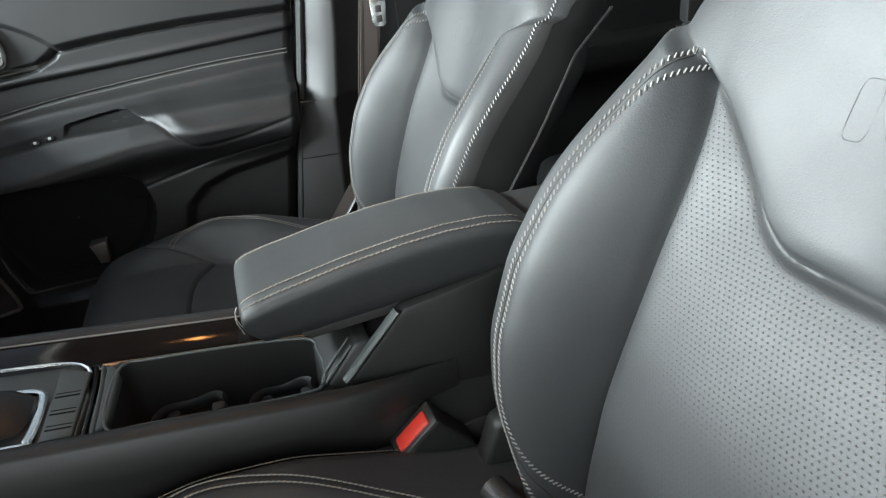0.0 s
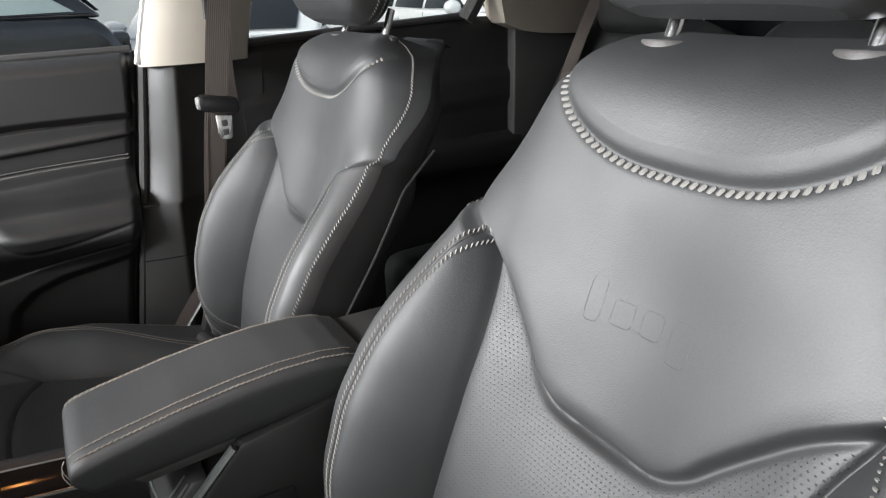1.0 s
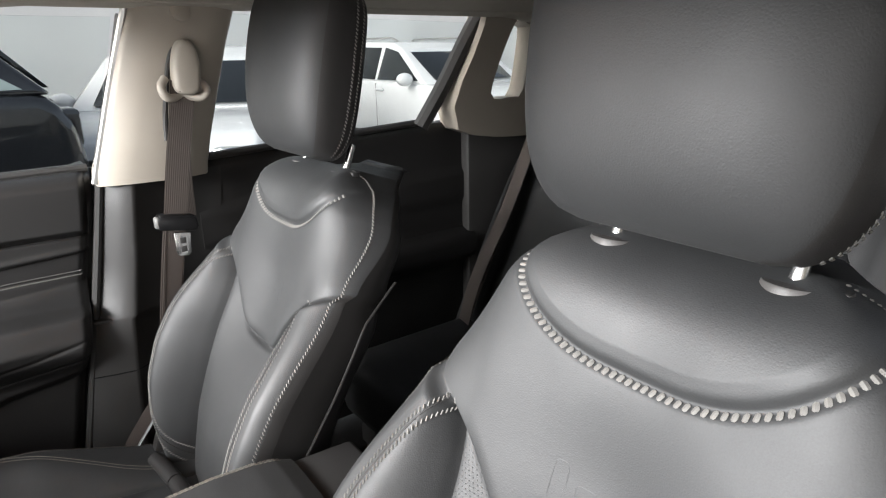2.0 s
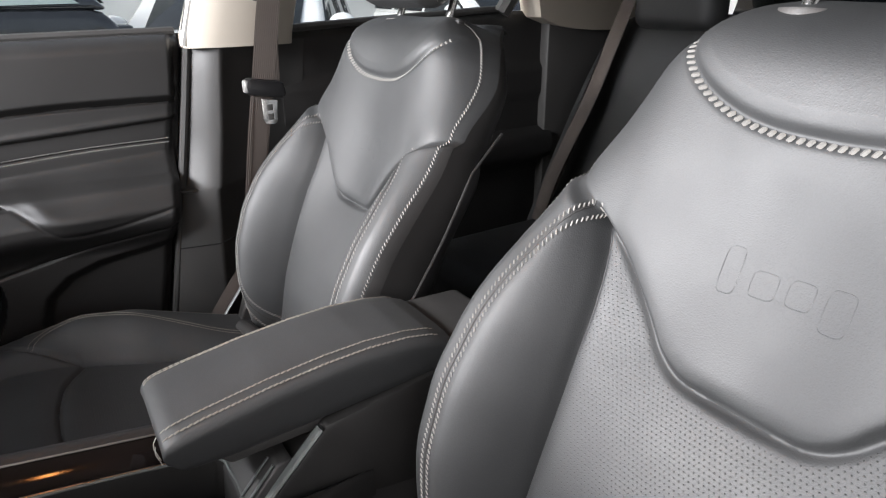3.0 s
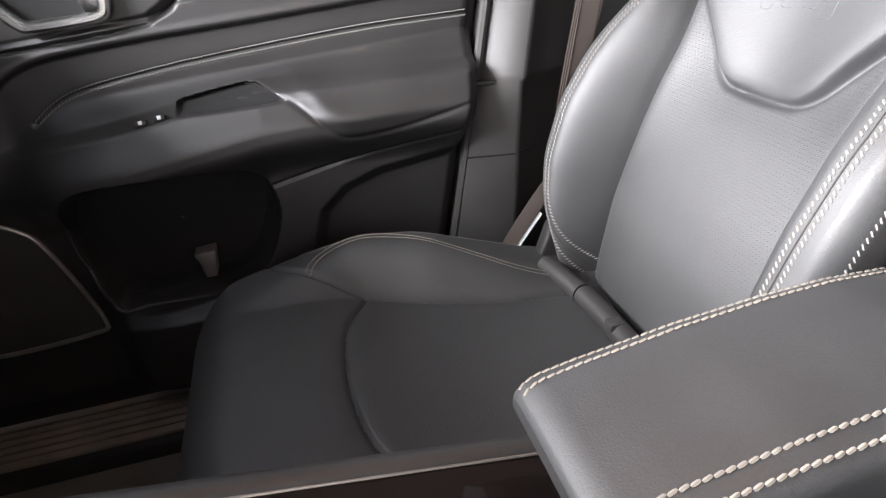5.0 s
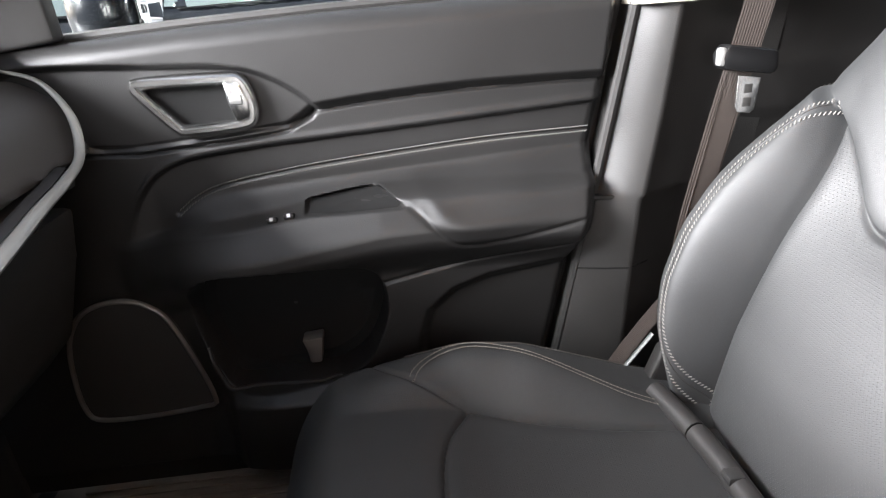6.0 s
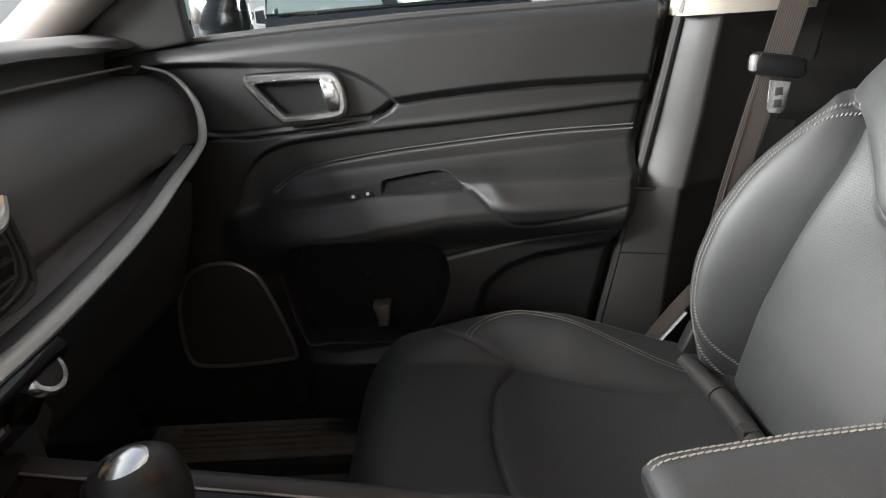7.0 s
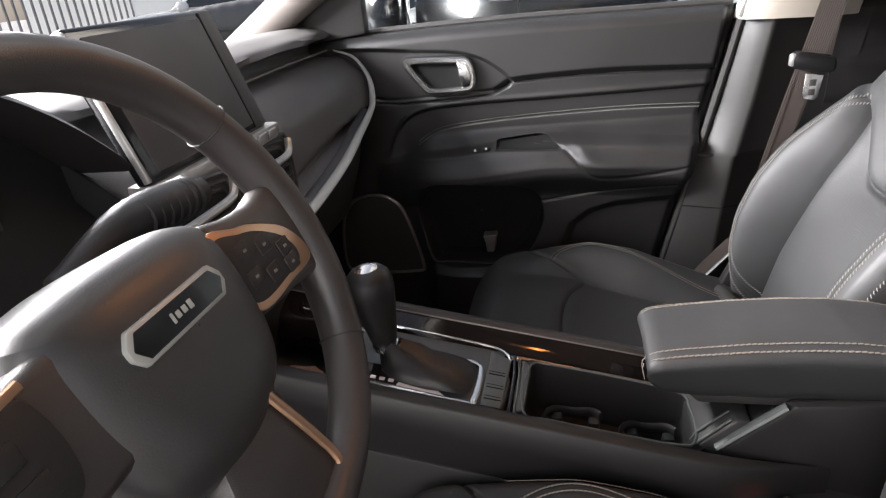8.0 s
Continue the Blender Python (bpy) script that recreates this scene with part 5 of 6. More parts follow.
def make_console():
    con = thing("centre_console", -0.05, -0.01, FLOOR_Z, "black centre console with gloss panels and cup holders", "console")
    xs = np.linspace(-0.62, 0.40, 24)
    for sign, yb, yt in ((-1, -0.112, -0.106), (1, 0.112, 0.096)):
        curl = [0.034 * float(step(np.array(x), 0.06, 0.22)) if sign < 0 else 0.0 for x in xs]
        P = [[(x, yb, FLOOR_Z), (x, yb, 0.60), (x, yb * 0.94, deck(x) - 0.05), (x, yt + c, deck(x) - 0.012), (x, yt + c - sign * 0.004, deck(x) + 0.002)] for x, c in zip(xs, curl)]
        sheet("side_panel", np.array(P), PLASTIC, con, "grained black console side")
    # soft rails along both edges
    for base0, base1, rise, x_end in ((-0.118, -0.092, 0.010, 0.20), (0.072, 0.098, 0.018, 0.24)):
        rows = []
        for x in np.linspace(-0.60, x_end, 30):
            z = deck(x)
            turn = 0.034 * float(step(np.array(x), 0.06, 0.22)) if rise < 0.012 else 0.0
            y0, y1 = base0 + turn, base1 + turn * 0.45
            rows.append([(x, y0, z - 0.03), (x, y0 + 0.001, z + rise * 0.5), (x, y0 + 0.006, z + rise * 0.93), (x, 0.5 * (y0 + y1), z + rise), (x, y1 - 0.006, z + rise * 0.93), (x, y1 - 0.001, z + rise * 0.5), (x, y1, z - 0.03)])
        sheet("rail", np.array(rows), PLASTIC if rise < 0.012 else PLASTIC_SOFT, con, "soft black console rail", close=(0, 0, -0.004))
    # gear panel
    part("gear_panel", sloped(prism([(-0.40, -0.090), (-0.185, -0.090), (-0.180, -0.02), (-0.195, 0.045), (-0.40, 0.045)], "z", -0.020, -0.004, 0.002)), SATIN_GREY, con, "satin grey gear lever panel")
    # sloping gloss cheek with its bright edge
    rows = []
    for x in np.linspace(-0.60, 0.20, 30):
        z = deck(x)
        rows.append([(x, 0.074, z + 0.012), (x, 0.063, z + 0.0096), (x, 0.054, z + 0.0056), (x, 0.047, z + 0.001), (x, 0.041, z - 0.0045), (x, 0.036, z - 0.012), (x, 0.034, z - 0.06)])
    sheet("gloss_cheek", np.array(rows), GLOSS_TRIM, con, "gloss black inner cheek")
    part("cheek_line", tube([(x, 0.0745, deck(x) + 0.0135) for x in np.linspace(-0.55, 0.19, 12)], 0.0012, 6), DULL_METAL, con, "fine bright line")
    # silver-toned edge; the copper colour paints a warm reflection along it
    part("bright_edge", tube([(x, 0.0385, deck(x) - 0.006) for x in np.linspace(-0.175, 0.16, 12)], 0.0022, 8), COPPER, con, "thin bright edge strip")
    part("bright_edge", tube(smooth_line([(-0.50, 0.050, deck(-0.50) + 0.001), (-0.30, 0.048, deck(-0.3)), (-0.215, 0.046, deck(-0.215) - 0.001), (-0.190, 0.036, deck(-0.19) - 0.002), (-0.183, 0.02, deck(-0.183) - 0.003)], 30), 0.0024, 8), CHROME, con, "thin bright edge strip")
    # switch strip behind the lever
    strip = part("switch_strip", sloped(prism([(-0.212, -0.086), (-0.186, -0.086), (-0.182, 0.02), (-0.212, 0.034)], "z", -0.006, 0.001, 0.0015)), SATIN_GREY, con, "satin grey switch strip")
    for y in (-0.072, -0.048, -0.020):
        part("key_gap", sloped(box(-0.209, -0.187, y - 0.0008, y + 0.0008, 0.0006, 0.0016)), SHADE_JOINT, strip, "dark gap between keys")
        part("key_gap", sloped(box(-0.209, -0.187, y + 0.0056, y + 0.0066, 0.0006, 0.0014)), SHADE_JOINT, strip, "dark gap between keys")
    for x in (-0.178, -0.171):
        part("divider", sloped(tube(smooth_line([(x, 0.028, -0.001), (x + 0.003, -0.02, 0.001), (x + 0.002, -0.09, 0.001)], 16), 0.0022, 8)), SATIN_GREY if x > -0.175 else GLOSS, con, "thin divider strip")
    # cup bay: tray walls, floor and two dividers
    bay = smooth_line([(-0.158, -0.082), (-0.120, -0.088), (0.02, -0.086), (0.052, -0.070), (0.055, -0.01), (0.035, 0.024), (-0.12, 0.028), (-0.155, 0.015)], 60, closed=True)
    rows = []
    for f, dz in ((1.10, -0.002), (1.0, -0.002), (0.985, -0.010), (0.95, -0.075), (0.90, -0.082), (0.4, -0.083), (0.02, -0.083)):
        c = np.array([-0.05, -0.03])
        q = c + (bay - c) * f
        rows.append([(a, b, deck(a) + dz) for a, b in np.vstack([q, q[:1]])])
    sheet("cup_bay", np.array(rows), PLASTIC, con, "deep black cup holder bay")
    for cx, cy, r in ((-0.095, -0.030, 0.042), (0.005, -0.030, 0.040)):
        ring = [(cx + r * math.cos(a), cy + r * math.sin(a), deck(cx) - 0.055 + 0.006 * math.sin(3 * a)) for a in np.linspace(0.5, 5.8, 40)]
        part("cup_ring", tube(ring, 0.0030, 8, flat=2.6), PLASTIC_SOFT, con, "moulded cup holder ring")
        for a in (0.6, 2.3, 4.2):
            part("cup_finger", box(cx + 0.80 * r * math.cos(a) - 0.008, cx + 0.80 * r * math.cos(a) + 0.008, cy + 0.8 * r * math.sin(a) - 0.008, cy + 0.8 * r * math.sin(a) + 0.008, deck(cx) - 0.076, deck(cx) - 0.054, 0.004), PLASTIC_SOFT, con, "rubber cup finger")
    part("bay_lip", sloped(prism([(-0.167, -0.086), (-0.158, -0.080), (-0.154, 0.010), (-0.160, 0.024), (-0.167, 0.026)], "z", -0.012, 0.0012, 0.002)), SATIN_GREY, con, "satin grey lip of the bay")
    part("bay_rim", tube([(a, b, deck(a) + 0.0005) for a, b in bay], 0.0018, 8, closed=True), SATIN_GREY, con, "thin satin rim round the bay")
    part("bay_floor", sloped(prism([(a, b) for a, b in bay], "z", -0.10, -0.086)), PLASTIC_DARK, con)
    # bin under the arm pad
    part("rear_bin", prism([(0.075, 0.70), (0.078, 0.800), (0.150, 0.872), (0.36, 0.895), (0.375, 0.70)], "y", -0.082, 0.058, 0.006), PLASTIC, con, "black storage bin under the arm pad")
    part("bin_edge", tube([(0.074, -0.078, 0.802), (0.100, -0.080, 0.830), (0.142, -0.081, 0.872)], 0.0068, 8, flat=0.6), SATIN_GREY, con, "satin grey slanted edge")
    face = part("bay_end", prism([(0.046, deck(0.046) - 0.07), (0.052, deck(0.052) - 0.004), (0.092, 0.842), (0.110, 0.842), (0.090, 0.72)], "y", -0.076, 0.030, 0.004), PLASTIC_SOFT, con, "sloping black end of the bay")
    for y in (-0.072, -0.056):
        part("bay_rib", tube([(0.049, y, deck(0.05) - 0.012), (0.0545, y, deck(0.054) + 0.002), (0.088, y, 0.8405)], 0.0018, 8, flat=0.7), SATIN_GREY, face, "satin line at the bay's end")
    # lower body with room for the gear housing
    part("body", prism([(-0.62, FLOOR_Z), (0.42, FLOOR_Z), (0.42, 0.70), (0.06, 0.72), (-0.17, 0.745), (-0.60, 0.82)], "y", -0.110, 0.092, 0.004), PLASTIC_DARK, con, "dark inner console body")
    return con


console = make_console()


def make_gear():
    g = thing("gear_selector", -0.29, -0.03, deck(-0.29) - 0.004, "automatic gear selector with leather gaiter", "gear selector")
    z = -0.002
    frame_line = smooth_line([(-0.385, -0.086), (-0.235, -0.090), (-0.221, -0.082), (-0.219, -0.02), (-0.226, -0.006), (-0.245, -0.002), (-0.290, 0.002)], 60)
    part("frame", sloped(tube([(x, y, z + 0.003) for x, y in frame_line], 0.0042, 8, flat=0.8)), CHROME, g, "satin chrome frame")
    part("pale_plate", sloped(prism([(-0.322, -0.084), (-0.255, -0.086), (-0.285, -0.062), (-0.318, -0.064)], "z", -0.003, 0.0005)), BLUEMARK, g, "pale grey position plate")
    part("position_plate", sloped(prism([(-0.392, -0.082), (-0.322, -0.084), (-0.318, -0.064), (-0.335, -0.046), (-0.392, -0.046)], "z", -0.003, 0.0004)), GLOSS, g, "gloss black position plate")
    for x in (-0.366, -0.354, -0.342, -0.330):
        part("position_mark", sloped(box(x - 0.0035, x + 0.0035, -0.0775, -0.0715, 0.0006, 0.0012)), BLUEMARK, g, "plain white position mark")
    # gaiter
    rows = []
    for k, (f, h) in enumerate(((1.0, -0.004), (0.92, 0.006), (0.74, 0.012), (0.56, 0.016), (0.44, 0.024), (0.32, 0.028), (0.24, 0.032))):
        ring = []
        for a in np.linspace(0, 2 * math.pi, 40):
            bx, by = 0.062 * math.copysign(abs(math.cos(a)) ** 0.6, math.cos(a)), 0.036 * math.copysign(abs(math.sin(a)) ** 0.6, math.sin(a))
            fold = 1 + 0.07 * math.sin(5 * a + k) * (0.3 + 0.1 * k)
            cx = -0.285 - 0.055 * (1 - f) / 0.78
            ring.append((cx + bx * f * fold, -0.043 + by * f * fold + 0.012 * (1 - f), deck(cx) + h + 0.004 * math.sin(3 * a)))
        rows.append(ring)
    sheet("gaiter", np.array(rows), GAITER, g, "creased black leather gaiter")
    # lever neck and knob
    neck_z = deck(-0.34) + 0.002
    part("neck", tube([(-0.338, -0.032, neck_z - 0.02), (-0.346, -0.031, neck_z + 0.03)], 0.014, 14), GLOSS, g, "gloss black lever neck")
    prof = [(0.008, -0.012), (0.0150, -0.006), (0.0185, 0.006), (0.0215, 0.022), (0.0250, 0.042), (0.0285, 0.060), (0.0310, 0.076), (0.0315, 0.088), (0.0285, 0.100), (0.020, 0.108), (0.004, 0.111)]
    knob = part("knob", lathe(prof, 30, (-0.347, -0.031, neck_z + 0.030), (-0.13, 0.0, 1.0)), GAITER, g, "rounded black leather knob")
    part("knob_cap", lathe([(0.012, 0.0), (0.0175, 0.002), (0.012, 0.006), (0.003, 0.008)], 24, (-0.361, -0.034, neck_z + 0.030 + 0.1045), (-0.20, -0.22, 1.0)), CHROME, knob, "bright cap on the knob")
    part("knob_collar", lathe([(0.012, 0.0), (0.018, 0.002), (0.018, 0.008), (0.012, 0.010)], 26, (-0.3455, -0.031, neck_z + 0.018), (-0.13, 0, 1.0)), CHROME, knob, "bright collar under the knob")
    part("trigger", box(-0.340, -0.322, -0.040, -0.022, neck_z + 0.006, neck_z + 0.026, 0.004), GLOSS, g, "gloss black trigger block")
    return g


gear = make_gear()


def make_armrest():
    arm = thing("armrest", 0.13, -0.012, 0.868, "black leather centre arm pad with double stitching", "armrest")
    xa, xb, ya, yb = -0.012, 0.315, -0.078, 0.060
    nx, nt = 90, 110
    P = np.zeros((nx, nt, 3))

    def ring(x):
        q = np.clip((x - xa) / 0.020, 0, 1)
        near = math.sqrt(max(0.0, 1 - (1 - q) ** 2))
        grow = 0.78 + 0.22 * near
        top = float(np.interp(x, [-0.012, 0.03, 0.10, 0.16, 0.21, 0.26, 0.29, 0.315], [0.917, 0.926, 0.937, 0.943, 0.945, 0.942, 0.936, 0.926])) - 0.010 * (1 - near)
        bot = float(np.interp(x, [-0.012, 0.0, 0.05, 0.20, 0.32], [0.876, 0.862, 0.858, 0.863, 0.868]))
        yc, w = 0.5 * (ya + yb) - 0.010 * (x - xa), 0.5 * (yb - ya) - 0.004 * (1 - near)
        return top, bot, yc, w * (0.97 + 0.03 * near), near

    for i, x in enumerate(np.r_[np.linspace(xa, xa + 0.022, 16), np.linspace(xa + 0.026, xb, nx - 16)]):
        top, bot, yc, w, near = ring(x)
        mid, h = 0.5 * (top + bot), 0.5 * (top - bot)
        for j, a in enumerate(np.linspace(0, 2 * math.pi, nt)):
            c, s = math.cos(a), math.sin(a)
            e = 0.30 if s > 0 else 0.55
            u = w * math.copysign(abs(c) ** e, c)
            z = mid + h * math.copysign(abs(s) ** (0.36 if s > 0 else 0.6), s)
            if s > 0:
                z += 0.002 * (1 - (u / w) ** 2)
            # the sides draw in under the pad and the front leans back
            under = min(1.0, max(0.0, (top - 0.012 - z) / (top - 0.012 - bot)))
            u *= 1 - 0.11 * under
            P[i, j] = (x + 0.007 * under * max(0.0, 1 - (x - xa) / 0.10), yc + u, z)
    pad = sheet("pad", P, LEATHER, arm, "soft black leather pad")
    bm = bmesh.new()
    vs = [bm.verts.new(p) for p in P[0][:-1]]
    bm.faces.new(vs)
    bmesh.ops.inset_region(bm, faces=bm.faces[:], thickness=0.008, depth=0.004)
    part("pad_end", bm, LEATHER, pad, "rounded front end of the pad")
    bm = bmesh.new()
    bm.faces.new([bm.verts.new(p) for p in P[-1][:-1]])
    part("pad_rear", bm, LEATHER, pad)
    lines, normals = [], []
    for side in (-1, 1):
        for k, (a_deg, nz) in enumerate(((62, 1.0), (30, 0.45)) if side > 0 else ((118, 1.0), (150, 0.45))):
            pts, nn = [], []
            for x in np.linspace(-0.009, 0.30, 70):
                top, bot, yc, w, near = ring(x)
                mid, h = 0.5 * (top + bot), 0.5 * (top - bot)
                edge = (0.0215 if k == 0 else 0.0100) if side < 0 else (0.0145 if k == 0 else 0.0060)
                u = side * (w - edge)
                c = min(1.0, abs(u) / w) ** (1 / 0.30)
                z = mid + h * (max(0.0, 1 - c * c) ** 0.5) ** 0.36 + 0.002 * (1 - (u / w) ** 2)
                pts.append((x, yc + u, z))
                nn.append((0, side * (0.10 if k == 0 else 0.30), 1.0))
            lines.append(pts)
            normals.append(nn)
    for k, y in enumerate((-0.0575, -0.0665)):
        zs = np.linspace(0.914 - 0.004 * k, 0.884, 14)
        lines.append([(xa - 0.0035 + 0.004 * max(0.0, (z - 0.904) / 0.01) ** 2 + 0.005 * min(1.0, max(0.0, (0.900 - z) / 0.020)), y * (1 - 0.05 * (0.914 - z) / 0.03), z) for z in zs])
        normals.append([(-1.0, 0.0, 0.25)] * 14)
    stitches("pad_stitching", lines, arm, normals, pitch=0.0062, width=0.0012, slant=0.22, tall=0.0006, material=THREAD_PALE)
    hub = part("hinge_block", prism([(0.268, 0.862), (0.275, 0.905), (0.300, 0.920), (0.410, 0.914), (0.418, 0.862)], "y", -0.074, 0.052, 0.008), PLASTIC_SOFT, arm, "black hinge block behind the pad")
    part("pad_tray", prism([(0.035, 0.871), (0.30, 0.876), (0.30, 0.862), (0.05, 0.857)], "y", -0.066, 0.043, 0.004), PLASTIC_DARK, arm, "dark underside of the pad")
    return arm


armrest = make_armrest()


def make_buckle():
    b = thing("belt_buckle", 0.14, -0.115, 0.60, "black seat belt buckle with red release button", "buckle")
    ax = Vector((-0.62, 0, 0.78)).normalized()
    up = Vector((0.78, 0, 0.62))
    body = box(-0.031, 0.031, -0.018, 0.018, -0.070, 0.0, 0.006, 3)
    m = Matrix.Translation((0.128, -0.125, 0.744)) @ Matrix(((up.x, 0, ax.x), (0, 1, 0), (up.z, 0, ax.z))).to_4x4()
    bmesh.ops.transform(body, matrix=m, verts=body.verts)
    part("body", body, PLASTIC, b, "black plastic buckle body")
    btn = box(-0.023, 0.023, -0.0125, 0.0095, -0.010, 0.004, 0.003, 2)
    bmesh.ops.transform(btn, matrix=m, verts=btn.verts)
    rim = box(-0.0315, 0.0315, -0.0185, 0.0185, -0.008, 0.0015, 0.003, 2)
    bmesh.ops.transform(rim, matrix=m, verts=rim.verts)
    part("button_frame", rim, PLASTIC_SOFT, b, "dull grey frame round the button")
    part("button", btn, RED, b, "bright red release button")
    part("stalk", tube(smooth_line([(0.165, -0.125, 0.70), (0.20, -0.128, 0.64), (0.22, -0.130, 0.56)], 10), 0.016, 10, flat=0.6), PLASTIC_DARK, b, "dark buckle stalk")
    return b


belt_buckle = make_buckle()

# ---------- dashboard ----------


def make_dash():
    dash = thing("dashboard", -0.75, 0.0, 0.85, "black dashboard with curved silver trim line", "dashboard")
    ys = np.linspace(-0.76, 0.735, 90)
    rows = []
    for y in ys:
        bow = 0.008 * np.clip((y - 0.45) / 0.28, 0, 1) ** 2.2
        mid = 0.035 * math.exp(-((y + 0.02) / 0.28) ** 2)
        drop = 0.020 * math.exp(-((y + 0.02) / 0.35) ** 2)
        pro = [(-1.06, 1.130), (-0.98, 1.195), (-0.86, 1.235), (-0.74, 1.250), (-0.685, 1.243), (-0.662, 1.236), (-0.654, 1.229), (-0.660, 1.223), (-0.705, 1.219), (-0.708, 1.186), (-0.672, 1.181), (-0.640, 1.176), (-0.602, 1.154), (-0.580, 1.125), (-0.573, 1.095), (-0.569, 1.070), (-0.577, 1.058), (-0.580, 1.052), (-0.556, 1.046), (-0.548, 1.036), (-0.552, 1.022), (-0.600, 1.000), (-0.640, 0.960), (-0.650, 0.88), (-0.68, 0.80), (-0.75, 0.74), (-0.90, 0.70)]
        lip = 0.060 * np.clip((y - 0.40) / 0.28, 0, 1) ** 1.6
        gauge = 0.09 * float(step(np.array(-y), 0.130, 0.152))
        rows.append([(x - (lip if z < 1.06 else bow) + (mid if z < 1.215 else 0) - (gauge if 1.03 < z < 1.24 and x > -0.70 else 0), y, z - (drop if z < 1.10 else 0)) for x, z in pro])
    rows = np.array(rows)
    P = np.array([smooth_line(r, 120) for r in rows])
    sheet("dash_body", P, DASH_SKIN, dash, "soft black dashboard body")
    part("end_cap", prism([(x, z) for x, z in smooth_line([(a, b) for a, _, b in rows[-1]], 60)], "y", 0.728, 0.742), PLASTIC, dash, "black dashboard end")
    # thin bright line in the slot under the upper pad
    part("slot_line", tube([(-0.668 + 0.035 * math.exp(-((y + 0.02) / 0.28) ** 2), y, 1.196) for y in np.linspace(0.10, 0.712, 24)], 0.0022, 8), DULL_METAL, dash, "thin silver line under the upper pad")
    # the silver trim sweeping down from the door and across
    trim = smooth_line([(-0.655, 0.722, 1.194), (-0.605, 0.716, 1.176), (-0.570, 0.702, 1.130), (-0.556, 0.665, 1.082), (-0.545, 0.590, 1.066), (-0.530, 0.487, 1.058), (-0.512, 0.342, 1.042), (-0.500, 0.200, 1.032), (-0.494, 0.06, 1.026), (-0.494, -0.16, 1.026)], 110)
    part("silver_trim", tube(trim, np.interp(np.arange(110), [0, 12, 30, 60, 109], [0.004, 0.006, 0.009, 0.011, 0.011]), 10, flat=0.62), PALE_TRIM, dash, "curved silver trim line")
    # gloss shelf strip over the trim
    rows = [[(x - 0.006, y, z + 0.006), (x - 0.016, y, z + 0.008), (x - 0.024, y, z + 0.006)] for x, y, z in trim[24:]]
    sheet("gloss_strip", np.array(rows), PLASTIC_SOFT, dash, "satin black strip above the trim")
    # central vents
    for yc, fx in ((-0.085, 0.010), (0.104, 0.0)):
        def outline(cut):
            return smooth_line([(yc - 0.075 + cut, 1.138 - cut), (yc + 0.050 - cut, 1.140 - cut), (yc + 0.068 - cut, 1.122 - cut), (yc + 0.078 - cut, 1.06 + cut), (yc + 0.058 - cut, 1.035 + cut), (yc - 0.065 + cut, 1.035 + cut)], 50, closed=True)
        vent = part("vent", prism([tuple(q) for q in outline(0.0)], "x", -0.575 + fx, -0.541 + fx, 0.003), PLASTIC_DARK, dash, "black air vent")
        for cut in (0.0, 0.009, 0.017):
            part("vent_frame", tube([(-0.541 + fx, p, q) for p, q in outline(cut)], 0.0036 - 0.05 * cut, 8, closed=True, up=(1, 0, 0)), PLASTIC_SOFT, vent, "stepped black vent frame")
        # the vent is solid; a thin black plate paints its inner shade
        part("vent_hollow", prism([tuple(q) for q in outline(0.019)], "x", -0.5400 + fx, -0.5390 + fx), SHADE_JOINT, vent, "flat black plate painting the shade inside the vent")
        for z in (1.062, 1.078, 1.094):
            part("vent_slat", box(-0.542 + fx, -0.531 + fx, yc - 0.055, yc + 0.050, z - 0.0022, z + 0.0022, 0.0015), PLASTIC, vent, "black vent slat")
        part("vent_bar", tube(smooth_line([(-0.531 + fx, yc - 0.068, 1.107), (-0.530 + fx, yc + 0.030, 1.108), (-0.530 + fx, yc + 0.050, 1.114), (-0.534 + fx, yc + 0.061, 1.130)], 24), 0.0058, 8), SILVER, vent, "silver bar across the vent")
    bar = part("key_bar", prism([(-0.150, 1.139), (0.138, 1.139), (0.153, 1.148), (0.148, 1.161), (-0.150, 1.161)], "x", -0.575, -0.535, 0.004), SILVER, dash, "silver key bar under the screen")
    for y in (0.060, 0.090, 0.120):
        part("bar_key", box(-0.536, -0.532, y - 0.012, y + 0.012, 1.144, 1.156, 0.001), SILVER, bar, "silver push key")
    # heater panel and knobs below the trim
    panel = part("heater_panel", prism([(-0.545, 0.925), (-0.488, 1.005), (-0.498, 1.018), (-0.60, 1.018), (-0.60, 0.925)], "y", -0.150, 0.130, 0.004), GLOSS, dash, "gloss black heater panel")
    for y, z in ((0.098, 0.995), (-0.118, 0.995)):
        part("heater_knob", lathe([(0.021, 0), (0.021, 0.006), (0.019, 0.009), (0.015, 0.009), (0.014, 0.006), (0.002, 0.006)], 30, (-0.500, y, z), (0.82, 0, 0.42)), CHROME, panel, "chrome ringed heater knob")
        part("knob_face", lathe([(0.0150, 0), (0.0140, 0.0036), (0.002, 0.0046)], 24, (-0.495, y, z + 0.0026), (0.82, 0, 0.42)), PLASTIC, panel, "dark knob face")
    for k in range(5):
        y = 0.055 - 0.032 * k
        part("heater_key", box(-0.523, -0.512, y - 0.012, y + 0.012, 0.962, 0.972, 0.002), PLASTIC_SOFT, panel, "black heater key")
        part("key_mark", box(-0.5125, -0.5110, y - 0.004, y + 0.004, 0.968, 0.9725), GREYMARK, panel, "faint printed mark")
    part("stack_body", box(-0.70, -0.55, -0.16, 0.14, 0.60, 0.93, 0.01), PLASTIC_DARK, dash, "dark lower centre stack")
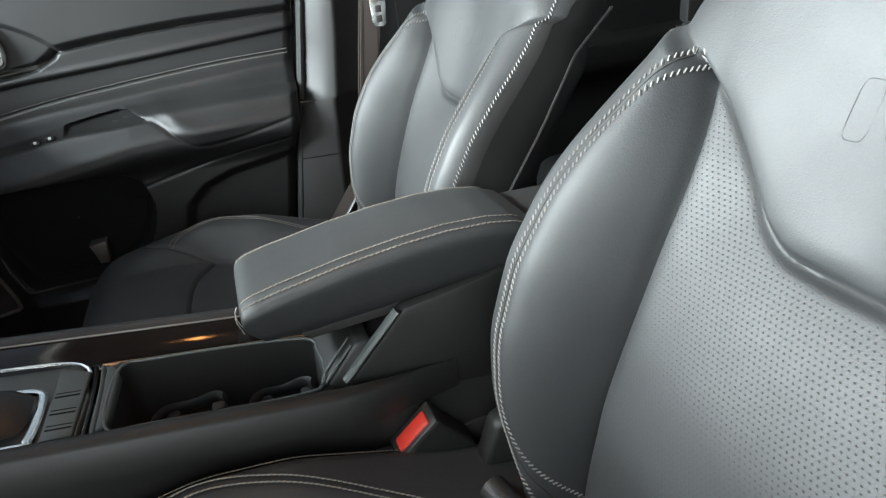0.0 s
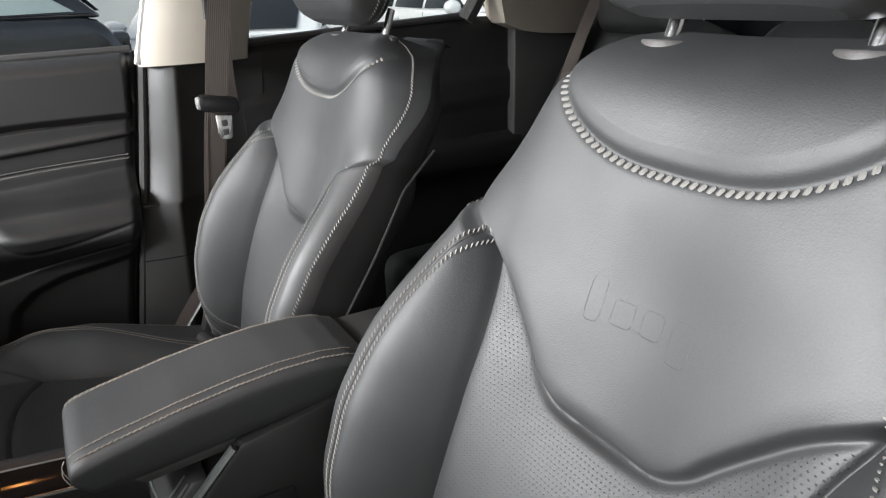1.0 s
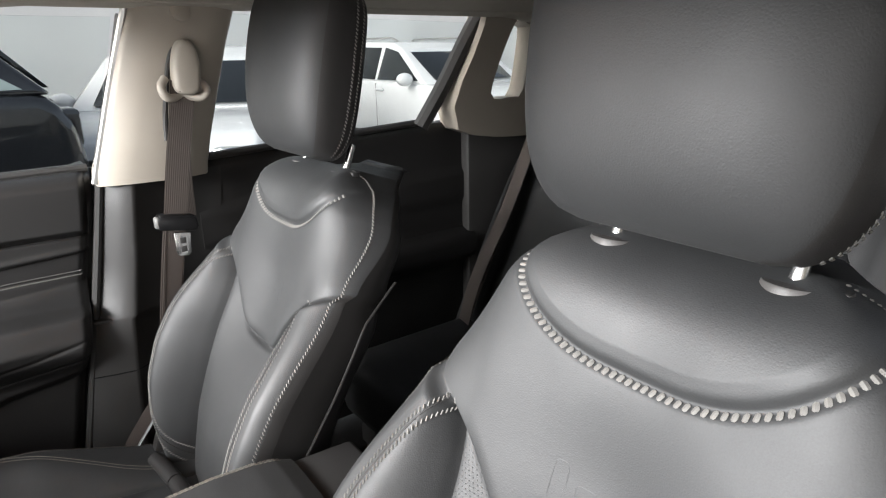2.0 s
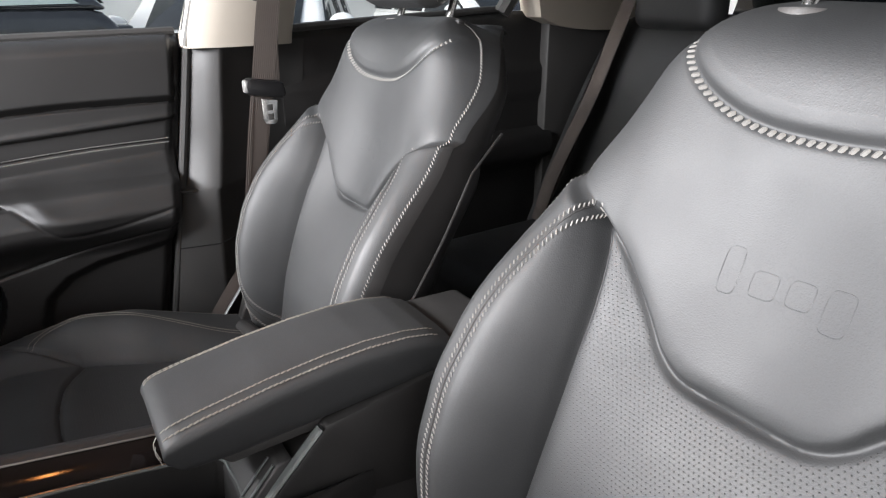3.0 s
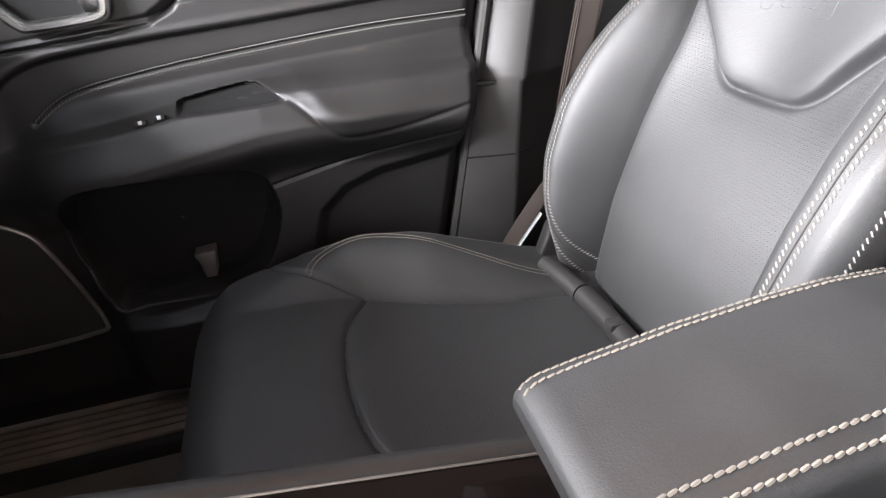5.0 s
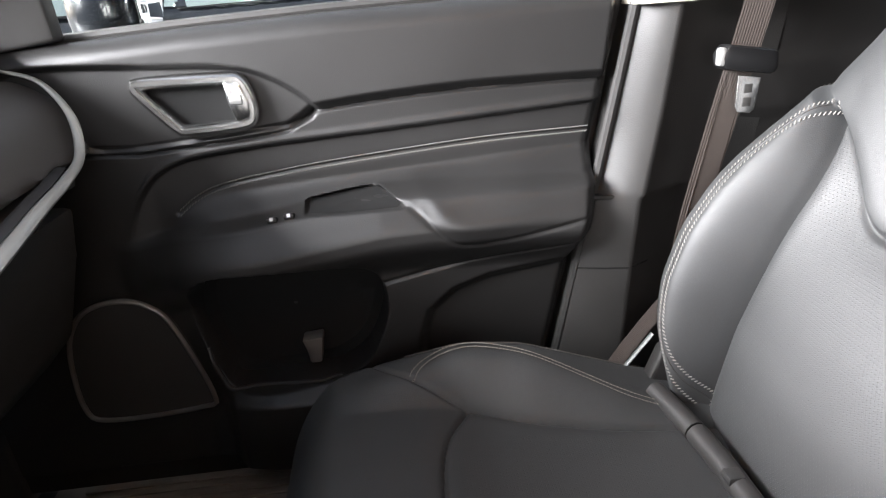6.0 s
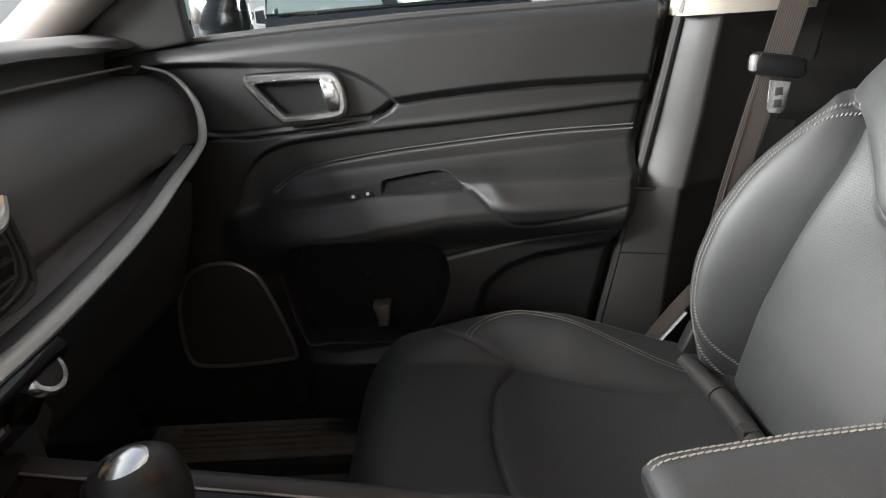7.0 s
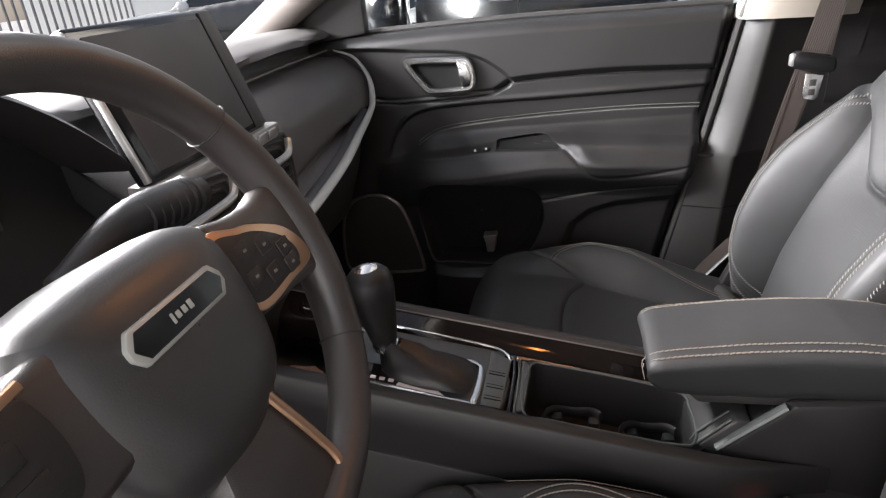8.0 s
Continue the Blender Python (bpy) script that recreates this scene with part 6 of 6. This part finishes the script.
    part("slot_cover", prism([(-0.56, 0.80), (-0.525, 0.925), (-0.60, 0.925), (-0.60, 0.80)], "y", -0.11, 0.09, 0.004), PLASTIC, dash, "black storage nook")
    # glove box under the trim
    part("glove_box", prism([(-0.60, 1.005), (-0.615, 0.93), (-0.66, 0.80), (-0.72, 0.74), (-0.80, 0.74), (-0.80, 1.005)], "y", 0.17, 0.70, 0.012), PLASTIC_DARK, dash, "dark glove box lid")
    # black filler that paints shade between the gauges and the screen
    part("gauge_wall", prism([(-0.70, 1.232), (-0.650, 1.200), (-0.556, 1.130), (-0.540, 1.050), (-0.64, 1.02), (-0.72, 1.05)], "y", -0.158, -0.1525, 0.002), SHADE_JOINT, dash, "black wall painting the shade beside the gauges")
    # instrument hood on the driver's side
    def hood_z(y):
        return 1.322 - 2.1 * (y + 0.393) ** 2
    ys = np.linspace(-0.60, -0.146, 40)
    hood = [[(-0.82, y, min(1.235, hood_z(y))), (-0.74, y, hood_z(y) - 0.012), (-0.62, y, hood_z(y)), (-0.566, y, hood_z(y) - 0.004), (-0.560, y, hood_z(y) - 0.010), (-0.570, y, hood_z(y) - 0.016), (-0.640, y, hood_z(y) - 0.018)] for y in ys]
    sheet("instrument_hood", np.array(hood), PLASTIC, dash, "black instrument hood")
    # the hood's shade is put into this panel's black colour
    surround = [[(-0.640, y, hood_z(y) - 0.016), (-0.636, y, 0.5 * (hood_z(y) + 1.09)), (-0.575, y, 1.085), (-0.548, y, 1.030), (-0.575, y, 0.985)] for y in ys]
    sheet("instrument_surround", np.array(surround), SHADE_JOINT, dash, "surround painted black for the shade under the instrument hood")
    part("instrument_face", prism([(-0.634, 1.13), (-0.614, 1.13), (-0.634, 1.262), (-0.650, 1.262)], "y", -0.520, -0.262, 0.004), SCREEN, dash, "dark instrument display")
    return dash


dash = make_dash()


def make_screen():
    sc = thing("touch_screen", -0.56, -0.02, 1.16, "dark switched-off touch screen on the dashboard", "screen")
    tilt = Matrix.Translation((-0.541, 0, 1.162)) @ Matrix.Rotation(radians(-19), 4, "Y")
    def placed(bm):
        bmesh.ops.transform(bm, matrix=tilt, verts=bm.verts)
        return bm
    part("bezel", placed(box(-0.022, 0.0, -0.148, 0.125, 0.0, 0.172, 0.006, 3)), GLOSS, sc, "gloss black bezel")
    part("display", placed(box(-0.001, 0.0015, -0.130, 0.089, 0.010, 0.160, 0.001)), SCREEN, sc, "dark glass display")
    part("side_strip", placed(box(-0.001, 0.0020, 0.093, 0.121, 0.004, 0.168, 0.001)), PLASTIC_SOFT, sc, "satin side strip")
    part("edge_strip", placed(box(-0.007, 0.0015, -0.1525, -0.1475, 0.004, 0.168, 0.0015)), SILVER, sc, "bright metal side edge")
    return sc


touch_screen = make_screen()
# ---------- steering wheel ----------


def make_wheel():
    cx, cy, cz = -0.342, -0.415, 1.158
    wheel = thing("steering_wheel", cx, cy, cz, "black leather steering wheel with pale trim accents", "steering wheel")
    m = Matrix.Translation((cx, cy, cz)) @ Matrix.Rotation(radians(90 - 24), 4, "Y") @ Matrix.Rotation(radians(90), 4, "Z")

    def placed(bm):
        bmesh.ops.transform(bm, matrix=m, verts=bm.verts)
        return bm
    # local: x to the passenger, y up the wheel, z to the driver
    rim = []
    for a in np.linspace(0, 2 * math.pi, 96, endpoint=False):
        flat = 1.0 - 0.035 * max(0, -math.sin(a)) ** 6
        rim.append((0.179 * math.cos(a), 0.179 * flat * math.sin(a), 0.0))
    rad = [0.0165 + 0.0018 * (abs(math.cos(a)) ** 4) for a in np.linspace(0, 2 * math.pi, 96, endpoint=False)]
    part("rim", placed(tube(rim, rad, 16, closed=True, flat=1.12)), WHEEL_LEATHER, wheel, "black leather wheel rim")
    for a in (0.62, math.pi - 0.62, -0.62, math.pi + 0.62):
        bm = bmesh.new()
        ring = [(0.179 * math.cos(a) + 0.0185 * math.cos(a) * math.cos(k), 0.179 * math.sin(a) + 0.0185 * math.sin(a) * math.cos(k), 0.0198 * math.sin(k)) for k in np.linspace(0, 2 * math.pi, 24, endpoint=False)]
        part("rim_seam", placed(tube(ring, 0.0007, 5, closed=True, bm=bm)), PLASTIC_DARK, wheel, "dark rim seam")
    # airbag cover: a domed shield shape
    cover = smooth_line([(-0.090, 0.050), (-0.054, 0.062), (0.0, 0.063), (0.050, 0.058), (0.080, 0.042), (0.084, 0.008), (0.078, -0.036), (0.057, -0.072), (0.0, -0.092), (-0.062, -0.082), (-0.090, -0.042), (-0.097, 0.010)], 72, closed=True)
    rows = []
    for f, h in ((1.0, -0.035), (1.0, -0.018), (0.992, -0.010), (0.965, -0.002), (0.91, 0.0055), (0.82, 0.0115), (0.70, 0.0158), (0.54, 0.0184), (0.3, 0.0196), (0.01, 0.0198)):
        rows.append([(x * f, y * f, h) for x, y in np.vstack([cover, cover[:1]])])
    arr = np.array(rows)
    hom = np.concatenate([arr, np.ones(arr.shape[:2] + (1,))], -1) @ np.array(m).T
    hub = sheet("airbag_cover", hom[..., :3], HUB_SKIN, wheel, "domed black airbag cover")
    def badge(cut):
        return [(sx * (px - cut) - 0.007, sy * (py - cut * 0.9) + 0.014) for sx, sy, px, py in ((-1, 1, 0.0465, 0.0035), (-1, 1, 0.0400, 0.0115), (1, 1, 0.0400, 0.0115), (1, 1, 0.0465, 0.0035), (1, -1, 0.0465, 0.0035), (1, -1, 0.0400, 0.0115), (-1, -1, 0.0400, 0.0115), (-1, -1, 0.0465, 0.0035))]
    part("badge_frame", placed(prism(badge(0.0), "z", 0.012, 0.0222, 0.0012)), PALE_TRIM, hub, "satin silver badge frame")
    part("badge_plate", placed(prism(badge(0.0032), "z", 0.015, 0.0225)), GLOSS, hub, "gloss black badge plate")
    for x, w, h in ((-0.009, 0.0011, 0.0055), (-0.0038, 0.0019, 0.0038), (0.0022, 0.0019, 0.0038), (0.0082, 0.0019, 0.005)):
        part("badge_mark", placed(box(x - 0.007 - w, x - 0.007 + w, 0.014 - h * 0.6, 0.014 + h * 0.6, 0.0220, 0.0232, 0.0005)), PALE_TRIM, hub, "plain bright mark")
    # side spokes with switch pods
    for sign in (-1, 1):
        arm = [(sign * x, y) for x, y in ((0.060, 0.048), (0.095, 0.040), (0.130, 0.038), (0.166, 0.046), (0.174, 0.020), (0.174, -0.044), (0.125, -0.038), (0.066, -0.034))]
        spoke = part("spoke", placed(prism(arm if sign > 0 else arm[::-1], "z", -0.016, 0.010, 0.008, 3)), WHEEL_LEATHER, wheel, "black wheel spoke")
        out = 0.0 if sign > 0 else 0.046
        if sign > 0:
            band = smooth_line([(sign * (x + out), y) for x, y in ((0.054, 0.036), (0.090, 0.031), (0.1125, 0.0245), (0.142, 0.009), (0.157, -0.012), (0.154, -0.0275), (0.120, -0.0295), (0.060, -0.025))], 64, closed=True)
            part("pod_trim", placed(prism([tuple(q) for q in (band if sign > 0 else band[::-1])], "z", 0.004, 0.0128, 0.0016)), COPPER, spoke, "warm satin trim round the switches")
        else:
            edge = smooth_line([(-0.100, 0.036), (-0.136, 0.031), (-0.159, 0.0245)], 16)
            part("pod_trim", placed(tube([(a, b, 0.0118) for a, b in edge], 0.0030, 8, flat=0.6)), COPPER, spoke, "warm satin trim round the switches")
        pod = smooth_line([(sign * (x + out), y) for x, y in ((0.058, 0.030), (0.090, 0.0255), (0.110, 0.019), (0.132, 0.005), (0.1415, -0.010), (0.138, -0.0215), (0.118, -0.0238), (0.062, -0.0195))], 56, closed=True)
        part("switch_pod", placed(prism([tuple(q) for q in (pod if sign > 0 else pod[::-1])], "z", 0.006, 0.0134, 0.001)), PLASTIC, spoke, "black switch pod")
        for x, y in ((0.082, 0.014), (0.106, 0.008), (0.128, -0.004), (0.078, -0.006), (0.100, -0.013), (0.126, -0.018)):
            x = x + out
            part("wheel_key", placed(box(sign * x - 0.0085, sign * x + 0.0085, y - 0.0065, y + 0.0065, 0.012, 0.0146, 0.0010)), PLASTIC, spoke, "black wheel key")
            if sign < 0:
                continue
            part("key_mark", placed(box(sign * x - 0.0020, sign * x + 0.0020, y - 0.0010, y + 0.0010, 0.0145, 0.0149)), GREYMARK, spoke, "plain pale key mark")
    # lower spoke
    low = [(-0.034, -0.060), (0.034, -0.060), (0.048, -0.110), (0.060, -0.165), (-0.060, -0.165), (-0.048, -0.110)]
    lower = part("lower_spoke", placed(prism(low, "z", -0.018, 0.006, 0.006)), WHEEL_LEATHER, wheel, "black lower spoke")
    e = smooth_line([(0.022, -0.064, 0.007), (0.030, -0.090, 0.008), (0.041, -0.126, 0.008), (0.046, -0.150, 0.008), (0.040, -0.163, 0.008), (0.020, -0.168, 0.008)], 30)
    part("spoke_trim", placed(tube(e, 0.0042, 8, flat=0.7)), COPPER, lower, "warm satin trim on the lower spoke")
    part("column", placed(tube([(0, 0.0, -0.16), (0, 0, -0.012)], 0.045, 20)), PLASTIC, wheel, "black steering column shroud")
    return wheel


wheel = make_wheel()
stalk = thing("wiper_stalk", -0.46, -0.27, 1.17, "black ribbed wiper stalk beside the wheel", "stalk")
sline = [(-0.455, -0.38, 1.165), (-0.450, -0.310, 1.184), (-0.446, -0.208, 1.178)]
part("arm", tube(smooth_line(sline, 12), [0.012, 0.012, 0.013, 0.014, 0.016, 0.018, 0.019, 0.019, 0.019, 0.0185, 0.017, 0.013], 14), PLASTIC, stalk)
for k in range(7):
    c = np.array(sline[1]) + (np.array(sline[2]) - np.array(sline[1])) * (0.15 + 0.11 * k)
    ax = np.array(sline[2]) - np.array(sline[1])
    part("grip_rib", lathe([(0.018, -0.0026), (0.0200, 0.0), (0.018, 0.0026)], 18, c, ax / np.linalg.norm(ax)), PLASTIC_SOFT, stalk, "raised grip rib")
for k, (x, y, z) in enumerate(((-0.52, -0.20, 0.96), (-0.53, -0.245, 0.955), (-0.535, -0.285, 0.95))):
    sw = thing("dash_switch", x, y, z, "round dark dashboard switch below the wheel", "switch", "dash switches")
    part("bezel", lathe([(0.017, 0), (0.018, 0.006), (0.014, 0.008), (0.002, 0.008)], 24, (x, y, z), (0.8, 0.1, 0.4)), CHROME if k == 0 else PLASTIC_SOFT, sw)
    part("dash_bracket", tube([(x, y, z), (x - 0.10, y, z - 0.05)], 0.012, 10), PLASTIC_DARK, sw)

# ---------- hanging card ----------
tag = thing("hanging_card", -0.508, 0.022, 1.06, "small yellow and red card hanging from the air vent", "card")
tilt = Matrix.Translation((-0.508, 0.022, 1.058)) @ Matrix.Rotation(radians(-14), 4, "X") @ Matrix.Rotation(radians(12), 4, "Y")
for name, bm, material, label in (("card", box(-0.0008, 0.0008, -0.014, 0.014, -0.024, 0.012), YELLOW, "yellow card"), ("card_head", box(-0.0009, 0.0009, -0.014, 0.014, 0.012, 0.022), RED, "red upper edge")):
    bmesh.ops.transform(bm, matrix=tilt, verts=bm.verts)
    part(name, bm, material, tag, label)
part("cord", tube([(-0.508, 0.020, 1.079), (-0.515, 0.016, 1.096), (-0.523, 0.010, 1.101)], 0.0008, 6), PLASTIC_DARK, tag, "thin dark cord")

# ---------- roof lamp ----------
roof_lamp = thing("roof_lamp", 0.015, 0.0, 1.60, "beige roof lamp with a warm glowing lens", "lamp")
part("housing", box(-0.045, 0.075, -0.085, 0.085, 1.592, 1.622, 0.008, 3), BEIGE, roof_lamp, "beige plastic lamp housing")
for y in (-0.035, 0.035):
    part("lens", box(-0.010, 0.040, y - 0.026, y + 0.026, 1.586, 1.594, 0.002), LENS, roof_lamp, "warm glowing lens")

# ---------- floor things ----------
for name, y0, y1 in (("floor_mat", 0.12, 0.66), ("floor_mat", -0.70, -0.17)):
    mat_thing = thing(name, -0.6, 0.5 * (y0 + y1), FLOOR_Z, "dark grey carpet floor mat", "floor mat", "floor mats")
    part("mat", box(-0.95, -0.30, y0, y1, FLOOR_Z, FLOOR_Z + 0.012, 0.005), CARPET, mat_thing)
scuff = thing("scuff_plate", -0.4, 0.70, 0.440, "ridged brownish sill scuff plate", "scuff plate")
part("plate", box(-0.82, 0.02, 0.640, 0.760, 0.430, 0.446, 0.004), SCUFF, scuff)
for k in range(5):
    part("ridge", box(-0.76, -0.02, 0.655 + 0.019 * k, 0.664 + 0.019 * k, 0.446, 0.4505, 0.001), SCUFF, scuff, "long raised ridge")
card = thing("cardboard_piece", -0.475, -0.055, 0.830, "crumpled brown paper in the console nook", "paper")
bm = bmesh.new()
bmesh.ops.create_icosphere(bm, subdivisions=3, radius=1.0)
for v in bm.verts:
    n = noise.noise(v.co * 2.2)
    v.co = Vector((-0.470 + v.co.x * 0.030 * (1 + 0.4 * n), -0.058 + v.co.y * 0.022 * (1 + 0.4 * n), 0.848 + v.co.z * 0.014 * (1 + 0.4 * n)))
part("crumple", bm, BROWN, card)

# ---------- outside: yard wall, fence and parked cars ----------
structure("yard_wall", box(-9, 30, 8.6, 8.9, 0, 5.0), WALLPAINT, "tall plain white yard wall", "wall")
# added wall out of view; its grey and height keep the bounced light neutral
structure("building_wall", box(-6.6, 16.3, -4.4, -4.0, 0, 3.0), CONCRETE, "plain grey wall added out of view for its bounced light", "wall")
structure("yard_wall_end", box(16.0, 16.3, -4.0, 8.6, 0, 5.0), WALLPAINT, "plain white wall behind the cars", "wall")


def make_parked_car(x, y, turn, paint, label, tall=1.62, lamp=None, belt=0.0, glass=None):
    car = thing("parked_car", 0, 0, 0, label, "car", "parked cars")
    L, W = 4.4, 1.80
    k = tall / 1.62
    lower = smooth_line([(-2.15, 0.32), (-2.20, 0.62), (-2.10, 0.86), (-1.85, 0.98), (-1.00, 1.06), (1.55, 1.10), (2.02, 1.04), (2.15, 0.75), (2.12, 0.36)], 40)
    body = prism([(a, b * k) for a, b in lower], "y", -W / 2, W / 2, 0.07, 3)
    part("body", body, paint, car, "painted car body")
    cab = [(-1.05, 1.05), (-0.35, 1.50), (-0.10, 1.585), (0.9, 1.62), (1.70, 1.56), (2.02, 1.08)]
    bm = prism([(a, b * k) for a, b in cab], "y", -W / 2 + 0.03, W / 2 - 0.03, 0.05, 3)
    for v in bm.verts:
        if v.co.z > 1.1 * k:
            v.co.y *= 1 - 0.30 * (v.co.z / k - 1.1)
    part("cabin", bm, paint, car, "painted car roof and pillars")
    for sign in (-1, 1):
        for w in ([(-0.88, 1.10), (-0.30, 1.46), (0.02, 1.52), (0.12, 1.10)], [(0.20, 1.10), (0.14, 1.52), (0.85, 1.54), (0.98, 1.12)], [(1.08, 1.12), (0.98, 1.53), (1.50, 1.51), (1.86, 1.14)]):
            pb = prism([(a, b * k) for a, b in w], "y", -0.012, 0.012, 0.004)
            for v in pb.verts:
                v.co.y = sign * ((W / 2 - 0.03) * (1 - 0.30 * max(0, v.co.z / k - 1.1)) + 0.004 + v.co.y)
            part("window", pb, glass or CARGLASS, car, "tinted side window")
        for hx in (0.02, 0.92):
            part("door_handle", box(hx - 0.09, hx + 0.09, sign * (W / 2) - 0.02, sign * (W / 2) + 0.03, 0.955 * k, 0.985 * k, 0.01), SILVER if paint is BLACKPAINT else paint, car, "door handle")
            part("door_gap", box(hx + 0.12, hx + 0.128, sign * (W / 2) - 0.01, sign * (W / 2) + 0.0015, 0.38, 1.05 * k), PLASTIC_DARK, car, "dark door gap")
        bmm = bmesh.new()
        bmesh.ops.create_uvsphere(bmm, u_segments=16, v_segments=10, radius=1.0)
        for v in bmm.verts:
            v.co = Vector((-0.78 + v.co.x * 0.09, sign * (W / 2 + 0.11) + v.co.y * 0.12, 1.12 * k + v.co.z * 0.085))
        part("mirror", bmm, paint, car, "door mirror")
        part("sill", box(-1.1, 1.0, sign * (W / 2) - 0.03, sign * (W / 2) + 0.015, 0.26, 0.40, 0.01), PLASTIC, car, "black plastic sill")
        part("headlamp", box(-2.19, -1.95, sign * 0.72 - 0.16, sign * 0.72 + 0.16, 0.72 * k, 0.86 * k, 0.04), MIRROR, car, "clear headlamp")
        part("tail_lamp", box(2.02, 2.15, sign * 0.74 - 0.12, sign * 0.74 + 0.12, 0.80 * k, 1.00 * k, 0.03), lamp or RED, car, "tail lamp")
        part("roof_bar", tube([(-0.05, sign * 0.62, 1.60 * k), (0.1, sign * 0.62, 1.645 * k), (1.35, sign * 0.62, 1.655 * k), (1.5, sign * 0.62, 1.59 * k)], 0.016, 8), SILVER, car, "roof bar")
        for wx in (-1.35, 1.30):
            tyre = part("wheel", lathe([(0.20, -0.11), (0.30, -0.11), (0.33, -0.08), (0.33, 0.08), (0.30, 0.11), (0.20, 0.11)], 32, (wx, sign * (W / 2 - 0.08), 0.33), (0, 1, 0)), TYRE, car, "black tyre")
            part("rim", lathe([(0.03, -0.012), (0.215, -0.012), (0.215, 0.012), (0.19, 0.004), (0.03, 0.010)], 28, (wx, sign * (W / 2 + 0.028), 0.33), (0, sign, 0)), SILVER, tyre, "silver wheel rim")
    for xw, outline in ((0, [(-1.00, 1.10), (-0.42, 1.455)]), (1, [(2.00, 1.14), (1.78, 1.50)])):
        (xa, za), (xb, zb) = outline
        off = 0.02 if xw else -0.02
        pb = prism([(xa + off, za * k), (xb + off, zb * k), (xb - off, zb * k), (xa - off, za * k)], "y", -0.66, 0.66, 0.004)
        part("windscreen", pb, CARGLASS, car, "dark windscreen")
    part("grille", box(-2.215, -2.15, -0.45, 0.45, 0.52, 0.80 * k, 0.02), PLASTIC_DARK, car, "black front grille")
    if belt:
        for child in car.children_recursive:
            if not child.name.startswith(("wheel", "rim")):
                for v in child.data.vertices:
                    v.co.z = float(np.interp(v.co.z, [0.4, 1.06 * k, 1.66 * k], [0.4, belt, belt + 0.40]))
    car.matrix_basis = pose(x, y, 0, 0, 0, turn)
    return car


make_parked_car(-1.54, 4.95, 0, BLACKPAINT, "black parked car beside the white ones", 1.60, BLACKPAINT, 1.24, PALEGLASS)
make_parked_car(1.95, 6.0, 60, WHITEPAINT, "white parked car standing at an angle", 1.60)
make_parked_car(5.6, 7.0, 90, WHITEPAINT, "white parked car with roof bars further off", 1.66)
make_parked_car(-5.2, 9.0, 20, WHITEPAINT, "white parked car beside the black one", 1.60)
fence = thing("yard_fence", -7.0, 7.0, 0, "grey steel bar fence at the yard's edge", "fence")
for z in (0.25, 1.75):
    part("fence_rail", box(-7.03, -6.97, -3.98, 14.0, z - 0.03, z + 0.03, 0.005), STEEL, fence)
for k in range(120):
    y = -4.0 + 0.15 * k
    bm = box(-7.012, -6.988, y - 0.012, y + 0.012, 0.0, 1.95)
    part("fence_bar", bm, STEEL, fence)
